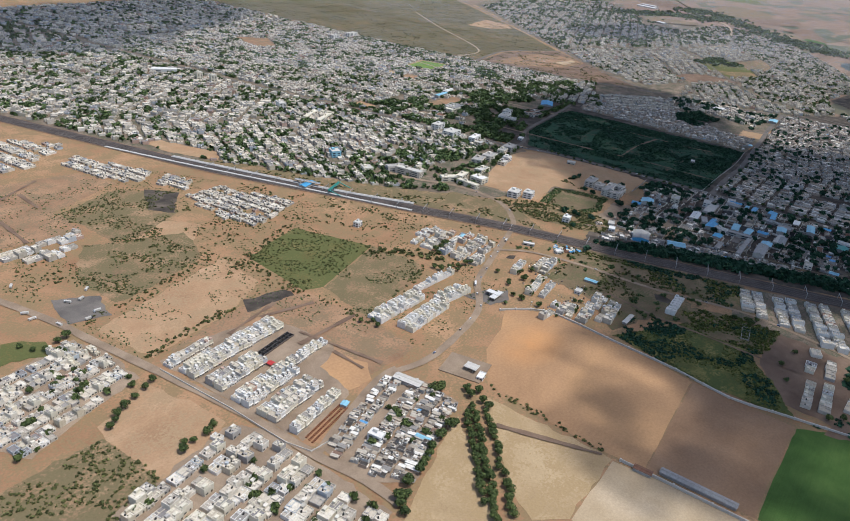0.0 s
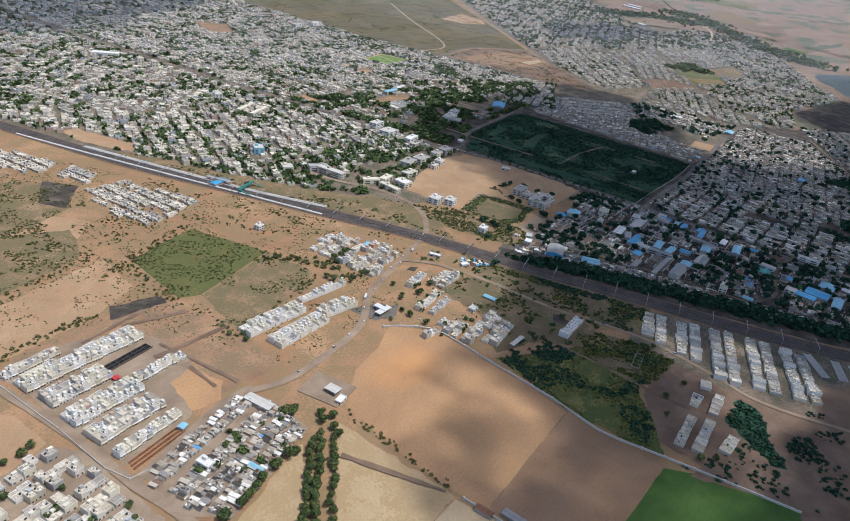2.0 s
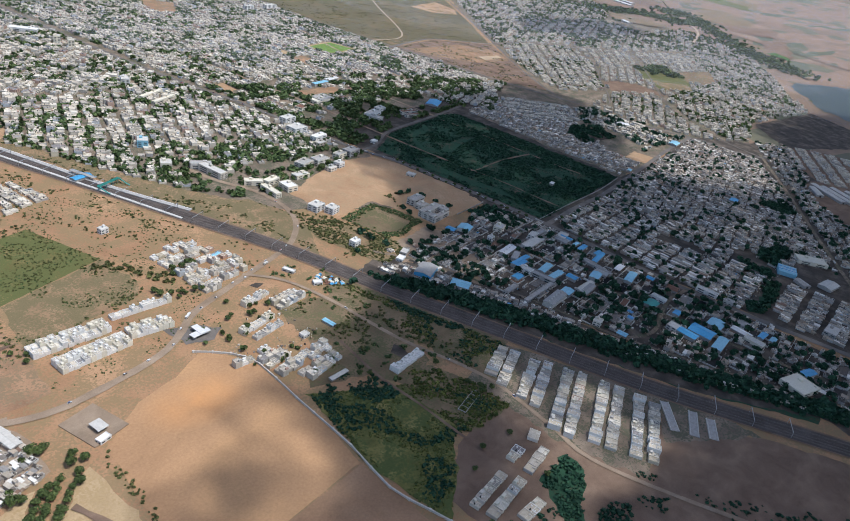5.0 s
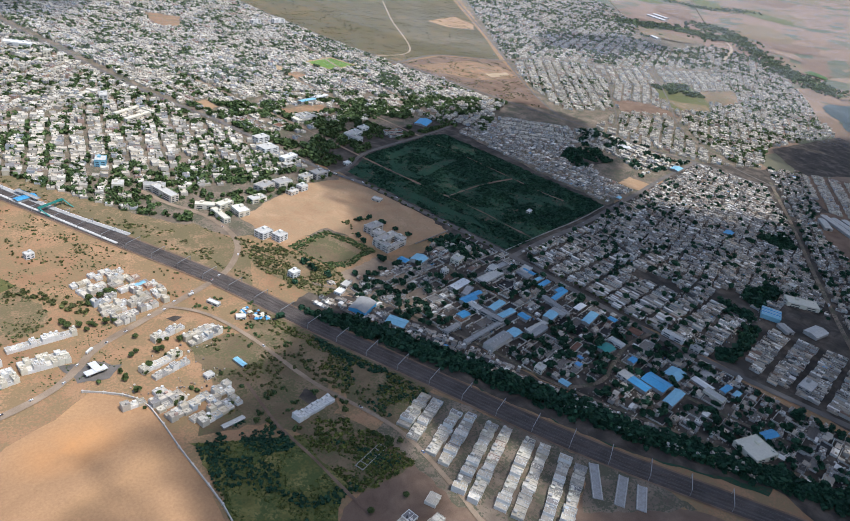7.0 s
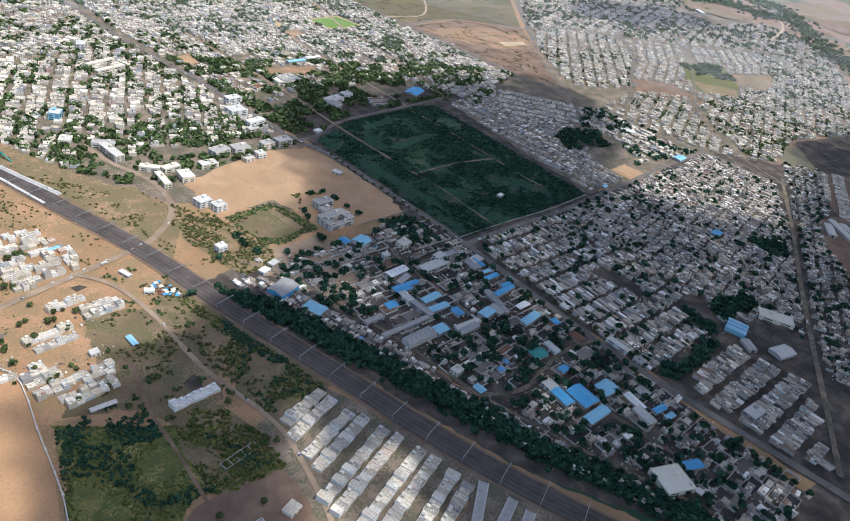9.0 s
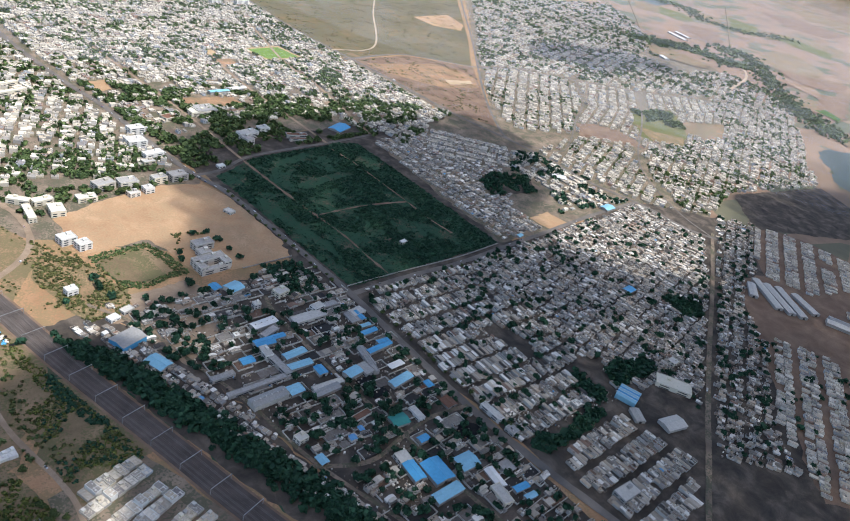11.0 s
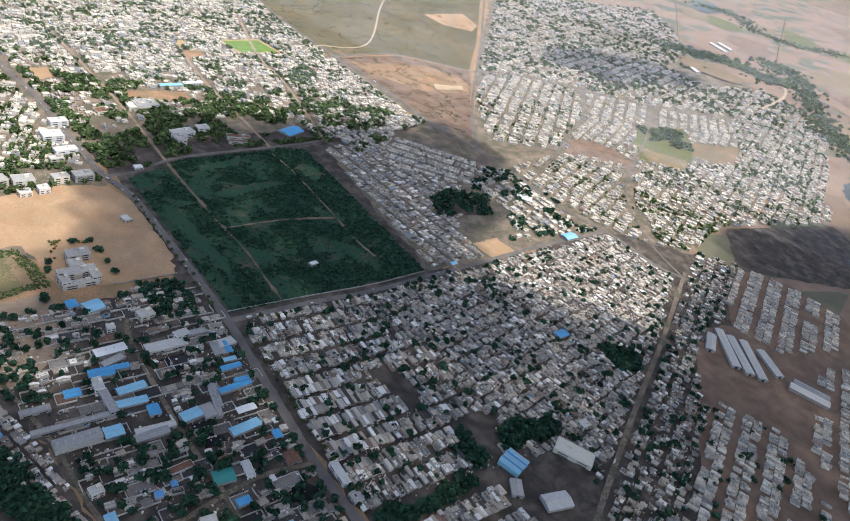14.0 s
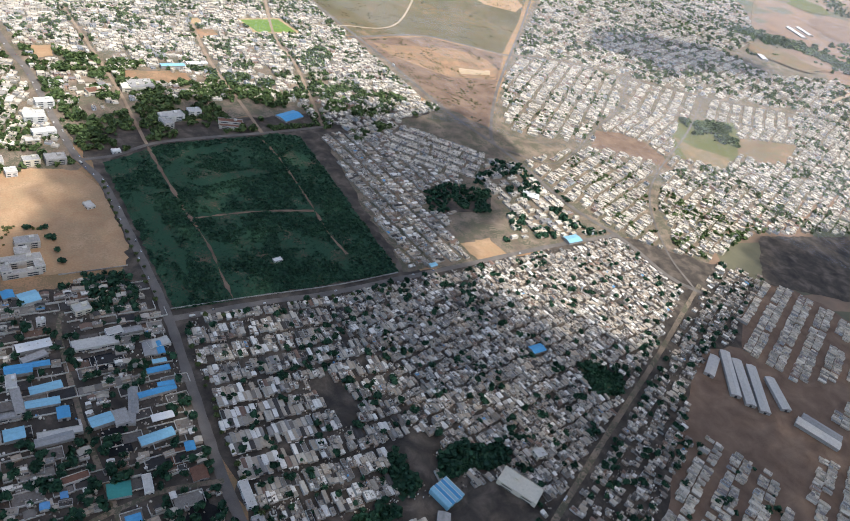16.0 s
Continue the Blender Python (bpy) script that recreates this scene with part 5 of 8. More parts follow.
for name, poly, sp, r0, r1, cut, label in (
    ("town_trees", Z_N1, 9.4, 2.3, 5.6, -0.12, "dark green trees between town houses"),
    ("town_trees_far", Z_N1B, 14, 3, 7, -0.12, "distant dark trees between houses"),
    ("north_trees", Z_N2, 9.5, 2.4, 6.0, -0.04, "dark green trees among crowded houses"),
    ("north_trees_far", Z_N2B, 18, 3, 6, 0.0, "distant trees among houses"),
    ("campus_trees", [(-60, 400), (0, 400), (71, 446), (203, 470), (372, 490), (480, 400), (600, 520), (735, 570), (715, 622), (308, 726), (-115, 816), (-75, 487)], 9.6, 3.0, 7, -0.06, "tall dark trees of the school quarter"),
    ("schoolside_trees", [(-451, 395), (-359, 296), (-65, 374), (-80, 508), (-431, 518)], 13, 3, 6, -0.1, "dark trees round the schools"),
    ("settlement_trees", Z_SLUM, 15, 2.4, 4.6, 0.24, "dark trees between low houses"),
    ("roadside_trees", Z_SLUM3, 19, 2.5, 5.0, 0.05, "dark trees along the dirt road"),
    ("strip_trees", Z_STRIP2, 10, 3, 6, 0.0, "dark trees among shops"),
    ("estate_trees", Z_EAST, 11, 2, 4.6, 0.02, "small trees between cream houses"),
    ("east_trees", Z_EAST2, 12.5, 2.6, 6, 0.02, "trees of the eastern town"),
    ("far_trees", Z_NEW2, 17, 2.5, 8, 0.0, "distant tree clumps"),
    ("new_estate_trees", Z_NEW, 13, 2.4, 5.0, 0.05, "dark trees between white new houses"),
    ("field_trees", [(3209, 1274), (3625, 1326), (3481, 1123), (2945, 916), (2898, 1043)], 26, 5, 11, 0.0, "dark orchard trees beside the stream"),
    ("grove_trees", [(2447, 1205), (2799, 1308), (2757, 1109), (2419, 1074)], 22, 4, 9, 0.0, "dark grove at the edge of the far town"),
    ("terrace_trees", Z_TERR2 + [], 26, 2.5, 5.0, 0.0, "dark trees between terraced rows"),
    ("roadside_grove", [(-93, 99), (-37, 90), (-32, 43), (-41, 13), (-91, 18)], 5.5, 2.6, 4.6, -0.6, "dense dark grove beside the main road"),
    ("hollow_trees", F_GREENB, 7, 2.5, 5, -0.4, "dark trees in a hollow among houses"),
    ("drain_trees", G_WEEDS, 5, 2.4, 4.6, -0.5, "dark bushes along a weedy drain"),
    ("pool_trees", F_POOL, 5, 2.6, 5.0, -0.6, "dark bushes round a weedy pool"),
    ("yard_trees", G_WEEDS2, 6, 3.0, 5.6, -0.5, "dark trees beside a bare yard"),
    ("pond_trees", G_WEEDS3, 6.5, 3.0, 5.4, -0.3, "dark trees round a pond hollow"),
    ("park_trees", [(1529, 535), (1725, 512), (1618, 366), (1540, 400), (1600, 450), (1498, 440)], 9, 3, 7, -0.35, "dark trees on an open plot"),
    ("market_trees", [(485, 862), (557, 895), (562, 830), (517, 780), (464, 781)], 8, 4, 7, -0.6, "grove of dark trees in the crowded town"),
    ("screen_trees", [(288, 492), (437, 512), (417, 486), (288, 476)], 5, 3, 5, -0.9, "row of dark trees beside the market hall"),
):
    x, y = sprinkle(poly, sp, gap=2.0, bare=(F_SANDR, F_LOT, F_LOT2, F_LOT3, F_LOT4, F_LOT5, F_CLEAR, F_CLEAR2, F_LAKE, F_PLAY, F_OVAL, F_BROWNF, [(305, 500), (392, 500), (392, 572), (305, 572)]))
    k = patchy(x, y, 0.02, cut)
    x, y = x[k], y[k]
    far = name in ("new_estate_trees", "field_trees", "grove_trees", "town_trees_far", "north_trees_far", "far_trees", "east_trees", "estate_trees")
    # trees of cloud-shaded quarters get the darker leaf copy, shade put into colour
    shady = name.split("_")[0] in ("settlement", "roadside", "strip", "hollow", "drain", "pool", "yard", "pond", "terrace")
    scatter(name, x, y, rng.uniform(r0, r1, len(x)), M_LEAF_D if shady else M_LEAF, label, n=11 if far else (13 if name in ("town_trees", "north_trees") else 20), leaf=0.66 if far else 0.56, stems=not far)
WOOD_PATHS = [smooth_line(p) for p in (
    [(52, 424), (59, 338), (70, 234), (83, 133), (83, 75), (85, 14)], [(262, 440), (273, 361), (278, 220), (277, 142), (286, 82)],
    [(77, 205), (132, 210), (195, 212), (276, 204)])]
WOOD_BARE = [[(92, 310), (137, 329), (216, 342), (252, 329), (179, 312), (110, 293)], [(1, 294), (29, 231), (44, 119), (38, 59), (22, 123), (7, 219)], [(89, 213), (132, 219), (195, 218), (137, 194)],
             [(100, 406), (193, 431), (175, 403), (105, 387)], [(207, 101), (240, 106), (230, 91), (206, 88)], [(158, 90), (176, 94), (178, 76), (160, 72)]]
for line in WOOD_PATHS:
    ms = Mesher()
    ribbon(ms, line, 3.8, 1.0, wobble=2.0)
    setting("path_thicket", ms, [M_DARKSOIL], "bare brown path through the thicket", "path")
x, y = sprinkle(F_WOOD, 2.7)
bare = np.zeros(len(x))
for poly in WOOD_BARE:
    bare[inside(poly, x, y)] = 1.0
for line in WOOD_PATHS:
    bare = np.maximum(bare, 1.15 - away(line, x, y) / 4.5)
low = np.array([noise.noise((a * 0.021, b * 0.021, 1.3)) + 0.6 * noise.noise((a * 0.075, b * 0.075, 5.1)) for a, b in zip(x, y)])
keep = low + rng.normal(0, 0.12, len(x)) > -0.30 + 0.95 * bare + 0.20 * np.clip((230 - x) / 120, 0, 1)
tuft = ~keep & (rng.random(len(x)) > 0.25 + 0.6 * np.clip(bare, 0, 1))
scatter("thicket_undergrowth", x[tuft], y[tuft], rng.uniform(0.5, 1.5, tuft.sum()), M_LEAF_D, "low dark undergrowth of the thicket", "scrub", n=7, leaf=0.7, lift=0.1, flat=0.5)
r = rng.uniform(1.1, 2.7, len(x)) * (1.1 + 0.35 * low)
scatter("thicket", x[keep], y[keep], r[keep], M_LEAF_D, "dense dark green thorn thicket with bare tracks", "thicket", n=9, leaf=0.66, lift=0.16, flat=0.6)
for name, poly, sp, r0, r1, cut, label in (
    ("thorn_bushes", F_THICK, 3.0, 1.0, 2.7, -0.16, "dark thorn bushes round an overgrown ruin"),
    ("meadow_bushes", F_MEADOW, 2.2, 0.4, 1.5, -0.3, "rank green growth in the meadow"),
    ("meadow_clumps", F_MEADOW, 3.2, 1.0, 2.6, 0.12, "dark green bush clumps in the meadow"),
    ("meadow_edge_thorns", [(-577, -81), (-544, -94), (-540, -140), (-556, -150), (-579, -119), (-611, -112), (-617, -100)], 3.4, 1.0, 2.8, -0.1, "dark thorn bushes at the head of the meadow"),
    ("verge_thicket", [(-408, 3), (-390, -2), (-379, -23), (-370, -48), (-362, -97), (-370, -122), (-380, -104), (-402, -64), (-415, -51), (-419, -27)], 2.6, 1.2, 2.9, -0.45, "dense green thicket beside the tracks"),
    ("verge_green", [(-429, 65), (-413, 13), (-378, -14), (-363, -70), (-349, -149), (-368, -166), (-399, -174), (-421, -172), (-435, -136), (-444, -91), (-450, -40)], 3.0, 0.7, 2.3, 0.02, "patchy green scrub on the railway verge"),
    ("verge_bushes", F_VERGE, 6, 1.2, 2.8, 0.0, "thorn bushes on the railway verge"),
    ("square_growth", F_SQUARE, 4.5, 0.6, 1.6, -0.2, "low green growth in the square field"),
    ("square_scrub", F_SQUARE2, 5.5, 0.7, 1.7, -0.05, "yellowed low scrub"),
    ("west_scrub", F_SCRUBW, 3.6, 0.5, 1.9, 0.0, "low scrub on waste ground"),
    ("north_scrub", F_SCRUB2, 4.2, 0.5, 1.6, -0.15, "low thorn scrub"),
    ("plain_scrub", F_SCRUB3, 4.6, 0.5, 1.7, -0.05, "low dry scrub on tan soil"),
    ("burnt_scrub", F_BURNT, 4.2, 0.5, 1.6, -0.1, "grey dead scrub"),
    ("heath_scrub", F_HEATH2, 8, 1.0, 2.4, 0.05, "scattered heath scrub"),
    ("far_heath_scrub", F_HEATH, 13, 0.8, 2.8, -0.05, "scattered far heath scrub"),
    ("bare_shrubs", [(-881, 423), (-772, 457), (-651, 390), (-652, 461), (-742, 549), (-891, 504)], 8, 0.8, 2.2, 0.0, "scattered shrubs on dry ground"),
    ("plain_shrubs", [(-1039, 479), (-1028, 329), (-826, 375), (-809, 234), (-801, 365), (-861, 505), (-990, 541)], 8, 0.8, 2.0, 0.05, "shrubs along field edges"),
    ("rail_scrub", [(-612, 594), (-556, 423), (-511, 322), (-464, 207), (-428, 112), (-413, 52), (-447, 31), (-488, 91), (-550, 281), (-652, 552)], 8, 0.8, 2.4, 0.0, "scrub beside the tracks"),
    ("rail_scrub_north", [(-602, 697), (-481, 394), (-389, 265), (-339, 235), (-338, 114), (-398, 72), (-470, 293), (-572, 585)], 7, 1.0, 2.6, 0.0, "green scrub between tracks and town"),
    ("tank_scrub", F_TANK, 3.7, 0.9, 2.7, -0.15, "green scrub and thorn bushes beside the basin"),
    ("station_scrub", F_STATION, 5.5, 0.8, 2.0, 0.0, "dry scrub beside the level crossing"),
    ("track_thorns", [(-412, -3), (-355, -18), (-325, -68), (-325, -174), (-359, -169), (-374, -99)], 4.0, 1.0, 2.8, -0.15, "dark green thorn growth beside the tracks"),
    ("verge_thorns", F_VERGES, 3.6, 1.4, 3.4, -0.3, "dark thorn growth south of the tracks"),
    ("south_thicket", [(-476, -317), (-477, -332), (-501, -354), (-528, -361), (-556, -387), (-566, -377), (-546, -345), (-529, -319), (-511, -319)], 3.4, 1.4, 3.2, -0.5, "dark thorn thicket beside the quarters"),
    ("south_thicket_small", [(-512, -369), (-488, -396), (-522, -413), (-542, -395)], 4.0, 1.2, 2.8, -0.2, "dark thorn bushes on brown waste"),
    ("south_hedge", [(-439, -376), (-427, -400), (-438, -401), (-448, -382)], 3.4, 1.0, 2.2, -0.6, "low dark hedge on brown waste"),
    ("track_scrub", [(-545, 60), (-470, 40), (-425, 100), (-405, 20), (-365, -130), (-440, -195), (-455, -80), (-520, -70), (-600, -75), (-580, -20)], 5.5, 0.8, 2.6, 0.0, "green scrub beside the tracks"),
    ("plain_tufts", [(-1060, 740), (-720, 740), (-560, 420), (-520, 230), (-620, 60), (-800, 60), (-880, 240), (-1020, 240), (-1050, 330)], 5.2, 0.35, 1.2, -0.05, "small dry tufts over the plain"),
    ("basin_growth", F_POND, 2.7, 1.1, 2.4, -0.7, "dark green growth on the basin bank"),
    ("south_scrub", [(-642, -302), (-541, -350), (-429, -428), (-326, -566), (-516, -567), (-599, -430)], 6, 1.0, 2.8, 0.0, "dark scrub south of the houses"),
):
    x, y = sprinkle(poly, sp, gap=0.5, bare=(F_POND2,) if name == "basin_growth" else ())
    k = patchy(x, y, 0.03, cut)
    x, y = x[k], y[k]
    mat = M_LEAF_M if name in ("meadow_bushes", "verge_green", "thorn_bushes") else M_LEAF_D if name.startswith("south_") or name in ("thorn_bushes", "track_thorns", "verge_thorns", "verge_bushes", "south_scrub", "meadow_clumps", "meadow_edge_thorns", "verge_thicket") else (M_LEAF_Y if "scrub" in name or "shrub" in name or "square" in name else M_LEAF)
    scatter(name, x, y, rng.uniform(r0, r1, len(x)), mat, label, "scrub", n=14, leaf=0.5, lift=0.25, flat=0.75)
u = np.array([(-452, -9), (-461, -25), (-459, -59), (-453, -83), (-451, -102), (-439, -123), (-438, -140), (-435, -156), (-448, -46), (-445, -7), (-425, -19), (-491, 60), (-496, 46), (-487, 16), (-466, 83), (-498, 118), (-489, 109), (-462, 119), (-437, 89), (-464, 48), (-469, 29), (-518, -101), (-503, -94), (-475, -94), (-460, -127), (-463, -113), (-531, -129), (-519, -71), (-514, -71), (-503, -70), (-537, -43), (-543, -90), (-546, -112)], float)
u = np.vstack([u, np.repeat(u, 3, 0) + rng.normal(0, 3.2, (len(u) * 3, 2))])
u = u[~((u[:, 0] > -525) & (u[:, 0] < -466) & (u[:, 1] > -124) & (u[:, 1] < -105))]
scatter("track_bushes", u[:, 0], u[:, 1], rng.uniform(1.1, 2.8, len(u)), M_LEAF, "round green bushes along a dirt track", "scrub", n=20, leaf=0.46, lift=0.4, flat=0.8)
u = np.vstack([np.array(b, float)[:-1][:, None] + (np.array(b, float)[1:] - np.array(b, float)[:-1])[:, None] * np.linspace(0, 1, 60)[None, :, None] for b in FARM_BELTS]).reshape(-1, 2)
u = np.repeat(u, 3, 0) + rng.normal(0, 48, (len(u) * 3, 2))
scatter("farm_trees", u[:, 0], u[:, 1], rng.uniform(3, 10, len(u)), M_LEAF, "dark tree belts between far fields", n=11, leaf=0.66)
# the belt of trees along the north side of the tracks
u = rng.uniform(0, 1, 2700)
line = np.array([(-408, 52), (-358, -8), (-328, -63), (-304, -127), (-272, -210), (-244, -274), (-215, -352), (-157, -476), (-82, -645)], float)
seg = np.concatenate([[0], np.cumsum(np.hypot(*np.diff(line, axis=0).T))])
bx = np.interp(u * seg[-1], seg, line[:, 0]) + rng.normal(-5, 8.5, 2700)
by = np.interp(u * seg[-1], seg, line[:, 1]) + rng.normal(0, 5, 2700)
k = away(RAIL, bx, by) > 15
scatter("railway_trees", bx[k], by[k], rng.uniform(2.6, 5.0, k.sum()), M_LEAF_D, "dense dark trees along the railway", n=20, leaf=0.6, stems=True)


def hedge(pts, per, r0, r1, wob):
    line = np.asarray(pts, float)
    seg = np.concatenate([[0], np.cumsum(np.hypot(*np.diff(line, axis=0).T))])
    n = max(3, int(seg[-1] * per))
    s = rng.uniform(0, seg[-1], n)
    return np.column_stack([np.interp(s, seg, line[:, 0]) + rng.normal(0, wob, n), np.interp(s, seg, line[:, 1]) + rng.normal(0, wob, n), rng.uniform(r0, r1, n)])


h = np.vstack([
    hedge([(-1015, 244), (-956, 258), (-895, 263)], 0.45, 1.0, 2.4, 2.5),
    hedge([(-1029, 343), (-950, 357), (-822, 387)], 0.3, 0.8, 1.9, 4),
    hedge([(-802, 345), (-821, 281), (-806, 202), (-805, 125)], 0.3, 1.0, 2.4, 4),
    hedge([(-796, 133), (-720, 156), (-644, 179)], 0.35, 1.0, 2.2, 3),
    hedge([(-680, 392), (-740, 375), (-805, 345), (-835, 330)], 0.5, 0.9, 2.3, 5),
    hedge([(-900, 395), (-817, 405), (-760, 425), (-690, 420)], 0.4, 0.8, 2.0, 9),
    hedge([(-810, -35), (-815, -99), (-818, -163)], 0.5, 0.8, 1.8, 2.0),
    hedge([(-670, 250), (-640, 235), (-610, 180), (-600, 150)], 0.6, 1.5, 3.4, 6),
    hedge([(-650, 400), (-610, 300), (-560, 270), (-510, 300)], 0.3, 0.8, 2.0, 10),
    hedge([(-880, 560), (-900, 610), (-860, 640), (-790, 560)], 0.3, 0.8, 2.0, 8),
    hedge([(-840, 500), (-870, 440), (-900, 420)], 0.5, 0.9, 2.2, 6),
    hedge([(-455, 40), (-452, -60), (-430, -140)], 0.4, 1.0, 2.6, 9),
    hedge([(-425, 90), (-400, 20), (-375, -60), (-362, -150)], 0.5, 1.2, 3.0, 6),
    hedge([(-370, 260), (-330, 200), (-300, 130), (-340, 60)], 0.5, 1.0, 2.8, 8),
    hedge([(-220, 200), (-208, 120), (-296, 105), (-305, 165), (-220, 200)], 0.35, 0.8, 1.8, 2),
    hedge([(-130, 205), (-170, 215), (-185, 165)], 0.3, 1.6, 3.0, 3),
])
h = h[away(RAIL, h[:, 0], h[:, 1]) > 21]
scatter("hedges", h[:, 0], h[:, 1], h[:, 2], M_LEAF_Y, "ragged dry-green hedges along field edges", "hedge", n=16, leaf=0.5, lift=0.3, flat=0.8)
for k, (a, b) in enumerate((((-932, 222), (-852, 239)), ((-885, 226), (-819, 208)), ((-892, 155), (-804, 155)), ((-875, 173), (-856, 69)), ((-876, 120), (-877, 77)),
                            ((-937, 727), (-866, 769)), ((-971, 653), (-977, 567)), ((-909, 731), (-913, 667)), ((-857, -73), (-824, -166)))):
    ms = Mesher()
    ribbon(ms, smooth_line([a, b]), 4.5, 1.02 + 0.01 * k, wobble=1.2)
    setting("lane_plot", ms, [M_DARKSOIL], "dark unpaved plot lane", "lane")

# ---- houses that one can tell apart ----


def root(name, label, category, group=""):
    return tagged(new(name), label, category, group)


def box_ms(x, y, w, d, z0, z1, base=True, yaw=0.0):
    return add_boxes(Mesher(), x, y, w, d, z0, z1, yaw, 0, base)


def shell_ms(w, d, h, par, rim=0.3):
    """Outer walls with a parapet round the roof."""
    v = flat_verts(w, d, h, par, rim)
    return Mesher().many(v, FLATQ[:12], np.zeros(12, int))


def gable_roof_ms(w, d, h, rise, over=0.4, thick=0.14):
    ms = Mesher()
    W, D = w / 2 + over, d / 2 + over
    low = h - rise * over / (w / 2)
    for s in (-1, 1):
        top = [(s * W, -D, low), (s * W, D, low), (0, D, h + rise), (0, -D, h + rise)]
        v = [(a, b, c + thick) for a, b, c in top] + top
        f = [(0, 1, 2, 3), (4, 7, 6, 5), (0, 4, 5, 1), (0, 3, 7, 4), (1, 5, 6, 2)]
        ms.add(v, f if s > 0 else [q[::-1] for q in f])
    return ms


def gable_wall_ms(w, d, h, rise):
    a, b = w / 2, d / 2
    v = [(-a, -b, 0), (a, -b, 0), (a, b, 0), (-a, b, 0), (-a, -b, h), (a, -b, h), (a, b, h), (-a, b, h), (0, -b, h + rise), (0, b, h + rise)]
    return Mesher().add(v, [(0, 1, 5, 4), (1, 2, 6, 5), (2, 3, 7, 6), (3, 0, 4, 7)], [(4, 5, 8), (6, 7, 9)])


def flat_house(name, w, d, storeys, label, group, wall=M_WALL, roof=M_ROOF, full=True, head=True, seed=0):
    r = random.Random(seed)
    h = 3.2 * storeys + 0.8
    ob = root(name, label, "house", group)
    ms = shell_ms(w, d, h, 0.8)
    add_boxes(ms, 0.0, d * r.uniform(-0.2, 0.2), w - 0.5, 0.25, h - 0.85, h - 0.1, 0.0)
    add_boxes(ms, w * r.uniform(-0.15, 0.25), -d * 0.25, 0.25, d * 0.42, h - 0.85, h - 0.2, 0.0)
    for _ in range(4):
        add_boxes(ms, w * r.uniform(-0.36, 0.36), d * r.uniform(-0.4, 0.4), r.uniform(0.5, 1.5), r.uniform(0.5, 1.8), h - 0.9, h - 0.8 + r.uniform(0.3, 1.3), 0.0)
    part("wall", ms, wall, ob)
    part("roof", box_ms(0, 0, w - 0.6, d - 0.6, h - 1.0, h - 0.78), roof, ob)
    if head:
        sx, sy = r.choice((-1, 1)) * w * 0.22, r.choice((-1, 1)) * d * 0.28
        sh = part("stair_head", box_ms(0, 0, w * 0.42, d * 0.28, 0, 2.5), wall, ob)
        sh.location = (sx * S, sy * S, (h - 0.8) * S)
    if full and seed % 2 == 0:
        bm = bmesh.new()
        bmesh.ops.create_cone(bm, cap_ends=True, segments=10, radius1=0.75 * S, radius2=0.6 * S, depth=1.5 * S)
        bmesh.ops.translate(bm, verts=bm.verts, vec=(-w * 0.25 * S, d * 0.1 * S, (h - 0.05) * S))
        me = bpy.data.meshes.new("water_tank")
        bm.to_mesh(me)
        bm.free()
        me.materials.append(M_TANK)
        part("water_tank", me, M_TANK, ob, "black plastic roof tank")
    for s in range(1 if full else 0):
        z = 1.0 + 3.2 * s
        for k in (-0.26, 0.26):
            if k > 0 or (not full and w < 7.5):
                continue
            part("window", box_ms(k * w, -d / 2, w * 0.24, 0.16, z, z + 1.4), M_GLASS, ob)
    if full:
        part("door", box_ms(w * 0.24, -d / 2, 1.1, 0.18, 0, 2.2), M_WOOD, ob)
    if full and storeys > 1 and w < 7:
        part("balcony", box_ms(0, -d / 2 - 0.55, w * 0.9, 1.1, 3.1, 3.35), wall, ob)
    return ob


def low_house(name, w, d, h, gable, label, group, seed=0):
    ob = root(name, label, "house", group)
    if gable:
        part("wall", gable_wall_ms(w, d, h, w * 0.13), M_LOW, ob)
        part("roof", gable_roof_ms(w, d, h, w * 0.13), M_LOWROOF, ob)
    else:
        part("wall", shell_ms(w, d, h, 0.35, 0.2), M_LOW, ob)
        part("roof", box_ms(0, 0, w - 0.4, d - 0.4, h - 0.5, h - 0.33), M_LOWROOF, ob)
    part("porch_roof", box_ms(0, -d / 2 - 0.9, w * 0.9, 1.8, 2.15, 2.3), M_LOWROOF, ob)
    part("door", box_ms(w * 0.2, -d / 2, 0.95, 0.15, 0, 2.0), M_WOOD, ob)
    return ob


class Kinds:
    """A few built forms of one kind of house; the first use of a form stands itself, later ones are copies."""

    def __init__(self, makers, sizes):
        self.makers, self.sizes, self.made = makers, sizes, {}

    def place(self, x, y, w, d, yaw, pick=None):
        i = rng.integers(len(self.makers)) if pick is None else pick
        if i not in self.made:
            self.made[i] = self.makers[i]()
            self.made[i].matrix_basis = at(x, y, 0, yaw)
            return self.made[i]
        sw, sd = self.sizes[i]
        return copy_thing(self.made[i], at(x, y, 0, yaw, w / sw, d / sd, rng.uniform(0.92, 1.1)))


def flat_kinds(name, group, forms, full=True):
    mk, sz = [], []
    for k, (w, d, st, label, wall, roof, head) in enumerate(forms):
        mk.append(lambda w=w, d=d, st=st, label=label, wall=wall, roof=roof, head=head, k=k: flat_house(name, w, d, st, label, group, wall, roof, full, head, k))
        sz.append((w, d))
    return Kinds(mk, sz)


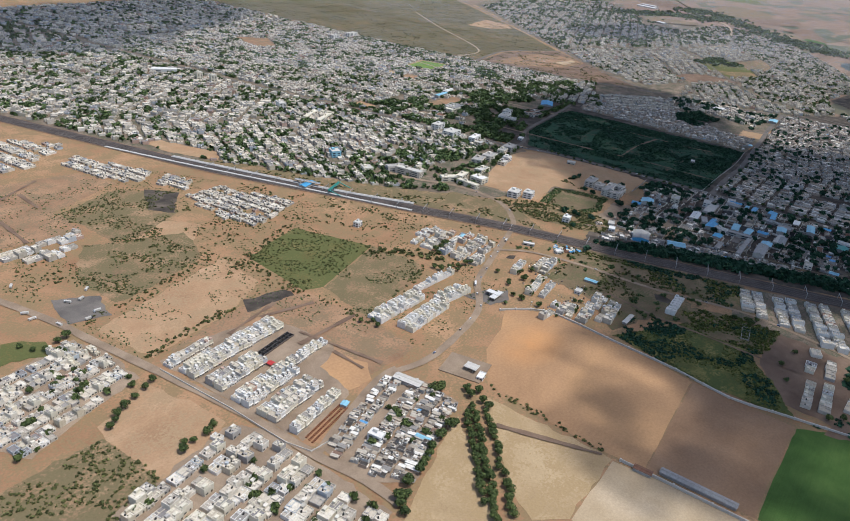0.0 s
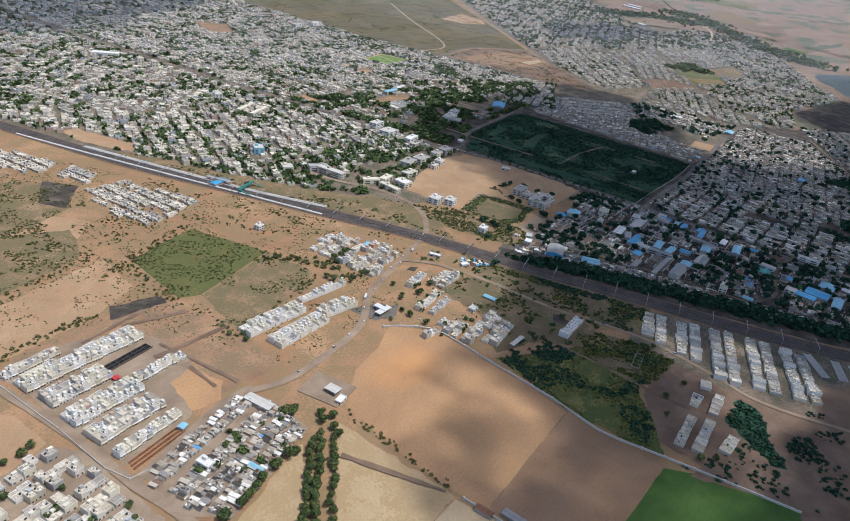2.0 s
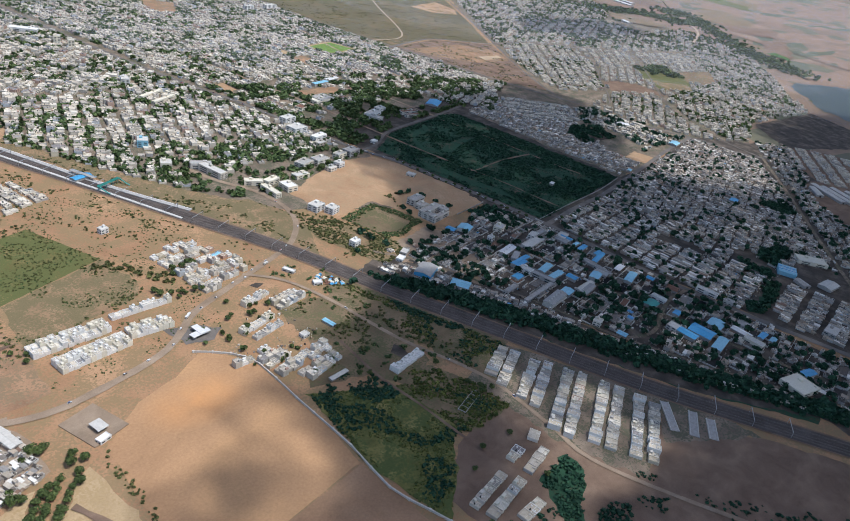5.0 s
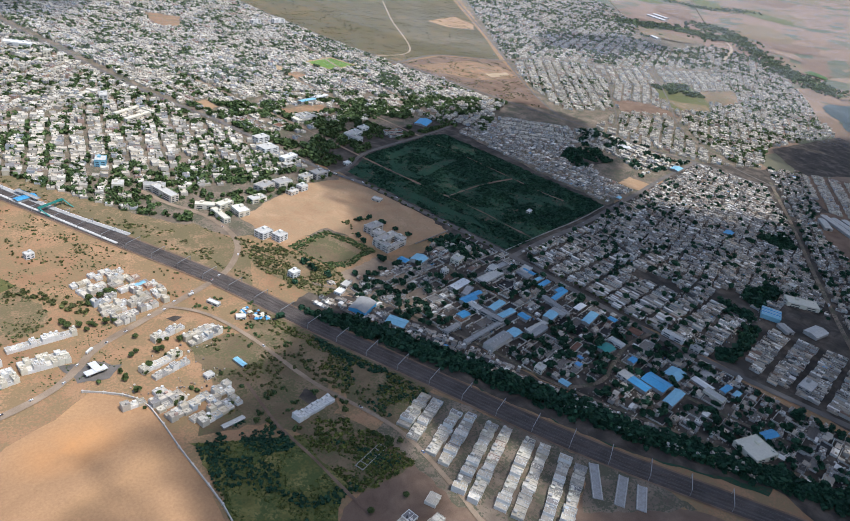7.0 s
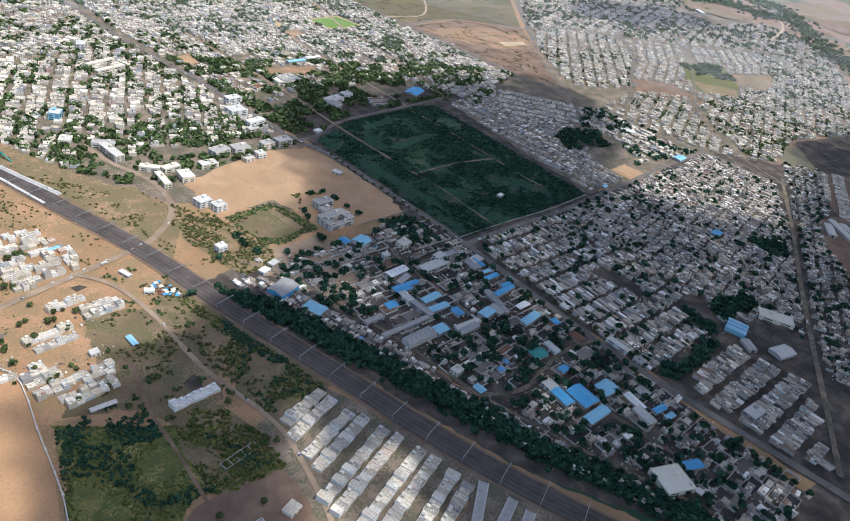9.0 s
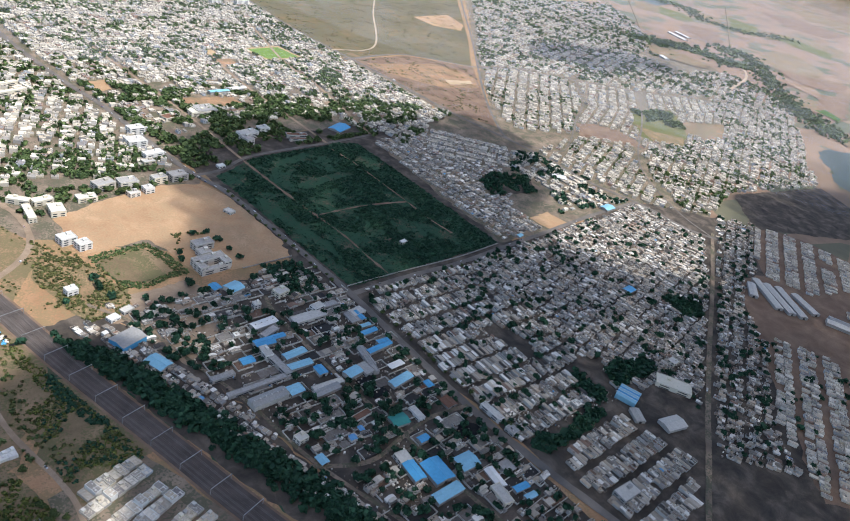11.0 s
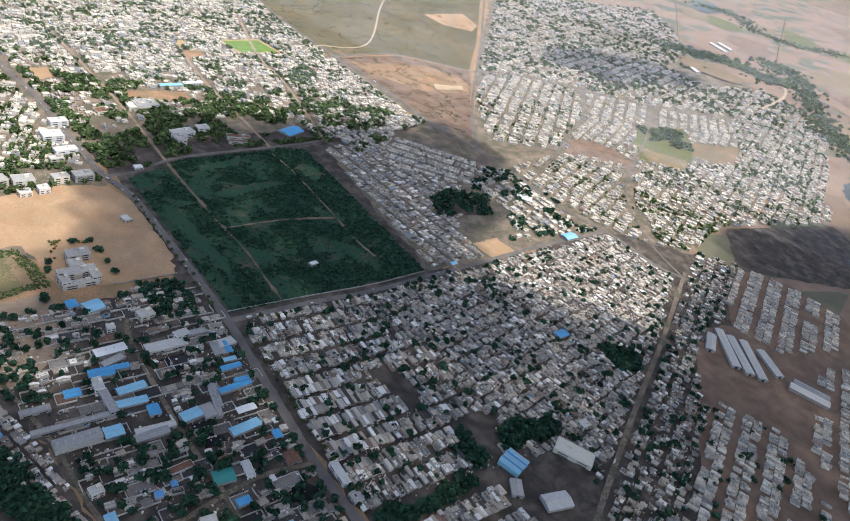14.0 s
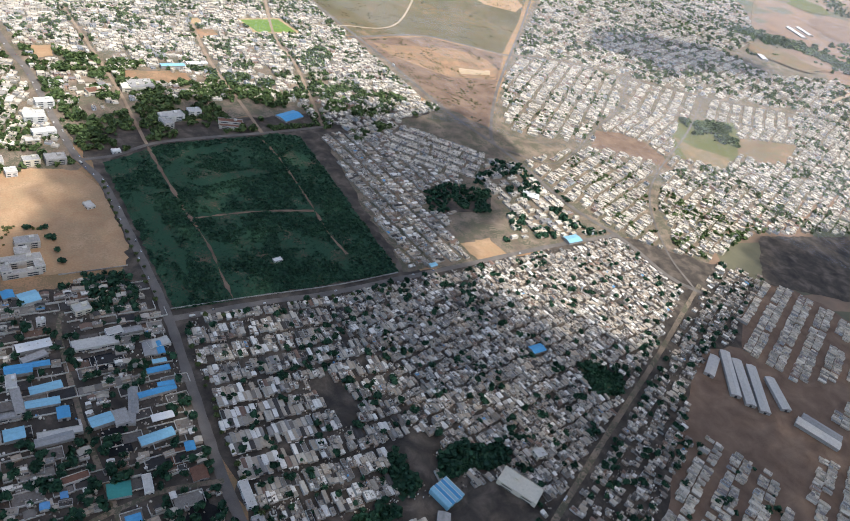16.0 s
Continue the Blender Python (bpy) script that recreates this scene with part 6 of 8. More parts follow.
ROW = flat_kinds("row_house", "terraced houses of the estates", [
    (6, 11, 2, "white two-storey row house with flat parapet roof", M_WHITE, M_ROOF, True),
    (6, 11, 2, "pale plastered two-storey row house, flat roof", M_WALL, M_ROOF, True),
    (6, 11, 1, "white single-storey row house with flat roof", M_WHITE, M_ROOF, True),
    (6, 11, 2, "cream two-storey row house with roof stair head", M_CREAM, M_ROOF, True)])
ROWF = flat_kinds("row_house", "terraced houses of the second estate", [
    (6, 11, 2, "white two-storey row house beside the road", M_WHITE, M_ROOF, True),
    (6, 11, 1, "white single-storey row house beside the road", M_WHITE, M_ROOF, False),
    (6, 11, 2, "cream two-storey row house beside the road", M_CREAM, M_ROOF, True)], False)
TOWNH = flat_kinds("house", "houses of the near settlement", [
    (7, 10, 1, "grey-white single-storey house with flat roof", M_WALL, M_ROOF, True),
    (9, 10, 1, "single-storey plastered house with flat concrete roof", M_WALL, M_ROOF, False),
    (7, 10, 2, "pale two-storey house with black roof tank", M_WALL, M_ROOF, True),
    (8, 9, 1, "low cream house with flat roof and stair head", M_CREAM, M_ROOF, True),
    (7, 10, 1, "low white house with wide flat roof", M_WHITE, M_ROOF, False),
    (7, 9, 2, "narrow two-storey house with beige roof", M_CREAM, M_ROOF, True)])
QUARTER = flat_kinds("quarter", "rows of plain quarters beside the railway", [
    (7, 15, 1, "plain pale single-storey quarter with flat roof", M_CREAM, M_ROOF, True),
    (7, 15, 1, "plain white quarter with flat parapet roof", M_WHITE, M_ROOF, False),
    (7, 15, 1, "weathered grey quarter with roof stair head", M_PALE, M_ROOF, True),
    (7, 15, 1, "cream quarter with an added upper room", M_WALL, M_ROOF, True),
    (7, 15, 2, "raised white quarter with an upper storey", M_WHITE, M_ROOF, False),
    (7, 15, 1, "beige plastered quarter with low parapet", M_WALL, M_ROOF, False)], False)
FARH = flat_kinds("house", "houses near the station", [
    (8, 11, 1, "white single-storey house near the railway", M_WHITE, M_ROOF, True),
    (8, 11, 2, "pale two-storey house near the railway", M_WALL, M_ROOF, True),
    (9, 11, 1, "grey flat-roofed house near the railway", M_WALL, M_ROOF, False)], False)
LOWH = Kinds([
    lambda: low_house("low_house", 5, 14, 3.2, False, "low narrow house with patched flat concrete roof", "low houses of the settlement"),
    lambda: low_house("low_house", 5, 14, 3.0, True, "low narrow house under a grey sheet roof", "low houses of the settlement"),
    lambda: low_house("low_house", 5, 14, 3.8, False, "taller narrow plastered house with flat roof", "low houses of the settlement"),
    lambda: low_house("low_house", 5, 14, 2.7, True, "small hut under a weathered sheet roof", "low houses of the settlement")],
    [(5, 14)] * 4)


def terrace(kinds, p0, p1, depth, front, double=0.0, skip=0.0, pick=None):
    """Houses side by side from p0 to p1; double sets a second row back to back at that alley width."""
    p0, p1 = np.array(p0, float), np.array(p1, float)
    n = max(1, round(float(np.hypot(*(p1 - p0))) / front))
    yaw = math.atan2(*(p1 - p0)[::-1])
    nor = np.array([-math.sin(yaw), math.cos(yaw)])
    for side in ((-1, 1) if double is not None and double > 0 else (0,)):
        for i in range(n):
            if rng.random() < skip:
                continue
            q = p0 + (p1 - p0) * (i + 0.5) / n + nor * side * (depth + double) / 2
            d = depth * rng.uniform(0.76, 1.0)
            kinds.place(q[0], q[1], np.hypot(*(p1 - p0)) / n * 0.985, d, yaw + (math.pi if side > 0 else 0), pick)


# the new estate north of the lane
terrace(ROW, (-1012, 216), (-956, 222), 11, 6)
terrace(ROW, (-1007, 192), (-883, 203), 12, 6, 0.4)
terrace(ROW, (-1001, 158), (-940, 163), 12, 6, 0.4)
terrace(ROW, (-1000, 120), (-930, 128), 12, 6, 0.4)
terrace(ROW, (-928, 133), (-870, 140), 11, 6)
terrace(ROW, (-997, 87), (-929, 95), 12, 6, 0.4)
terrace(ROW, (-994, 55), (-926, 67), 11, 6)
# the second estate beside the main road
terrace(ROWF, (-798, 132), (-716, 131), 11, 6, 0.5)
terrace(ROWF, (-706, 143), (-634, 139), 10, 6)
terrace(ROWF, (-788, 94), (-712, 98), 11, 6, 0.5)
terrace(ROWF, (-706, 106), (-658, 101), 10, 6, 0.5)
# quarters south of the tracks, in pairs of rows with a narrow alley
for p0, p1 in (((-436, -192), (-377, -171)), ((-441, -211), (-373, -186)), ((-441, -238), (-369, -212)), ((-441, -256), (-358, -225)),
               ((-457, -290), (-351, -249)), ((-455, -307), (-343, -264)), ((-440, -330), (-335, -290)), ((-435, -347), (-329, -306)),
               ((-424, -371), (-327, -331)), ((-417, -388), (-322, -348))):
    terrace(QUARTER, p0, p1, 14, 8)
# detached pairs of houses among the bushes
for p0, p1, n in (((-610, -295), (-552, -290), 15), ((-605, -312), (-545, -307), 15), ((-532, -284), (-510, -282), 14), ((-532, -305), (-491, -300), 14), ((-585, -333), (-553, -334), 14), ((-490, -284), (-476, -279), 13)):
    terrace(TOWNH, p0, p1, 12, 11, pick=None)
COTTAGE = flat_kinds("row_house", "white cottages beside the dirt track", [
    (7, 12, 1, "whitewashed row cottage with bright flat roof", M_WHITE, M_WHITE, True),
    (7, 12, 1, "whitewashed row cottage with low parapet", M_WHITE, M_WHITE, False),
    (7, 12, 2, "whitewashed row cottage with an upper room", M_WHITE, M_WHITE, False)], False)
terrace(COTTAGE, (-521, -118), (-469, -113), 12, 7)
for x, y, w, d, yaw in plots([(-622, -4), (-600, -2), (-590, -28), (-544, -24), (-550, -62), (-597, -72), (-626, -42)], 6, 9, 3.5, (6, 9), 40, 0.9, -2.0, 0.8, bare=(), wild=0.04):
    FARH.place(x, y, w, d, yaw)
terrace(FARH, (-544, 58), (-500, 63), 10, 7, 0.5)
# blocks opposite the level crossing
terrace(ROWF, (-574, 80), (-532, 88), 10, 7)
terrace(ROWF, (-610, 36), (-560, 44), 10, 7)
terrace(QUARTER, (-604, 20), (-560, 27), 9, 7)
terrace(FARH, (-652, -6), (-628, -8), 9, 8)

Z_A = [(-1131, 300), (-1055, 318), (-1041, 286), (-1046, 224), (-1117, 204), (-1158, 188), (-1185, 240)]
Z_B = [(-1150, 80), (-1096, 89), (-1024, 100), (-1012, 78), (-1018, 57), (-1008, 11), (-1017, -22), (-1008, -74), (-1060, -60), (-1150, 50)]
Z_C = [(-993, 16), (-898, 49), (-862, 50), (-855, 16), (-857, -26), (-970, -58), (-985, -34), (-990, -20)]
Z_D = [(-606, 233), (-543, 254), (-512, 204), (-516, 150), (-592, 126), (-598, 163)]
Z_E = [(-800, 814), (-764, 838), (-713, 695), (-760, 668), (-784, 727)]
Z_F = [(-737, 574), (-665, 575), (-626, 452), (-727, 417), (-743, 469)]
Z_G = [(-1017, 551), (-912, 554), (-915, 535), (-973, 501), (-1027, 530)]
Z_H = [(-735, 648), (-697, 674), (-689, 627), (-720, 597)]
for zone, kinds, args in ((Z_B, TOWNH, (9, 11, 4.5, (6, 11.5), 40, 0.93, 1, 1.2)),
                          (Z_D, FARH, (6, 10, 5, (6, 9), 30, 0.85, 1)), (Z_G, FARH, (3, 12, 8, (8, 11), 60, 0.9, 1))):
    for x, y, w, d, yaw in plots(zone, *args, bare=()):
        kinds.place(x, y, w, d, yaw)
_p = plots(Z_A, 8, 10, 4.5, (5, 8), 60, 0.96, 0.5, 0.6, bare=(), wild=0.03)
_k = rng.random(len(_p)) < 0.45
for x, y, w, d, yaw in _p[_k]:
    TOWNH.place(x, y, w, d, yaw)
town_mass("near_houses", _p[~_k], False, "low beige and white flat-roofed houses in rows", storeys=(1, 1))
_p = plots(Z_C, 14, 8.5, 1.4, (3.0, 5.0), 40, 0.97, -1.5, 0.8, bare=(), wild=0.06)
_k = rng.random(len(_p)) < 75 / len(_p)
for x, y, w, d, yaw in _p[_k]:
    LOWH.place(x, y, w, d, yaw)
town_mass("row_huts", _p[~_k], True, "tightly packed low houses with weathered roofs")
for x, y, w, d, yaw in SLUM_NEAR:
    LOWH.place(x, y, w, d, yaw)
_p = np.vstack([plots(Z_E, 100, 10, 4, (5.5, 8), 60, 0.95, 1, bare=()), plots(Z_F, 97, 10, 4, (6, 9), 50, 0.88, 1, 0.8, bare=()), plots(Z_H, 100, 10, 4, (6, 8), 60, 0.95, 1, bare=())])
town_mass("station_houses", _p, False, "pale flat-roofed houses near the station", storeys=(1, 1))
T_Z10 = plots([(-840, 1013), (-749, 905), (-853, 822), (-930, 850)], 97, 12, 7, (8, 11), 60, 0.85, 1)
town_mass("west_houses", T_Z10, False, "distant pale houses beyond the plots", storeys=(1, 1))
# huts squeezed between the back road and the railway trees
_p = plots([(-345, 60), (-305, 5), (-272, -85), (-252, -160), (-237, -240), (-215, -310), (-180, -400), (-150, -480), (-172, -490), (-228, -360), (-265, -250), (-300, -120), (-330, -20), (-372, 50)], -70, 7, 3, (3.5, 6.5), 26, 0.85, -2.0, bare=())
_k = np.arange(len(_p)) % 5 == 0
for x, y, w, d, yaw in _p[_k]:
    LOWH.place(x, y, w, d, yaw)
town_mass("trackside_huts", _p[~_k], True, "small patched huts behind the railway trees")

# ---- workshops and sheds ----


OCC = []


def shed(x, y, w, d, turn, h, roof, label, wall=M_CONCRETE, rise=None, ridge_long=True, vents=0, name="shed"):
    """A gabled sheet-roofed shed: walls, two roof panels, door, ridge vents."""
    OCC.append((x, y, max(w, d) / 2 + 2))
    ob = root(name, label, "shed")
    ob.matrix_basis = at(x, y, 0, radians(turn) + (math.pi / 2 if (w > d) == ridge_long else 0))
    if (w > d) == ridge_long:
        w, d = d, w
    rise = w * 0.1 if rise is None else rise
    h = h - rise
    part("wall", gable_wall_ms(w, d, h, rise), wall, ob)
    over, low = 0.5, h - rise * 0.5 / (w / 2)
    for s in (-1, 1):
        W, D = w / 2 + over, d / 2 + over
        top = [(s * W, -D, low), (s * W, D, low), (0, D, h + rise), (0, -D, h + rise)]
        v = [(a, b, c + 0.18) for a, b, c in top] + top
        f = [(0, 1, 2, 3), (4, 7, 6, 5), (0, 4, 5, 1), (0, 3, 7, 4), (1, 5, 6, 2)]
        part("roof_panel", Mesher().add(v, f if s > 0 else [q[::-1] for q in f]), roof, ob)
    cap = part("ridge_cap", box_ms(0, 0, 0.7, d + 1.0, h + rise + 0.1, h + rise + 0.3), roof, ob)
    part("door", box_ms(0, -d / 2, min(4.0, w * 0.4), 0.25, 0, h * 0.75), M_DARK, ob)
    for k in range(vents):
        part("roof_vent", box_ms(0, (k + 0.5) / vents * d - d / 2, 1.6, 1.2, h + rise + 0.1, h + rise + 1.0), M_PALE, cap)
    for k in (-0.3, 0.0, 0.3):
        part("window", box_ms(w / 2, k * d, 0.2, d * 0.12, h * 0.55, h * 0.8), M_GLASS, ob)
    return ob


def block(x, y, w, d, turn, h, label, wall=M_WALL, roof=M_ROOF, bays=None, name="building", head=True, category="building", windows=True):
    """A flat-roofed block with storeys, window bands bay by bay, parapet and stair head."""
    OCC.append((x, y, max(w, d) / 2 + 2))
    ob = root(name, label, category)
    ob.matrix_basis = at(x, y, 0, radians(turn))
    part("wall", shell_ms(w, d, h, 0.9, 0.35), wall, ob)
    part("roof", box_ms(0, 0, w - 0.7, d - 0.7, h - 1.1, h - 0.88), roof, ob)
    if head:
        part("stair_head", box_ms(w * 0.2, d * 0.15, min(6, w * 0.3), min(5, d * 0.3), h - 0.9, h + 2.2), wall, ob)
    storeys = max(1, int(h / 3.4))
    if windows:
        for s in range(storeys):
            z = 1.0 + 3.4 * s
            n = bays or 2
            for k in range(n):
                part("window", box_ms((k + 0.5) / n * w - w / 2, -d / 2, w / n * 0.55, 0.25, z, z + 1.5), M_GLASS, ob)
            n = bays or 2
            for k in range(n):
                part("window", box_ms(-w / 2, (k + 0.5) / n * d - d / 2, 0.25, d / n * 0.55, z, z + 1.5), M_GLASS, ob)
    return ob


for args in (
    (-159, -30, 36, 13, 7, 8, M_WHITESHEET, "white sheet-roofed workshop with four ridge vents", M_CONCRETE, 1.0, True, 4),
    (-177, -63, 27, 14, 0, 7, M_BLUE, "bright blue sheet-roofed workshop"),
    (-154, -59, 17, 8, 0, 6, M_BLUE, "narrow blue sheet lean-to workshop"),
    (-222, -153, 46, 15, 4, 9, M_GREYSHEET, "grey factory hall with roof vents", M_PALE, 1.6, True, 6),
    (-187, -153, 19, 15, 3, 7, M_LBLUE, "pale blue sheet-roofed workshop"),
    (-212, -84, 17, 12, 2, 5, M_BLUE, "small bright blue roofed store"),
    (-153, -96, 32, 11, 7, 6, M_LBLUE, "long weathered blue roofed workshop"),
    (-158, -117, 33, 10, 0, 6, M_LBLUE, "patched pale blue roofed workshop"),
    (-140, -136, 12, 16, 0, 6, M_BLUE, "small blue roofed workshop by the road"),
    (-106, -157, 23, 14, 10, 8, M_LBLUE, "pale blue roofed warehouse by the road"),
    (-43, -130, 42, 8, 7, 6, M_BLUE, "long narrow bright blue shed"),
    (-32, -122, 18, 6, 0, 7, M_BLUE, "short blue shed beside the road"),
    (-35, -96, 26, 8, 4, 5, M_BLUE, "narrow blue roofed shop row"),
    (-31, -82, 16, 6, 3, 4, M_LBLUE, "small pale blue roofed shop"),
    (-26, -61, 8, 21, 2, 5, M_BLUE, "blue lean-to shed beside the road"),
    (-37, -60, 16, 23, -2, 5, M_GREYSHEET, "grey sheet-roofed store by the road"),
    (-56, -193, 36, 12, 9, 6, M_LBLUE, "long faded blue sheet-roofed shed"),
    (-152, -169, 36, 10, 4, 6, M_GREYSHEET, "long grey sheet-roofed shed"),
    (-70, -136, 10, 38, -8, 5, M_GREYSHEET, "long low grey shed in a yard"),
    (-26, -214, 10, 12, -1, 4, M_BLUE, "small blue roofed kiosk"),
    (-25, -251, 16, 17, 2, 5, M_RUST, "rust-brown roofed store in a yard"),
    (-321, 2, 34, 24, 20, 11, M_GREYSHEET, "tall shed with pale roof and blue walls", M_BLUE),
    (-306, -49, 19, 26, 23, 8, M_LBLUE, "light blue roofed shed beside railway trees"),
    (-113, -329, 26, 32, -2, 8, M_BLUE, "large deep blue factory roof"),
    (-137, -317, 15, 27, -4, 7, M_BLUE, "long blue factory bay with sheet roof"),
    (-123, -358, 39, 13, 2, 7, M_LBLUE, "pale blue factory front range"),
    (-73, -335, 26, 21, -1, 7, M_LBLUE, "square pale blue roofed workshop"),
    (-103, -248, 22, 17, -4, 6, M_TEAL, "teal-green sheet-roofed workshop by the road"),
    (-96, -285, 14, 9, 2, 6, M_BLUE, "small bright blue roofed store"),
    (-41, -393, 21, 8, -5, 5, M_BLUE, "narrow blue roofed stall row"),
    (-40, -407, 16, 7, -3, 5, M_LBLUE, "narrow pale blue roofed stall"),
    (-58, -368, 12, 28, -7, 5, M_WHITESHEET, "long white sheet-roofed shed"),
    (-216, -256, 10, 13, 4, 4, M_LBLUE, "pale blue roofed hut among trees"),
    (-179, 67, 13, 15, 10, 6, M_BLUE, "small bright blue roofed shed"),
    (-157, 56, 22, 20, 16, 9, M_LBLUE, "pale blue barrel-like roofed hall", M_PALE, 2.5),
    (238, -424, 36, 22, -12, 8, M_PALE, "tan roofed hall with blue panels"),
    (202, -389, 14, 24, -32, 7, M_GREYSHEET, "grey roofed shed beside the blue hall"),
    (483, -182, 24, 15, 5, 6, M_BLUE, "bright blue roofed hall among huts"),
    (163, 746, 50, 12, 8, 8, M_LBLUE, "long blue roofed hall in town"),
    (216, 762, 46, 13, 11, 8, M_WHITESHEET, "long white roofed hall in town"),
    (347, 533, 50, 30, 26, 6, M_BLUE, "blue roofed market hall beside trees"),
    (-515, -7, 6, 17, 5, 4, M_LBLUE, "small blue roofed hut in scrub"),
    (-820, -203, 6, 16, 4, 4, M_RUST, "small rust-roofed shed at the field edge"),
    (-807, -248, 7, 66, 2, 4, M_GREYSHEET, "long low grey shed along a field"),
    (-864, 28, 10, 30, 9, 6, M_PALE, "pale long shed with blue end"),
    (-921, -35, 4, 14, 8, 4, M_LBLUE, "narrow pale blue sheet roof hut"),
    (-934, 49, 7, 6, 17, 4, M_LBLUE, "small blue canvas-roofed hut"),
    (-557, 492, 12, 30, 104, 6, M_BLUE, "blue-edged shelter roof on the station platform"),
    (-574, -85, 25, 5, 1, 3, M_PALE, "long low pale shed"),
    (-530, 196, 14, 6, 10, 4, M_LBLUE, "pale blue roofed shed near the crossing"),
    (417, 30, 14, 8, 10, 5, M_LBLUE, "small blue roofed stall"),
    (834, -446, 66, 19, -65, 8, M_PALE, "long cream sheet-roofed godown in a yard"),
    (853, -440, 60, 15, -65, 7, M_GREYSHEET, "grey sheet-roofed godown beside another"),
    (-85, -465, 24, 12, -20, 6, M_BLUE, "blue roofed lean-to beside a cream godown"),
    (740, 55, 34, 20, 5, 7, M_LBLUE, "bright blue roofed depot hall"),
    (745, 205, 34, 22, -40, 7, M_WHITESHEET, "white and blue striped shed roof"),
):
    shed(*args)


def bay_hall(x, y, w, d, turn, h, bays, label):
    """A hall under parallel shed-roof bays that step against each other, with pale gutters."""
    OCC.append((x, y, max(w, d) / 2 + 2))
    ob = root("bay_hall", label, "hall")
    ob.matrix_basis = at(x, y, 0, radians(turn))
    part("wall", box_ms(0, 0, w, d, 0, h - 1.6), M_LBLUE, ob)
    b = w / bays
    for k in range(bays):
        x0 = -w / 2 + k * b
        v = [(x0, -d / 2 - 0.4, h - 1.6), (x0 + b, -d / 2 - 0.4, h - 1.6), (x0 + b, d / 2 + 0.4, h - 1.6), (x0, d / 2 + 0.4, h - 1.6),
             (x0, -d / 2 - 0.4, h - 1.4), (x0 + b - 0.3, -d / 2 - 0.4, h + 0.6), (x0 + b - 0.3, d / 2 + 0.4, h + 0.6), (x0, d / 2 + 0.4, h - 1.4)]
        bay = part("roof_bay", Mesher().add(v, BOXQ), M_BLUE if k % 2 else M_LBLUE, ob)
        part("gutter", box_ms(x0 + b - 0.15, 0, 0.5, d + 1, h + 0.45, h + 0.75), M_WHITE, bay)
    part("door", box_ms(0, -d / 2, 5, 0.3, 0, 4.5), M_DARK, ob)
    return ob


bay_hall(223, -358, 27, 29, 18, 9, 5, "stepped blue sheet-roofed hall beside a weedy pool")
for p0, p1 in (((790, -272), (744, -301)), ((820, -267), (755, -349)), ((826, -288), (765, -371)), ((842, -306), (778, -389)), ((854, -336), (822, -396))):
    c = ((p0[0] + p1[0]) / 2, (p0[1] + p1[1]) / 2)
    shed(*c, math.dist(p0, p1), 16, math.degrees(math.atan2(p1[1] - p0[1], p1[0] - p0[0])), 7, M_PALE, "long pale sheet-roofed mill shed beside ploughed ground", M_CONCRETE)

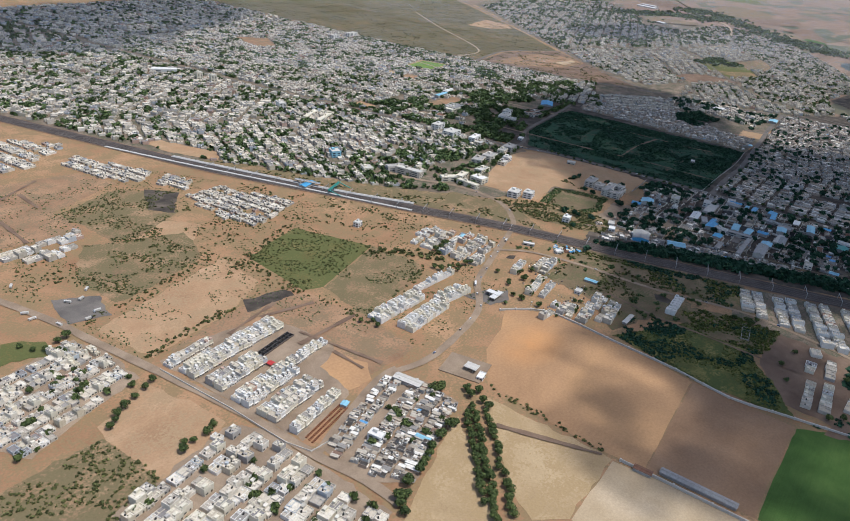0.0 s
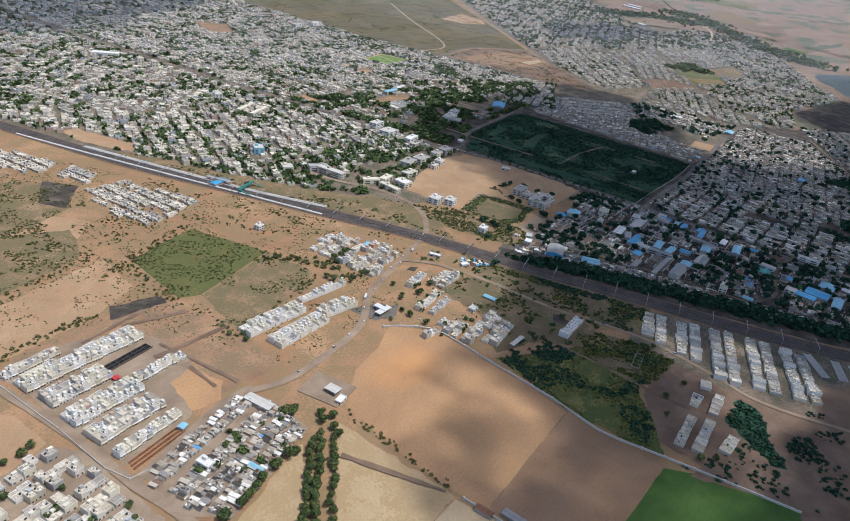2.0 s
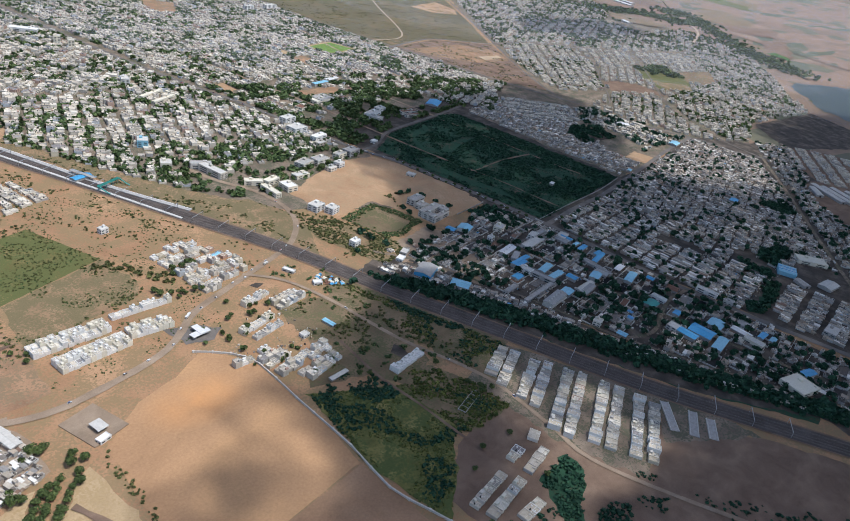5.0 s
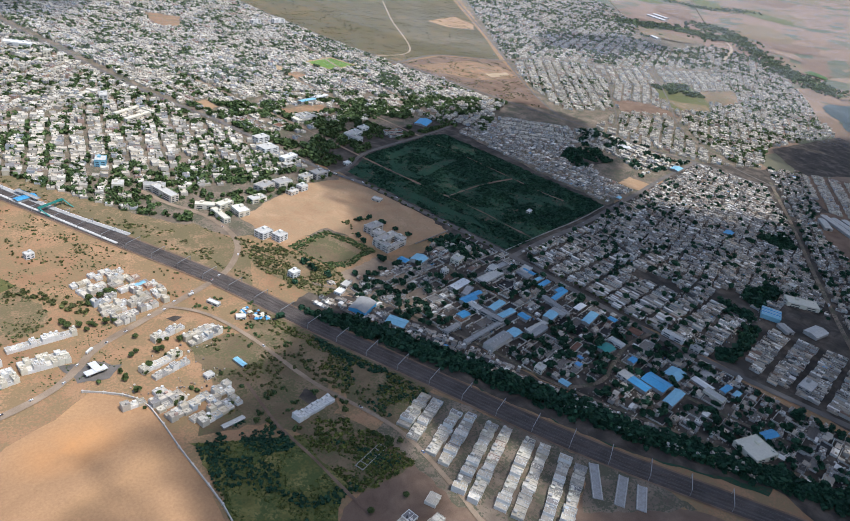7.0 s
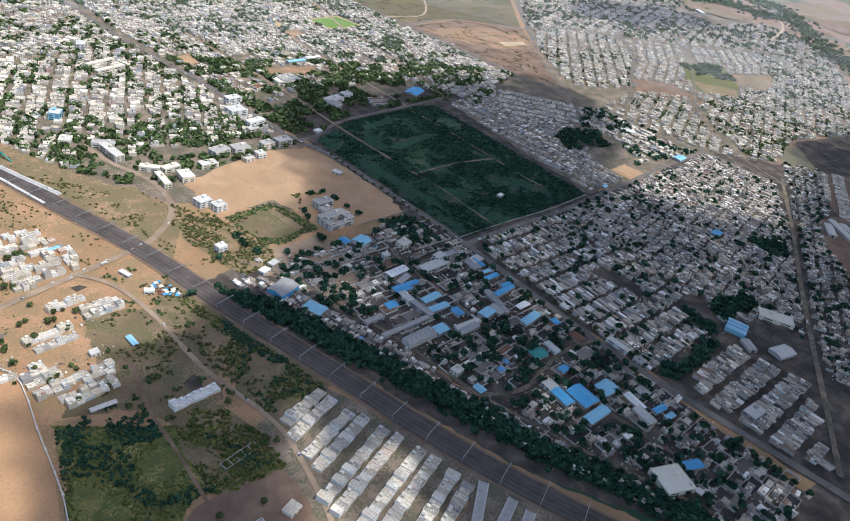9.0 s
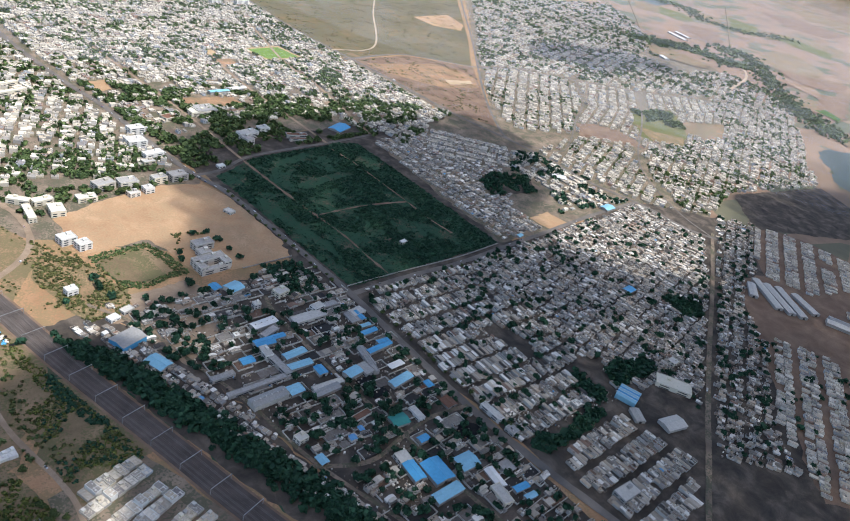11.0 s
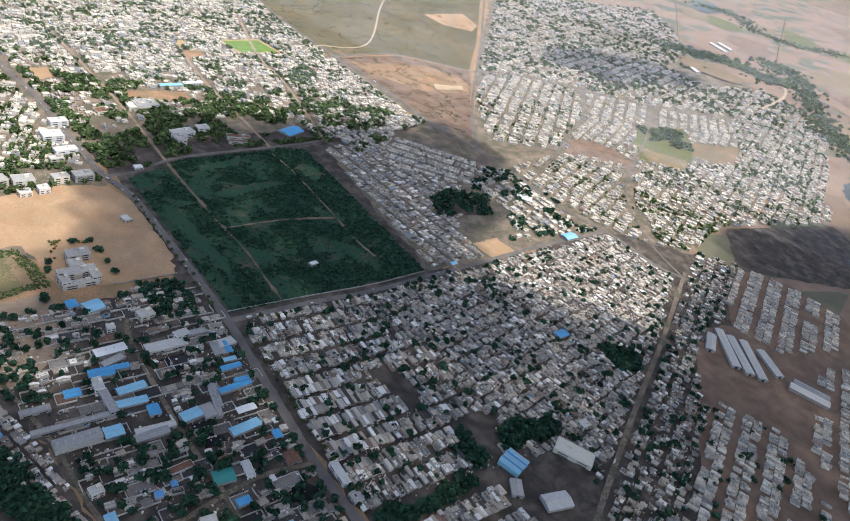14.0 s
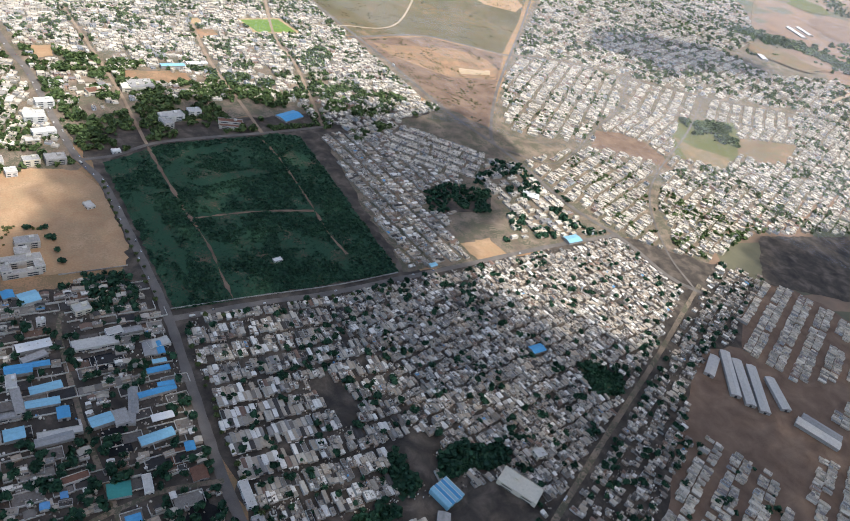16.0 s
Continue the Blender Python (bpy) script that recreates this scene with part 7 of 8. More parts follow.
for args in (
    (-220, -128, 82, 7, 2, 5.5, "long low grey boundary range", M_CONCRETE, M_CONCRETE),
    (-146, -162, 43, 9, -1, 5.5, "long pale store beside the road", M_PALE, M_PALE),
    (-95, -37, 51, 16, 3, 5.5, "wide pale flat-roofed workshop", M_PALE, M_PALE),
    (-53, -24, 27, 10, 4, 5.5, "grey flat-roofed workshop block", M_CONCRETE, M_CONCRETE),
    (-26, -53, 26, 14, 12, 5.5, "pale square workshop with flat roof", M_PALE, M_PALE),
    (-251, -98, 30, 8, 3, 5.5, "low grey store row in a yard", M_CONCRETE, M_CONCRETE),
    (-74, -153, 33, 8, -100, 5.5, "narrow grey workshop range", M_CONCRETE, M_CONCRETE),
    (-139, -222, 26, 9, 8, 5.5, "rust-brown roofed low range", M_PALE, M_RUST),
    (-160, -46, 28, 10, 21, 5.5, "grey patched low workshop", M_CONCRETE, M_CONCRETE),
    (-185, -81, 11, 20, 0, 8, "white flat-roofed office range", M_WHITE, M_PALE),
    (-181, -109, 10, 38, 6, 7, "long grey flat-roofed factory arm", M_CONCRETE, M_CONCRETE),
    (-86, -157, 16, 21, 7, 6, "grey flat-roofed warehouse beside a yard", M_CONCRETE, M_CONCRETE),
    (-72, -23, 19, 12, 11, 7, "white flat-roofed house with parapet", M_WHITE, M_PALE),
    (-136, -296, 16, 15, -4, 7, "pale flat-roofed factory office block", M_PALE, M_PALE),
    (-76, -249, 9, 22, -2, 6, "narrow white flat-roofed range", M_WHITE, M_PALE),
    (-34, -363, 17, 17, -1, 5, "grey flat-roofed square store", M_CONCRETE, M_CONCRETE),
    (-69, -389, 13, 27, -6, 6, "cream flat-roofed workshop with parapet", M_CREAM, M_PALE),
    (-221, -221, 13, 11, 9, 8, "pale two-storey house with white parapet", M_WALL, M_PALE),
    (14, -291, 10, 33, 2, 7, "white shop row along the road", M_WHITE, M_PALE),
    (16, -325, 12, 14, 4, 6, "grey flat-roofed house with pale parapet", M_PALE, M_CONCRETE),
    (-148, 10, 10, 8, 0, 9, "small white tower-like house", M_WHITE, M_PALE),
    (-127, -464, 38, 34, -20, 8, "large cream flat-roofed godown beside the tracks", M_CREAM, M_CREAM),
    (-102, 25, 20, 15, 14, 9, "cream three-storey house with flat roof", M_CREAM, M_PALE),
    (-342, 356, 12, 30, 55, 9, "cream school wing with long roof", M_CREAM, M_CREAM),
    (-313, 347, 29, 13, 12, 9, "cream school wing with long roof", M_CREAM, M_CREAM),
    (-339, 316, 11, 42, -2, 9, "long cream school wing with flat roof", M_CREAM, M_CREAM),
    (-303, 316, 20, 26, -3, 10, "white three-storey school block", M_CREAM, M_WHITE),
    (-375, 420, 15, 52, 8, 12, "pale three-storey flats with flat roof", M_WALL, M_PALE),
    (-315, 235, 22, 18, 12, 11, "white three-storey building with blue roof edge", M_WHITE, M_PALE),
    (-300, 215, 18, 16, 12, 11, "white three-storey building with flat roof", M_WHITE, M_PALE),
    (-150, 168, 30, 16, 6, 12, "grey-white school block with flat roof", M_PALE, M_CONCRETE),
    (-157, 148, 18, 16, 6, 10, "low grey-white link between school wings", M_PALE, M_CONCRETE),
    (-160, 128, 48, 14, 7, 12, "long grey-white school wing with parapet", M_PALE, M_CONCRETE),
    (-178, 113, 12, 20, 7, 12, "short grey-white school wing", M_PALE, M_CONCRETE),
    (-140, 116, 12, 16, 7, 12, "short pale school wing", M_PALE, M_CONCRETE),
    (-160, 106, 46, 8, 7, 9, "low pale school range closing a court", M_PALE, M_CONCRETE),
    (-217, 375, 32, 20, 16, 12, "grey flats beside the playing field", M_WALL, M_CONCRETE),
    (-180, 374, 30, 20, 5, 12, "grey and white flats beside the playing field", M_WALL, M_CONCRETE),
    (-183, 341, 18, 14, 11, 8, "pale annex beside the playing field", M_WALL, M_PALE),
    (-128, 376, 24, 15, 11, 12, "beige flats facing the playing field", M_CREAM, M_CONCRETE),
    (-94, 380, 30, 20, 7, 12, "grey flats at the road corner", M_CONCRETE, M_CONCRETE),
    (-157, 347, 16, 14, 9, 10, "white corner house with balconies", M_WHITE, M_PALE),
    (-253, 343, 29, 16, 2, 8, "cream low school hall with flat roof", M_CREAM, M_PALE),
    (-249, 760, 67, 9, 23, 9, "long cream courtyard range", M_CREAM, M_CREAM),
    (-255, 796, 67, 9, 23, 9, "long cream courtyard range behind", M_CREAM, M_CREAM),
    (-214, 785, 8, 30, 20, 9, "short cream courtyard range", M_CREAM, M_CREAM),
    (-270, 1312, 62, 22, -38, 10, "long white hall in the old town", M_WHITE, M_WHITE),
    (-246, 1200, 16, 14, 68, 20, "tall beige flats in the old town", M_CREAM, M_PALE),
    (-230, 1166, 18, 14, 68, 18, "tall cream flats beside trees", M_CREAM, M_PALE),
    (505, 1462, 34, 18, 10, 17, "white flats at the edge of town", M_WHITE, M_PALE),
    (600, 1470, 46, 18, 6, 17, "long white flats facing the heath", M_WHITE, M_PALE),
    (-260, 885, 24, 16, 68, 15, "white flats between town trees", M_WHITE, M_PALE),
    (-407, 574, 22, 18, 60, 13, "blue-grey glazed block in the old town", M_LBLUE, M_PALE),
    (-423, 479, 20, 18, 62, 10, "beige two-storey building beside trees", M_CREAM, M_PALE),
    (-376, 451, 34, 14, -30, 10, "long pale building beside a street", M_PALE, M_CONCRETE),
    (-92, 566, 30, 18, 8, 14, "white flats along the main street", M_WHITE, M_PALE),
    (-112, 515, 34, 26, 5, 14, "white unfinished flats with roof columns", M_WHITE, M_PALE),
    (-102, 462, 36, 14, 12, 13, "white glazed shop block at the junction", M_WHITE, M_WHITE),
    (-121, 436, 22, 14, 8, 11, "grey shop block at the junction", M_WALL, M_PALE),
    (-65, 653, 26, 10, 12, 7, "long white villa among trees", M_WHITE, M_WHITE),
    (-2, 622, 34, 20, 16, 8, "cream villa with a tiled roof", M_CREAM, M_RUST),
    (67, 641, 44, 26, 2, 9, "pale square school with a courtyard", M_CREAM, M_CREAM),
    (112, 520, 44, 20, 15, 13, "white and grey college block", M_WHITE, M_PALE),
    (98, 496, 18, 26, 15, 13, "grey college wing with flat roof", M_PALE, M_CONCRETE),
    (218, 505, 46, 14, -12, 8, "long brown-roofed college range", M_PALE, M_RUST),
    (214, 486, 44, 10, -12, 7, "low brown-roofed college range", M_PALE, M_RUST),
    (82, 650, 46, 34, 8, 10, "grey school block with wide flat roof", M_PALE, M_CONCRETE),
    (-63, 253, 12, 16, 20, 5, "small round-cornered hut on the playing field", M_PALE, M_PALE),
    (70, -463, 32, 18, -2, 8, "grey hall with pitched-looking flat roof", M_CONCRETE, M_PALE),
    (316, -377, 26, 52, 32, 8, "long cream flat-roofed hall beside a yard", M_CREAM, M_CREAM),
    (370, -344, 16, 13, 0, 7, "square cream house with pale roof", M_CREAM, M_PALE),
    (158, 540, 24, 16, 7, 12, "white college wing with flat roof", M_WHITE, M_PALE),
    (-1, 407, 14, 10, 9, 5, "small white house at the thicket corner", M_WHITE, M_WHITE),
    (-347, 117, 14, 11, 10, 10, "tall white house beside the tracks", M_WHITE, M_WHITE),
    (-614, 326, 11, 9, 8, 8, "lone white two-storey house on dry ground", M_WHITE, M_PALE),
    (-949, -4, 9, 14, 10, 8, "white two-storey house with bright roof", M_WHITE, M_WHITE),
    (172, 84, 14, 8, 12, 4, "ruined pale hut inside the thicket", M_PALE, M_WHITE),
    (-803, -20, 12, 7, 14, 4, "white fuel station kiosk with flat roof", M_WHITE, M_WHITE),
    (-555, -8, 10, 8, 5, 5, "small white temple-like house", M_WHITE, M_PALE),
    (-300, 60, 16, 10, 20, 5, "low pale house behind railway trees", M_PALE, M_PALE),
    (-320, 50, 14, 10, 20, 5, "low white house behind railway trees", M_WHITE, M_WHITE),
):
    block(*args, head=args[5] > 7)


def canopy(x, y, w, d, turn, h, label, roof=M_WHITESHEET, name="canopy"):
    ob = root(name, label, "canopy")
    ob.matrix_basis = at(x, y, 0, radians(turn))
    part("roof", box_ms(0, 0, w, d, h - 0.7, h), roof, ob)
    part("fascia", box_ms(0, -d / 2, w + 0.2, 0.3, h - 0.9, h + 0.1), M_WHITE, ob)
    for sx in (-0.35, 0.35):
        for sy in (-0.25, 0.25):
            part("column", box_ms(sx * w, sy * d, 0.5, 0.5, 0, h - 0.7), M_PALE, ob)
            part("fuel_pump", box_ms(sx * w + 1.4, sy * d, 1.0, 0.6, 0, 1.7), M_STEEL, ob)
    return ob


canopy(-45, -168, 24, 10, 4, 6, "white fuel station canopy on columns")
canopy(-799, -5, 11, 14, 7, 5.5, "grey fuel station canopy on columns", M_PALE)
canopy(-647, 61, 23, 8, 3, 5, "white flat roadside canopy on posts")
canopy(-645, 66, 8, 18, 3, 5.6, "white flat roadside canopy wing")
ms = box_ms(-800, 2, 38, 46, 0.05, 1.0, False, radians(13))
setting("pavement_forecourt", ms, [M_LANE], "pale concrete fuel station forecourt", "pavement")
ms = box_ms(-45, -165, 44, 22, 0.05, 0.97, False, radians(4))
setting("pavement_fuel_yard", ms, [M_YARD], "dark paved fuel station yard", "pavement")
ms = box_ms(-95, -185, 24, 36, 0.05, 0.95, False, radians(6))
setting("pavement_coal_yard", ms, [M_TAR], "black yard floor between sheds", "pavement")
ms = box_ms(-95, -68, 34, 24, 0.05, 0.97, False, radians(6))
setting("pavement_dark_yard", ms, [M_TAR], "black oil-stained yard beside workshops", "pavement")
ms = box_ms(-40, -222, 26, 20, 0.05, 0.99, False, radians(4))
setting("pavement_scrap_yard", ms, [M_RUST], "rust-brown scrap yard floor", "pavement")


def wall_line(name, pts, h, thick, label, mat=M_PALE, piers=24.0):
    """A boundary wall along a line: panels between piers."""
    ob = root(name, label, "wall")
    line = smooth_line(pts, piers)
    for a, b in zip(line[:-1], line[1:]):
        c, l = (a + b) / 2, float(np.hypot(*(b - a)))
        part("panel", box_ms(c[0], c[1], l, thick, 0, h, False, math.atan2(*(b - a)[::-1])), mat, ob)
        part("pier", box_ms(a[0], a[1], thick * 2, thick * 2, 0, h * 1.12, False, 0.0), mat, ob)
    return ob


wall_line("field_wall", [(-670, 40), (-641, 14), (-628, -18), (-633, -84), (-638, -168), (-648, -228), (-640, -270), (-630, -318), (-612, -412)], 2.4, 1.0, "long pale boundary wall between field and meadow", M_PALE)
wall_line("estate_wall", [(-1019, 216), (-1010, 120), (-1000, 26), (-940, 33), (-894, 40)], 2.0, 0.5, "pale wall round the estate", M_PALE)
wall_line("yard_wall", [(-820, -182), (-818, -230), (-816, -300)], 3.0, 0.8, "pale field wall with coping", M_PALE)
wall_line("thicket_wall", [(2, 8), (120, 12), (240, 14), (350, 25)], 2.0, 0.5, "weathered wall along the thicket edge", M_CONCRETE)
wall_line("school_wall", [(-35, 106), (-80, 102), (-120, 100)], 2.0, 0.5, "low wall south of the playing field", M_CONCRETE)

# ---- crowded yards between the workshops ----
_p = np.vstack([plots(TOWN_W, 3, 8.5, 6, (4, 15), 26, 0.62, 0.5, 1.6, wild=0.07), plots([(-345, 90), (-255, 60), (-215, 10), (-235, -60), (-290, -20)], 20, 8, 5, (4, 11), 24, 0.6, 1, 1.0)])
_k = np.ones(len(_p), bool)
for x, y, r in OCC:
    _k &= np.hypot(_p[:, 0] - x, _p[:, 1] - y) > r + _p[:, 3] * 0.4
for hole in (F_PIT, [(-70, -205), (-120, -205), (-120, -165), (-70, -165)], [(-20, -150), (-75, -150), (-75, -185), (-20, -185)], [(-262, 40), (-215, 20), (-210, -40), (-250, -40)]):
    _k &= ~inside(hole, _p[:, 0], _p[:, 1])
town_mass("workshop_houses", _p[_k], True, "small workshops, stores and huts in crowded yards", category="workshops")



def clutter(name, poly, spacing, lo, hi, label, bare=(), mats=None):
    """Heaps, crates, carts and sheets lying about, as one mesh."""
    x, y = sprinkle(poly, spacing, gap=0.5, bare=bare)
    k = patchy(x, y, 0.05, -0.1)
    x, y = x[k], y[k]
    n = len(x)
    w = rng.uniform(lo, hi, n)
    ms = Mesher()
    add_boxes(ms, x, y, w, w * rng.uniform(0.4, 1.3, n), 0 * x, 0.8 + rng.uniform(0.3, 1.6, n), rng.uniform(0, 3.1, n))
    return setting(name, ms, mats or [M_LOWROOF_I], label, "clutter", "stuff")


clutter("yard_clutter", TOWN_W, 6.6, 0.6, 2.4, "scrap, crates and sheets heaped in workshop yards")
clutter("settlement_clutter", Z_SLUM, 4.8, 0.6, 1.9, "carts, sheets and lean-tos between low houses", (F_CLEAR, F_CLEAR2, G_YARD, G_WEEDS, G_WEEDS2, G_WEEDS3, F_POOL, G_BARE))
clutter("roadside_clutter", Z_SLUM3, 6.5, 0.6, 2.2, "stalls and heaps along a dirt road")
clutter("trackside_clutter", [(-640, 20), (-540, 95), (-500, 70), (-560, -70), (-640, -20)], 8, 0.6, 2.0, "stones and heaps beside houses")
_y = plots(TOWN_W, 3, 17, 6, (16, 34), 60, 0.85, -1.0, 1.0, wild=0.02)
ms, floors = Mesher(), Mesher()
x, y, w, d, yaw = _y.T
for sx, sy, lw, ld in ((0, -0.5, 1, 0), (0, 0.5, 1, 0), (-0.5, 0, 0, 1), (0.5, 0, 0, 1)):
    k = rng.random(len(x)) < 0.75
    ux, uy = sx * w, sy * d
    add_boxes(ms, (x + ux * np.cos(yaw) - uy * np.sin(yaw))[k], (y + ux * np.sin(yaw) + uy * np.cos(yaw))[k], np.where(lw, w, 0.5)[k], np.where(ld, d, 0.5)[k], 0 * x[k], 2.4 + 0 * x[k], yaw[k])
setting("yard_walls", ms, [M_PALE], "weathered walls between workshop yards", "walls", "stuff")
k = rng.random(len(x)) < 0.5
add_boxes(floors, x[k], y[k], w[k] * 0.9, d[k] * 0.9, 0 * x[k], 1.02 + rng.uniform(0, 0.06, k.sum()), yaw[k])
setting("pavement_yards", floors, [M_YARDS], "patched concrete and earth floors of yards", "pavement", "stuff")

# full-crowned trees standing over the low roofs
u = sprinkle(Z_SLUM, 29, gap=-3, bare=(F_CLEAR, F_CLEAR2, G_YARD))
w = sprinkle(Z_SLUM3, 27, gap=-3, bare=(F_BROWNF,))
k = sprinkle([(-15, -20), (-330, 60), (-250, -130), (-120, -500), (-5, -500)], 19, gap=0)
u = np.hstack([np.array(u), np.array(w), np.array(k)])
w = np.array([(-270, 77), (-263, 61), (-262, 40), (-246, 58), (-222, 63), (-279, 39), (-278, 16), (-235, 29), (-227, 19), (-255, 13), (-214, 28), (-291, 11), (-287, -45), (-269, -44), (-306, 94), (-313, 121), (-316, 137), (-360, 100), (-147, 205), (-128, 204), (-121, 179), (-116, 151), (-113, 124), (-192, 142), (-186, 164), (-207, 84)], float).T
u = np.hstack([u, w, w + rng.normal(0, 4, w.shape)])
w = np.array(sprinkle(TOWN_W, 13, gap=2.0))
u = np.hstack([u, w[:, patchy(w[0], w[1], 0.02, 0.0)]])
for x, y, r in OCC:
    u = u[:, np.hypot(u[0] - x, u[1] - y) > r * 0.8 + 1.5]
# sunlit quarters take the lighter leaf colour, the others the darkened copy
lit = np.hstack([np.array(sprinkle(z, 24, gap=0)) for z in ([(-1185, 180), (-1055, 325), (-1036, 220)], [(-1150, 80), (-1010, 100), (-1005, -70), (-1060, -60)], [(-990, 16), (-862, 48), (-857, -26), (-970, -58)], [(-660, 60), (-540, 90), (-540, -60), (-640, -20)])])
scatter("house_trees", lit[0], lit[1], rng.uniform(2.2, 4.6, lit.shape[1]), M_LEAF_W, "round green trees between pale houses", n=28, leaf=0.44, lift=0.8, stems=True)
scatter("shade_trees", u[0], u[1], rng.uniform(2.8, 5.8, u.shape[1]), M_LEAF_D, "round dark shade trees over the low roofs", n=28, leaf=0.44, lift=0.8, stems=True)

# ---- railway ----
ms = Mesher()
ribbon(ms, RAIL, 34, 0.67, mat=1)
ribbon(ms, RAIL, 28, 0.3, 0.9, mat=0)
setting("railway_bed", ms, [M_BALLAST, M_DARKSOIL], "dark brown ballast bed with dusty shoulders", "railway")
for k, off in enumerate((-9.5, -4.2, 1.2, 8.0)):
    ob = root("railway_track", "steel rails on sleepers in dark ballast", "track", "parallel tracks")
    for g in (-0.84, 0.84):
        ms = Mesher()
        ribbon(ms, RAIL, 0.16, 1.02, 1.2, shift=off + g)
        part("rail", ms, M_RAIL, ob)
    ms = Mesher()
    n = len(RAIL)
    ribbon(ms, RAIL, 2.7, 0.9, 1.02, shift=off)
    part("sleeper_bed", ms, M_BALLAST if k == 2 else M_SLEEPER, ob)


def along(line, s):
    seg = np.concatenate([[0], np.cumsum(np.hypot(*np.diff(line, axis=0).T))])
    x, y = np.interp(s, seg, line[:, 0]), np.interp(s, seg, line[:, 1])
    x2, y2 = np.interp(s + 1, seg, line[:, 0]), np.interp(s + 1, seg, line[:, 1])
    return x, y, math.atan2(y2 - y, x2 - x), seg[-1]


def portal():
    """A catenary portal: two posts and a beam across the tracks."""
    ob = root("catenary_portal", "galvanised steel catenary portal over the tracks", "mast", "catenary portals")
    for s in (-13.5, 13.5):
        part("post", box_ms(0, s, 0.45, 0.45, 0, 8.6), M_STEEL, ob)
    part("beam", box_ms(0, 0, 0.55, 27, 8.0, 8.6), M_STEEL, ob)
    return ob


first = None
total = along(RAIL, 0)[3]
s0 = float(np.argmin(np.hypot(RAIL[:, 0] + 406, RAIL[:, 1] - 92))) / len(RAIL) * total
for k in range(-14, 15):
    s = s0 + 43 * k
    if not 0 < s < total:
        continue
    x, y, a, _ = along(RAIL, s)
    if first is None:
        first = portal()
        first.matrix_basis = at(x, y, 0.3, a)
    else:
        copy_thing(first, at(x, y, 0.3, a))

PLAT_NEAR = smooth_line([(-699, 858), (-660, 740), (-599, 567), (-548, 425), (-506, 309)])
PLAT_FAR = smooth_line([(-640, 745), (-576, 560), (-531, 434), (-481, 325)])
for line, wid, mat, label in ((PLAT_NEAR, 4.2, M_PALE, "long whitish station platform"), (PLAT_FAR, 8, M_CONCRETE, "pale concrete station platform")):
    ms = Mesher()
    ribbon(ms, line, wid, 0.3, 1.9)
    ob = tagged(part("platform", ms, mat), label, "platform")
    ms = Mesher()
    ribbon(ms, line, 0.8, 1.9, 2.02, shift=wid / 2 - 0.5)
    part("edge_coping", ms, M_WHITE, ob)
br = root("footbridge", "green steel footbridge over the tracks with stairs", "bridge")
br.matrix_basis = at(-537, 449, 0, math.atan2(8, 37) + 0.15)
part("deck", box_ms(0, 0, 44, 3.6, 7.6, 8.0), M_TEAL, br)
for s in (-1, 1):
    part("parapet", box_ms(0, s * 1.7, 44, 0.25, 8.0, 9.5), M_TEAL, br)
    part("stair", Mesher().add([(s * 20, -2, 7.9), (s * 22, -2, 7.9), (s * 22, 2, 7.9), (s * 20, 2, 7.9), (s * 20, -20, 1.6), (s * 22, -20, 1.6), (s * 22, -20, 2.2), (s * 20, -20, 2.2)], [(0, 1, 2, 3), (0, 4, 5, 1), (0, 3, 7, 4), (1, 5, 6, 2), (3, 2, 6, 7), (4, 7, 6, 5)]), M_TEAL, br)
    for k in (-20, -7, 7, 20):
        part("trestle", box_ms(k, s * 1.4, 0.5, 0.5, 0.3, 7.6), M_TEAL, br)
shelter = root("platform_shelter", "grey platform shelter roof on posts", "shelter")
shelter.matrix_basis = at(-552, 497, 1.9, math.atan2(-126, 45))
part("roof", box_ms(0, 0, 46, 7, 4.2, 4.6), M_GREYSHEET, shelter)
part("roof_edge", box_ms(0, 3.6, 46, 0.4, 4.0, 4.8), M_BLUE, shelter)
for k in (-18, -6, 6, 18):
    part("post", box_ms(k, 0, 0.5, 0.5, 0, 4.2), M_STEEL, shelter)

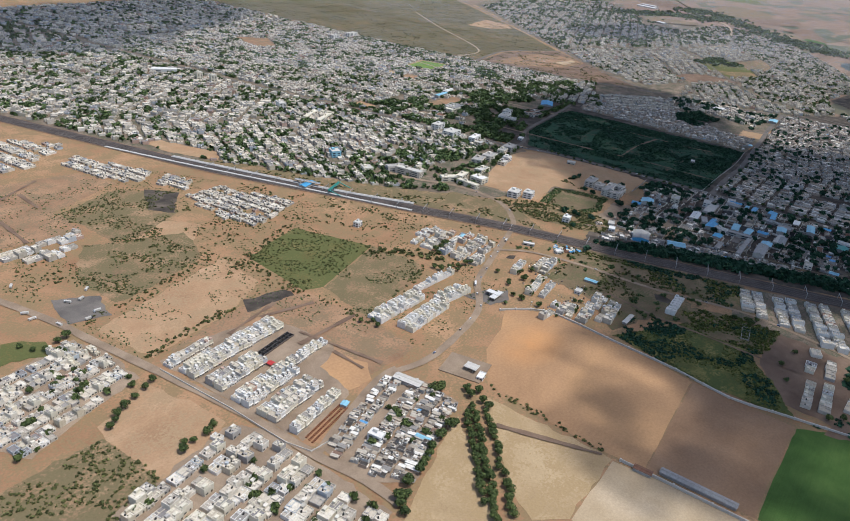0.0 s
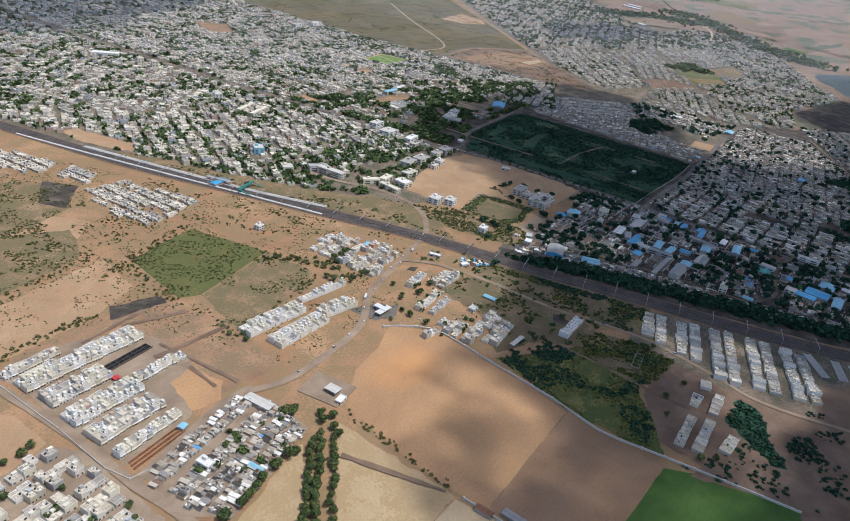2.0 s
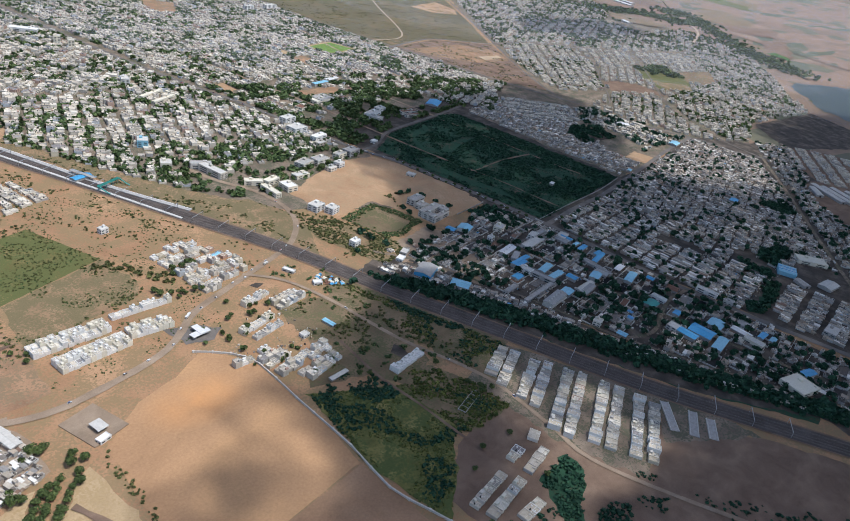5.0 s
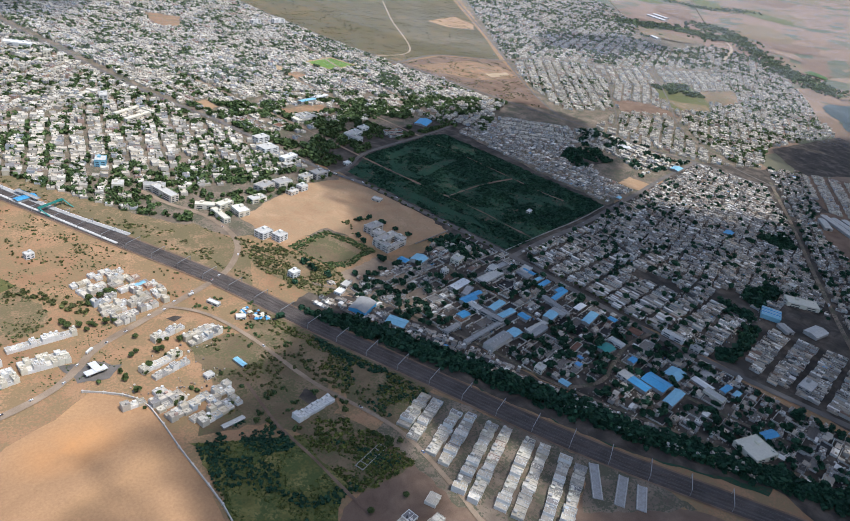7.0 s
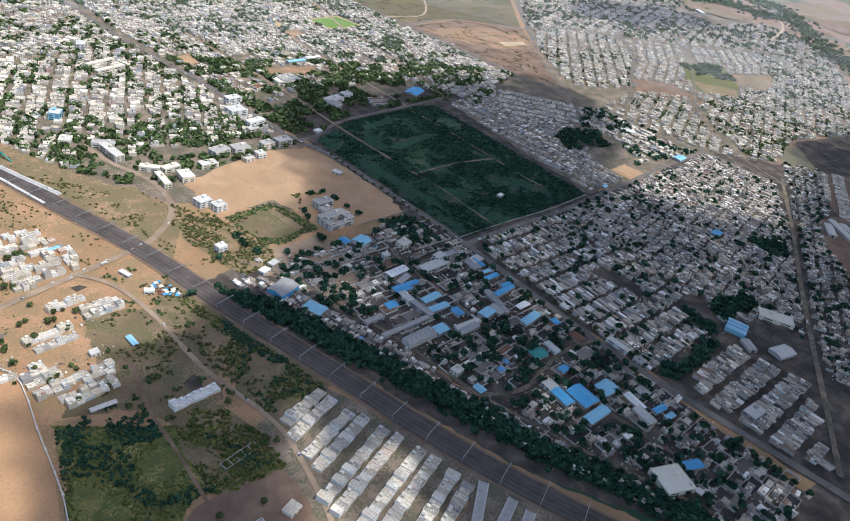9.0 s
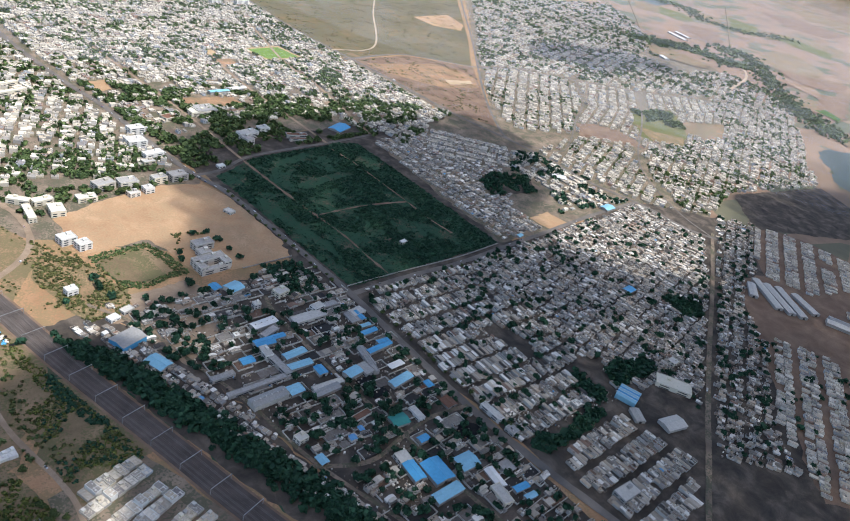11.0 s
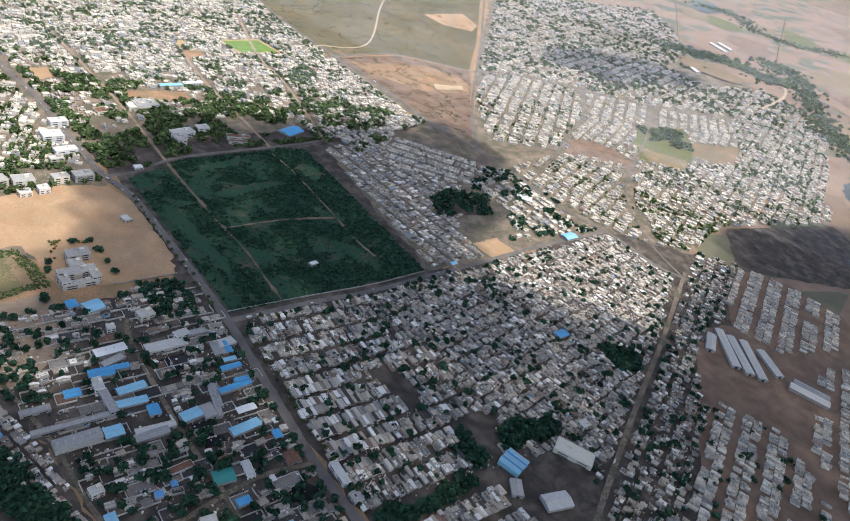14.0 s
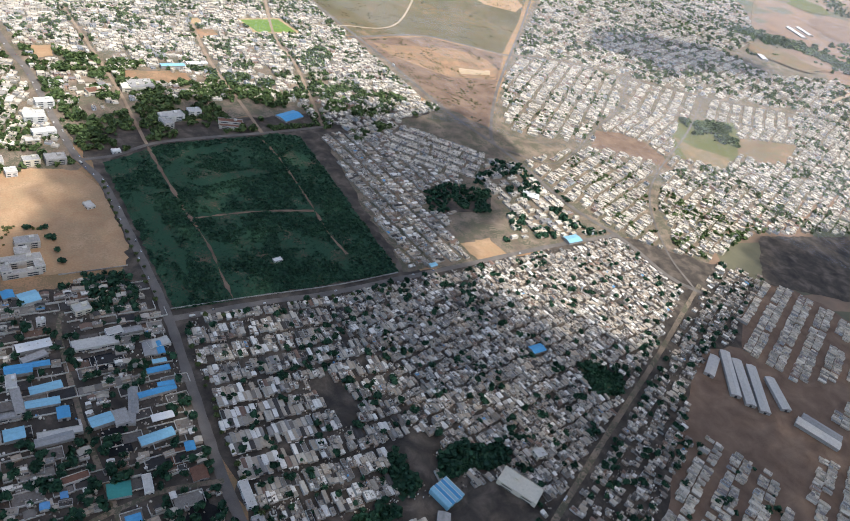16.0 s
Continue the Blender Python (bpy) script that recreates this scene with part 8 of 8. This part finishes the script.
# ---- trees that stand alone ----


def tree(seed, label, mat=M_LEAF_W):
    ob = root("tree", label, "tree")
    r = random.Random(seed)
    ms = Mesher()
    k = 7
    ang = np.linspace(0, 2 * math.pi, k, endpoint=False)
    rings = [(0.0, 0.42, 0, 0), (1.6, 0.3, 0.1, 0.05), (3.4, 0.2, 0.25, -0.1)]
    v = np.concatenate([np.column_stack([ox + rad * np.cos(ang), oy + rad * np.sin(ang), np.full(k, z)]) for z, rad, ox, oy in rings])
    q = [(a * k + i, a * k + (i + 1) % k, (a + 1) * k + (i + 1) % k, (a + 1) * k + i) for a in range(2) for i in range(k)]
    ms.add(v, q)
    for _ in range(4):
        t = r.uniform(0, 6.28)
        e = np.array([math.cos(t) * 2.2, math.sin(t) * 2.2, r.uniform(3.6, 4.8)])
        b = np.array([0.2, 0, 2.6])
        o = np.array([-math.sin(t), math.cos(t), 0]) * 0.13
        ms.add([b - o, b + o, e + o * 0.4, e - o * 0.4, b - (0, 0, 0.2), b + (0, 0, 0.2), e + (0, 0, 0.08), e - (0, 0, 0.08)], [(0, 1, 2, 3), (4, 7, 6, 5)])
    part("trunk", ms, M_WOOD, ob)
    c = crown_verts(420, 3.6, 0.82, 6, 0.135, seed)
    c[..., 2] += 3.4
    part("crown", Mesher().many(c.reshape(1, -1, 3), np.arange(c.shape[0] * 4).reshape(-1, 4), np.zeros(c.shape[0], int)), mat, ob)
    return ob


TREES = []
for k in range(5):
    TREES.append(Kinds([lambda k=k: tree(40 + k, ("broad dark green tree with rounded crown", "dense green tree beside the road", "full-crowned green tree with uneven outline", "spreading dark green tree", "bushy green tree with low crown")[k])], [(1, 1)]))


def trees_at(points, r0=3.0, r1=5.0):
    for x, y in points:
        k = TREES[rng.integers(5)]
        s = rng.uniform(r0, r1) / 3.6
        if 0 in k.made:
            copy_thing(k.made[0], at(x, y, 0, rng.uniform(0, 6.28), s, s, s * rng.uniform(0.85, 1.1)))
        else:
            k.place(x, y, 1, 1, 0.0, 0)


def row_of(a, b, n, wob=1.5):
    return [(a[0] + (b[0] - a[0]) * (i + 0.5) / n + rng.normal(0, wob), a[1] + (b[1] - a[1]) * (i + 0.5) / n + rng.normal(0, wob)) for i in range(n)]


trees_at(row_of((-848, -40), (-958, -138), 24, 1.2) + row_of((-860, -40), (-950, -122), 14, 1.2), 3.6, 5.2)
trees_at(row_of((-834, -44), (-944, -146), 20, 1.2), 3.4, 5.0)
trees_at([(-884, -44), (-890, -42), (-908, -46), (-926, -48), (-934, -52), (-941, -53), (-948, -56), (-955, -58), (-972, -60), (-990, -64), (-996, -70), (-1000, -78), (-985, -68)], 3.8, 6.0)
trees_at([(-832, -22), (-838, -30), (-826, -32), (-850, -2), (-856, 2), (-846, 0)], 4.5, 6.5)
trees_at([(-1034, 206), (-1046, 200), (-1060, 195), (-1074, 188), (-1084, 184), (-1090, 178), (-1098, 172), (-1052, 212)], 3.2, 5.0)
trees_at([(-1046, 108), (-1036, 112), (-1060, 108), (-1066, 112), (-1072, 104), (-1100, 262), (-1052, 330), (-1062, 328), (-1120, 268)], 3.2, 5.2)
trees_at(row_of((-640, 160), (-596, 128), 8, 5) + row_of((-610, 180), (-560, 200), 8, 6), 3.0, 5.0)
trees_at([(-548, 66), (-612, -6), (-586, 98), (-572, 62), (-598, 72), (-560, -60), (-590, -66), (-470, -138), (-545, -104), (-555, -98), (-640, 66), (-800, 132), (-806, 120), (-812, 140)], 2.8, 4.5)
trees_at(row_of((-470, -180), (-455, -210), 6, 3) + [(-462, -196), (-500, -262), (-540, -255), (-570, -268), (-520, -320), (-600, -330), (-612, -318)], 3.0, 4.6)
trees_at(row_of((-14, 20), (-36, 320), 18, 2), 2.6, 4.2)
trees_at(row_of((10, -60), (14, -330), 16, 2.5), 2.6, 4.2)
trees_at(row_of((30, -16), (330, -8), 13, 3), 2.4, 3.8)
trees_at(row_of((-225, 360), (-140, 352), 9, 6), 4, 6)

# ---- vehicles ----


def car(label):
    ob = root("car", label, "car", "cars on the roads")
    b = part("body", Mesher().add([(-2.1, -0.85, 0.35), (2.1, -0.85, 0.35), (2.1, 0.85, 0.35), (-2.1, 0.85, 0.35), (-2.1, -0.85, 0.95), (2.0, -0.8, 0.85), (2.0, 0.8, 0.85), (-2.1, 0.85, 0.95)], BOXQ + [(3, 2, 1, 0)]), M_CAR, ob)
    cabin = part("cabin", Mesher().add([(-1.7, -0.8, 0.9), (0.9, -0.8, 0.9), (0.9, 0.8, 0.9), (-1.7, 0.8, 0.9), (-1.3, -0.65, 1.45), (0.3, -0.65, 1.45), (0.3, 0.65, 1.45), (-1.3, 0.65, 1.45)], BOXQ), M_GLASS, ob)
    part("roof", box_ms(-0.5, 0, 1.7, 1.35, 1.45, 1.52), M_CAR, cabin)
    for x in (-1.3, 1.3):
        for y in (-0.8, 0.8):
            part("wheel", box_ms(x, y, 0.62, 0.22, 0.0, 0.62), M_TYRE, ob)
    return ob


def lorry(name, label, category, l, h, paint):
    ob = root(name, label, category)
    part("body", box_ms(-0.6, 0, l - 1.6, 2.4, 0.9, h), paint, ob)
    cab = part("cab", box_ms(l / 2 - 0.7, 0, 1.6, 2.3, 0.7, h * 0.85), M_CAR, ob)
    part("windscreen", box_ms(l / 2 + 0.1, 0, 0.08, 2.0, h * 0.5, h * 0.78), M_GLASS, cab)
    for x in (-l * 0.3, l * 0.32):
        for y in (-1.05, 1.05):
            part("wheel", box_ms(x, y, 1.0, 0.35, 0.0, 1.0), M_TYRE, ob)
    return ob


CAR = Kinds([lambda: car("small car on a dusty road")], [(1, 1)])
BUS = Kinds([lambda: lorry("bus", "white bus on the road", "bus", 11, 3.1, M_WHITESHEET)], [(1, 1)])
TRUCK = Kinds([lambda: lorry("truck", "goods truck with pale body", "truck", 8, 3.0, M_PALE)], [(1, 1)])


def drive(kind, line, s, side=2.2, z=0.93):
    x, y, a, _ = along(line, s)
    px, py = x - math.sin(a) * side, y + math.cos(a) * side
    if 0 in kind.made:
        copy_thing(kind.made[0], at(px, py, z, a))
    else:
        kind.place(px, py, 1, 1, a, 0).location.z = z * S


for s in (60, 120, 150, 185, 215, 262, 290, 330, 350, 371, 402, 440, 455, 520, 610):
    drive(CAR, R_MAIN, s, rng.choice([-2.2, 2.2]))
for s in (300, 430, 520, 560, 640, 700, 760, 820, 870, 905, 940, 990, 1040, 1075, 1110, 1140, 1225, 1260, 1290, 1350, 1375, 1410, 1470, 1590, 1615, 1180, 1320, 1432, 1450, 1512, 1530, 1560, 1640, 1655, 1700):
    drive(CAR, R_WEST, s, rng.choice([-3.4, 3.4]))
for s in (60, 130, 240, 380, 420, 610):
    drive(CAR, R_GSOUTH, s, rng.choice([-2.4, 2.4]))
for s in (1240, 1710):
    drive(CAR, R_FAR, s, rng.choice([-3, 3]))
for s in (150, 300, 390):
    drive(CAR, R_TRACK, s, 0)
for line, s in ((R_MAIN, 240), (R_WEST, 1210), (R_FAR, 1650)):
    drive(BUS, line, s, 2.4)
for line, s in ((R_MAIN, 395), (R_WEST, 1395), (R_MID, 180), (R_GSOUTH, 30), (R_GSOUTH, 45), (R_STRAIGHT, 640)):
    drive(TRUCK, line, s, -2.6)

for x, y in ((-1016, 395), (-1002, 392), (-1018, 348), (-1003, 357), (-1045, 358), (-1059, 403), (-1059, 387), (-1042, 470), (-986, 409)):
    copy_thing(TRUCK.made[0], at(x, y, 0.45 if x > -1040 and 340 < y < 400 else 0.02, rng.uniform(0, 3.1)))
trees_at([(-1078, 322), (-1086, 330), (-1070, 312), (-1092, 344), (-1066, 306)], 3.0, 4.6)

for a, b in ([[(-306, -354), (-346, -384)], [(-295, -385), (-336, -403)], [(-291, -405), (-323, -421)]]):
    ob = root("plinth", "long low pale concrete plinth in a bare yard", "plinth", "plinths of the empty yard")
    yw = math.atan2(b[1] - a[1], b[0] - a[0])
    ob.matrix_basis = at((a[0] + b[0]) / 2, (a[1] + b[1]) / 2, 0, yw)
    part("slab", box_ms(0, 0, math.dist(a, b), 11, 0, 0.9), M_CONCRETE, ob)
    for s in (-4.5, 4.5):
        part("kerb", box_ms(0, s, math.dist(a, b), 0.8, 0.9, 1.6), M_PALE, ob)

# ---- footings of unbuilt houses ----
pit = None
for i in range(16):
    for j in range(3):
        x, y = -990 + i * 3.6 + j * 0.4, 34 + i * 0.68 + j * 4.4
        if pit is None:
            pit = tagged(part("brick_footing", shell_ms(2.6, 2.0, 1.2, 1.0, 0.4), M_BRICK), "open square brick footing in red soil", "footing", "unbuilt house footings")
            pit.matrix_basis = at(x, y, 0, 0.2)
        else:
            copy_thing(pit, at(x, y, 0, 0.2))
ruin = root("burnt_row", "roofless dark shell of unfinished row houses", "ruin")
ruin.matrix_basis = at(-911, 172, 0, 0.16)
for k in range(9):
    part("cross_wall", box_ms(-27 + k * 6.5, 0, 0.5, 9, 0, 2.6), M_RAIL, ruin)
for s in (-4.5, 0, 4.5):
    part("long_wall", box_ms(0, s, 53, 0.5, 0, 2.4), M_RAIL, ruin)
part("floor", box_ms(0, 0, 53, 9, 0.05, 0.8), M_TAR, ruin)
ruin2 = root("overgrown_ruin", "roofless grey foundation walls overgrown by thorns", "ruin")
ruin2.matrix_basis = at(-492, -204, 0, 0.2)
for k in range(6):
    part("cross_wall", box_ms(-20 + k * 8, 0, 0.6, 9, 0, 1.6), M_CONCRETE, ruin2)
for s in (-4.5, 4.5):
    part("long_wall", box_ms(0, s, 41, 0.6, 0, 1.6), M_CONCRETE, ruin2)
TENT_FORMS = (
    (4.2, 5.0, 1.5, 1.1, M_BLUE, "low blue tarpaulin tent on bare earth"),
    (3.6, 4.4, 1.3, 0.9, M_TAR, "low black sheet tent on bare earth"),
    (4.6, 5.4, 1.6, 1.0, M_CREAM, "low patched cream tarpaulin tent"),
    (3.8, 4.6, 1.4, 1.0, M_RUST, "low brown tarpaulin tent on bare earth"))


def tarp_tent(w, d, h, rise, mat, label):
    ob = root("tarpaulin_tent", label, "tent", "tents beside the tracks")
    part("wall", box_ms(0, 0, w * 0.9, d * 0.92, 0, h), M_DARKSOIL, ob)
    part("canvas", gable_roof_ms(w, d, h, rise, 0.5), mat, ob)
    return ob


made = {}
for x, y in zip(*sprinkle([(-457, 82), (-445, 84), (-426, 62), (-419, 41), (-431, 39), (-453, 55), (-463, 66)], 4.4, gap=1.0)):
    i = int(rng.choice(4, p=(0.3, 0.3, 0.2, 0.2)))
    place = at(x, y, 0, rng.uniform(0, 3.1), rng.uniform(0.75, 1.1), rng.uniform(0.8, 1.1), 1.0)
    if i in made:
        copy_thing(made[i], place)
    else:
        made[i] = tarp_tent(*TENT_FORMS[i])
        made[i].matrix_basis = place
block(-464, 69, 12, 8, -25, 4.5, "small white hut beside a tent camp", M_WHITE, M_WHITE, head=False)
block(-475, 113, 7, 17, 20, 4.5, "narrow pale shop hut beside the track", M_PALE, M_WHITE, head=False)
for args in (
    (3330, 1435, 150, 34, 70, 12, M_WHITESHEET, "long white farm shed among far fields"),
    (3440, 1465, 120, 30, 70, 12, M_WHITESHEET, "long white farm shed beside another shed"),
    (2584, 1060, 60, 26, 60, 11, M_WHITESHEET, "white sheet-roofed shed at the town edge"),
):
    shed(*args)
tent = root("red_tent", "small red canvas awning beside the row houses", "awning")
tent.matrix_basis = at(-938, 148, 0, 0.1)
part("canvas", gable_roof_ms(6, 6, 2.8, 0.9), M_RED, tent)
for sx in (-2.6, 2.6):
    for sy in (-2.6, 2.6):
        part("pole", box_ms(sx, sy, 0.15, 0.15, 0, 2.8), M_STEEL, tent)

# ---- clouds overhead, which shade the town ----


def cloud(name, shade, height, spacing, r0, r1, label, fill=1.0, mat=M_CLOUD):
    """A bank of vapour whose shadow falls on the given outline of the plan."""
    off = np.array([SUN_TO.x, SUN_TO.y]) / SUN_TO.z * height
    poly = np.asarray(shade, float) + off
    (x0, y0), (x1, y1) = poly.min(0), poly.max(0)
    xs, ys = np.meshgrid(np.arange(x0, x1, spacing), np.arange(y0, y1, spacing))
    xs = xs.ravel() + rng.normal(0, spacing * 0.3, xs.size)
    ys = ys.ravel() + rng.normal(0, spacing * 0.3, ys.size)
    k = inside(poly, xs, ys) & (rng.random(xs.size) < fill)
    bm = bmesh.new()
    bmesh.ops.create_icosphere(bm, subdivisions=2, radius=1.0)
    tv = np.array([v.co[:] for v in bm.verts])
    tf = np.array([[v.index for v in f.verts] for f in bm.faces])
    bm.free()
    ms = Mesher()
    for x, y in zip(xs[k], ys[k]):
        r = rng.uniform(r0, r1)
        bump = 1 + 0.25 * rng.normal(size=len(tv))[:, None].clip(-1, 1)
        v = tv * bump * (r, r, r * 0.45)
        ms.add(v + (x, y, height + rng.normal(0, 14)), tris=tf)
    return setting(name, ms, [mat], label, "cloud", "stuff")


# outline follows the cloud shadow; the unseen south-west lobe is added to darken
CLOUD_MAIN = [(-26, 490), (109, 585), (460, 565), (790, 510), (765, 300), (585, 165), (478, 20), (466, -112), (678, -270), (1255, -60), (1790, -100), (2100, -480), (1560, -1200), (500, -1500), (-300, -1300), (-1500, -1700), (-1350, -900), (-900, -500), (-640, -430), (-480, -445), (-340, -430), (-300, -270), (-312, -90), (-290, -95), (-250, -75), (-240, 0), (-228, 80), (-208, 150), (-150, 280), (-60, 390)]
cloud("cloud", CLOUD_MAIN, 1300, 58, 58, 84, "thick grey cumulus bank over the town")
cloud("cloud_thin", [(-641, -341), (-605, -142), (-630, -60), (-700, -70), (-740, -110), (-825, -150), (-860, -343)], 1300, 60, 30, 48, "thin torn edge of the cumulus bank", 0.75, M_MIST)
# added out of view to dim the quarters, beyond the real cloud shadow
cloud("cloud_wisps", [(-610, -150), (-480, -70), (-350, -60), (-350, -220), (-390, -340), (-500, -410), (-640, -440), (-640, -240)], 1300, 56, 26, 42, "thin wisps below the cumulus bank", 0.7, M_MIST)
cloud("cloud_shelf", [(-612, -90), (-550, -66), (-480, -36), (-420, -30), (-400, -120), (-470, -200), (-490, -250), (-560, -300), (-630, -300), (-620, -170)], 1300, 34, 46, 62, "low grey shelf of the cumulus bank")
cloud("cloud_tail", [(-835, -150), (-760, -120), (-645, -130), (-640, -300), (-610, -420), (-780, -490), (-840, -310)], 1300, 56, 40, 60, "torn grey tail of the cumulus bank", 0.72)
# no such cloud inferred; added to shade the southern corner
cloud("cloud_skirt", [(-640, -300), (-480, -290), (-465, -400), (-400, -440), (-640, -450)], 1300, 58, 36, 56, "ragged skirt of the cumulus bank", 0.6)
cloud("cloud_small", [(1640, 1050), (1830, 1200), (2080, 1230), (2500, 1010), (2420, 900), (2050, 900), (1850, 850)], 1350, 52, 40, 66, "small white cumulus cloud overhead", 0.95)
cloud("cloud_north", [(244, 2484), (663, 2402), (607, 2016), (-195, 1600), (-480, 1650), (-700, 1900), (-392, 2300)], 1350, 56, 45, 70, "small cumulus cloud to the north", 0.9)
# deepens the railway shadow; its southern part is added only to darken
cloud("cloud_core", [(-420, -20), (-340, -10), (-300, -100), (-262, -210), (-215, -330), (-170, -440), (-160, -560), (-260, -900), (-700, -900), (-640, -480), (-480, -430), (-330, -420), (-320, -340), (-345, -250), (-375, -160)], 1300, 52, 46, 66, "dense dark core of the cumulus bank", 1.0, M_STORM)


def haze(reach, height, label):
    """A thin uneven translucent sheet that imitates air haze beyond a line of the plan."""
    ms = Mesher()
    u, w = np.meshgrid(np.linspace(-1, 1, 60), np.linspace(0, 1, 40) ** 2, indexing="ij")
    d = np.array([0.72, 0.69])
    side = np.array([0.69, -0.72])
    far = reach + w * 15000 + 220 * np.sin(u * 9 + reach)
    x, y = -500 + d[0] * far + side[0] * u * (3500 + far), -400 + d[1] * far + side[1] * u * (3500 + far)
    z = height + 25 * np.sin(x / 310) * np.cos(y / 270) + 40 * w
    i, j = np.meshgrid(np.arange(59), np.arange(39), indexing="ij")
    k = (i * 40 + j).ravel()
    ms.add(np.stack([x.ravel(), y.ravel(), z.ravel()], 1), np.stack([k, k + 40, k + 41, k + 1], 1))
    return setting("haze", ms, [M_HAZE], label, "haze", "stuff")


# three added sheets that pale the far plain as distance haze would
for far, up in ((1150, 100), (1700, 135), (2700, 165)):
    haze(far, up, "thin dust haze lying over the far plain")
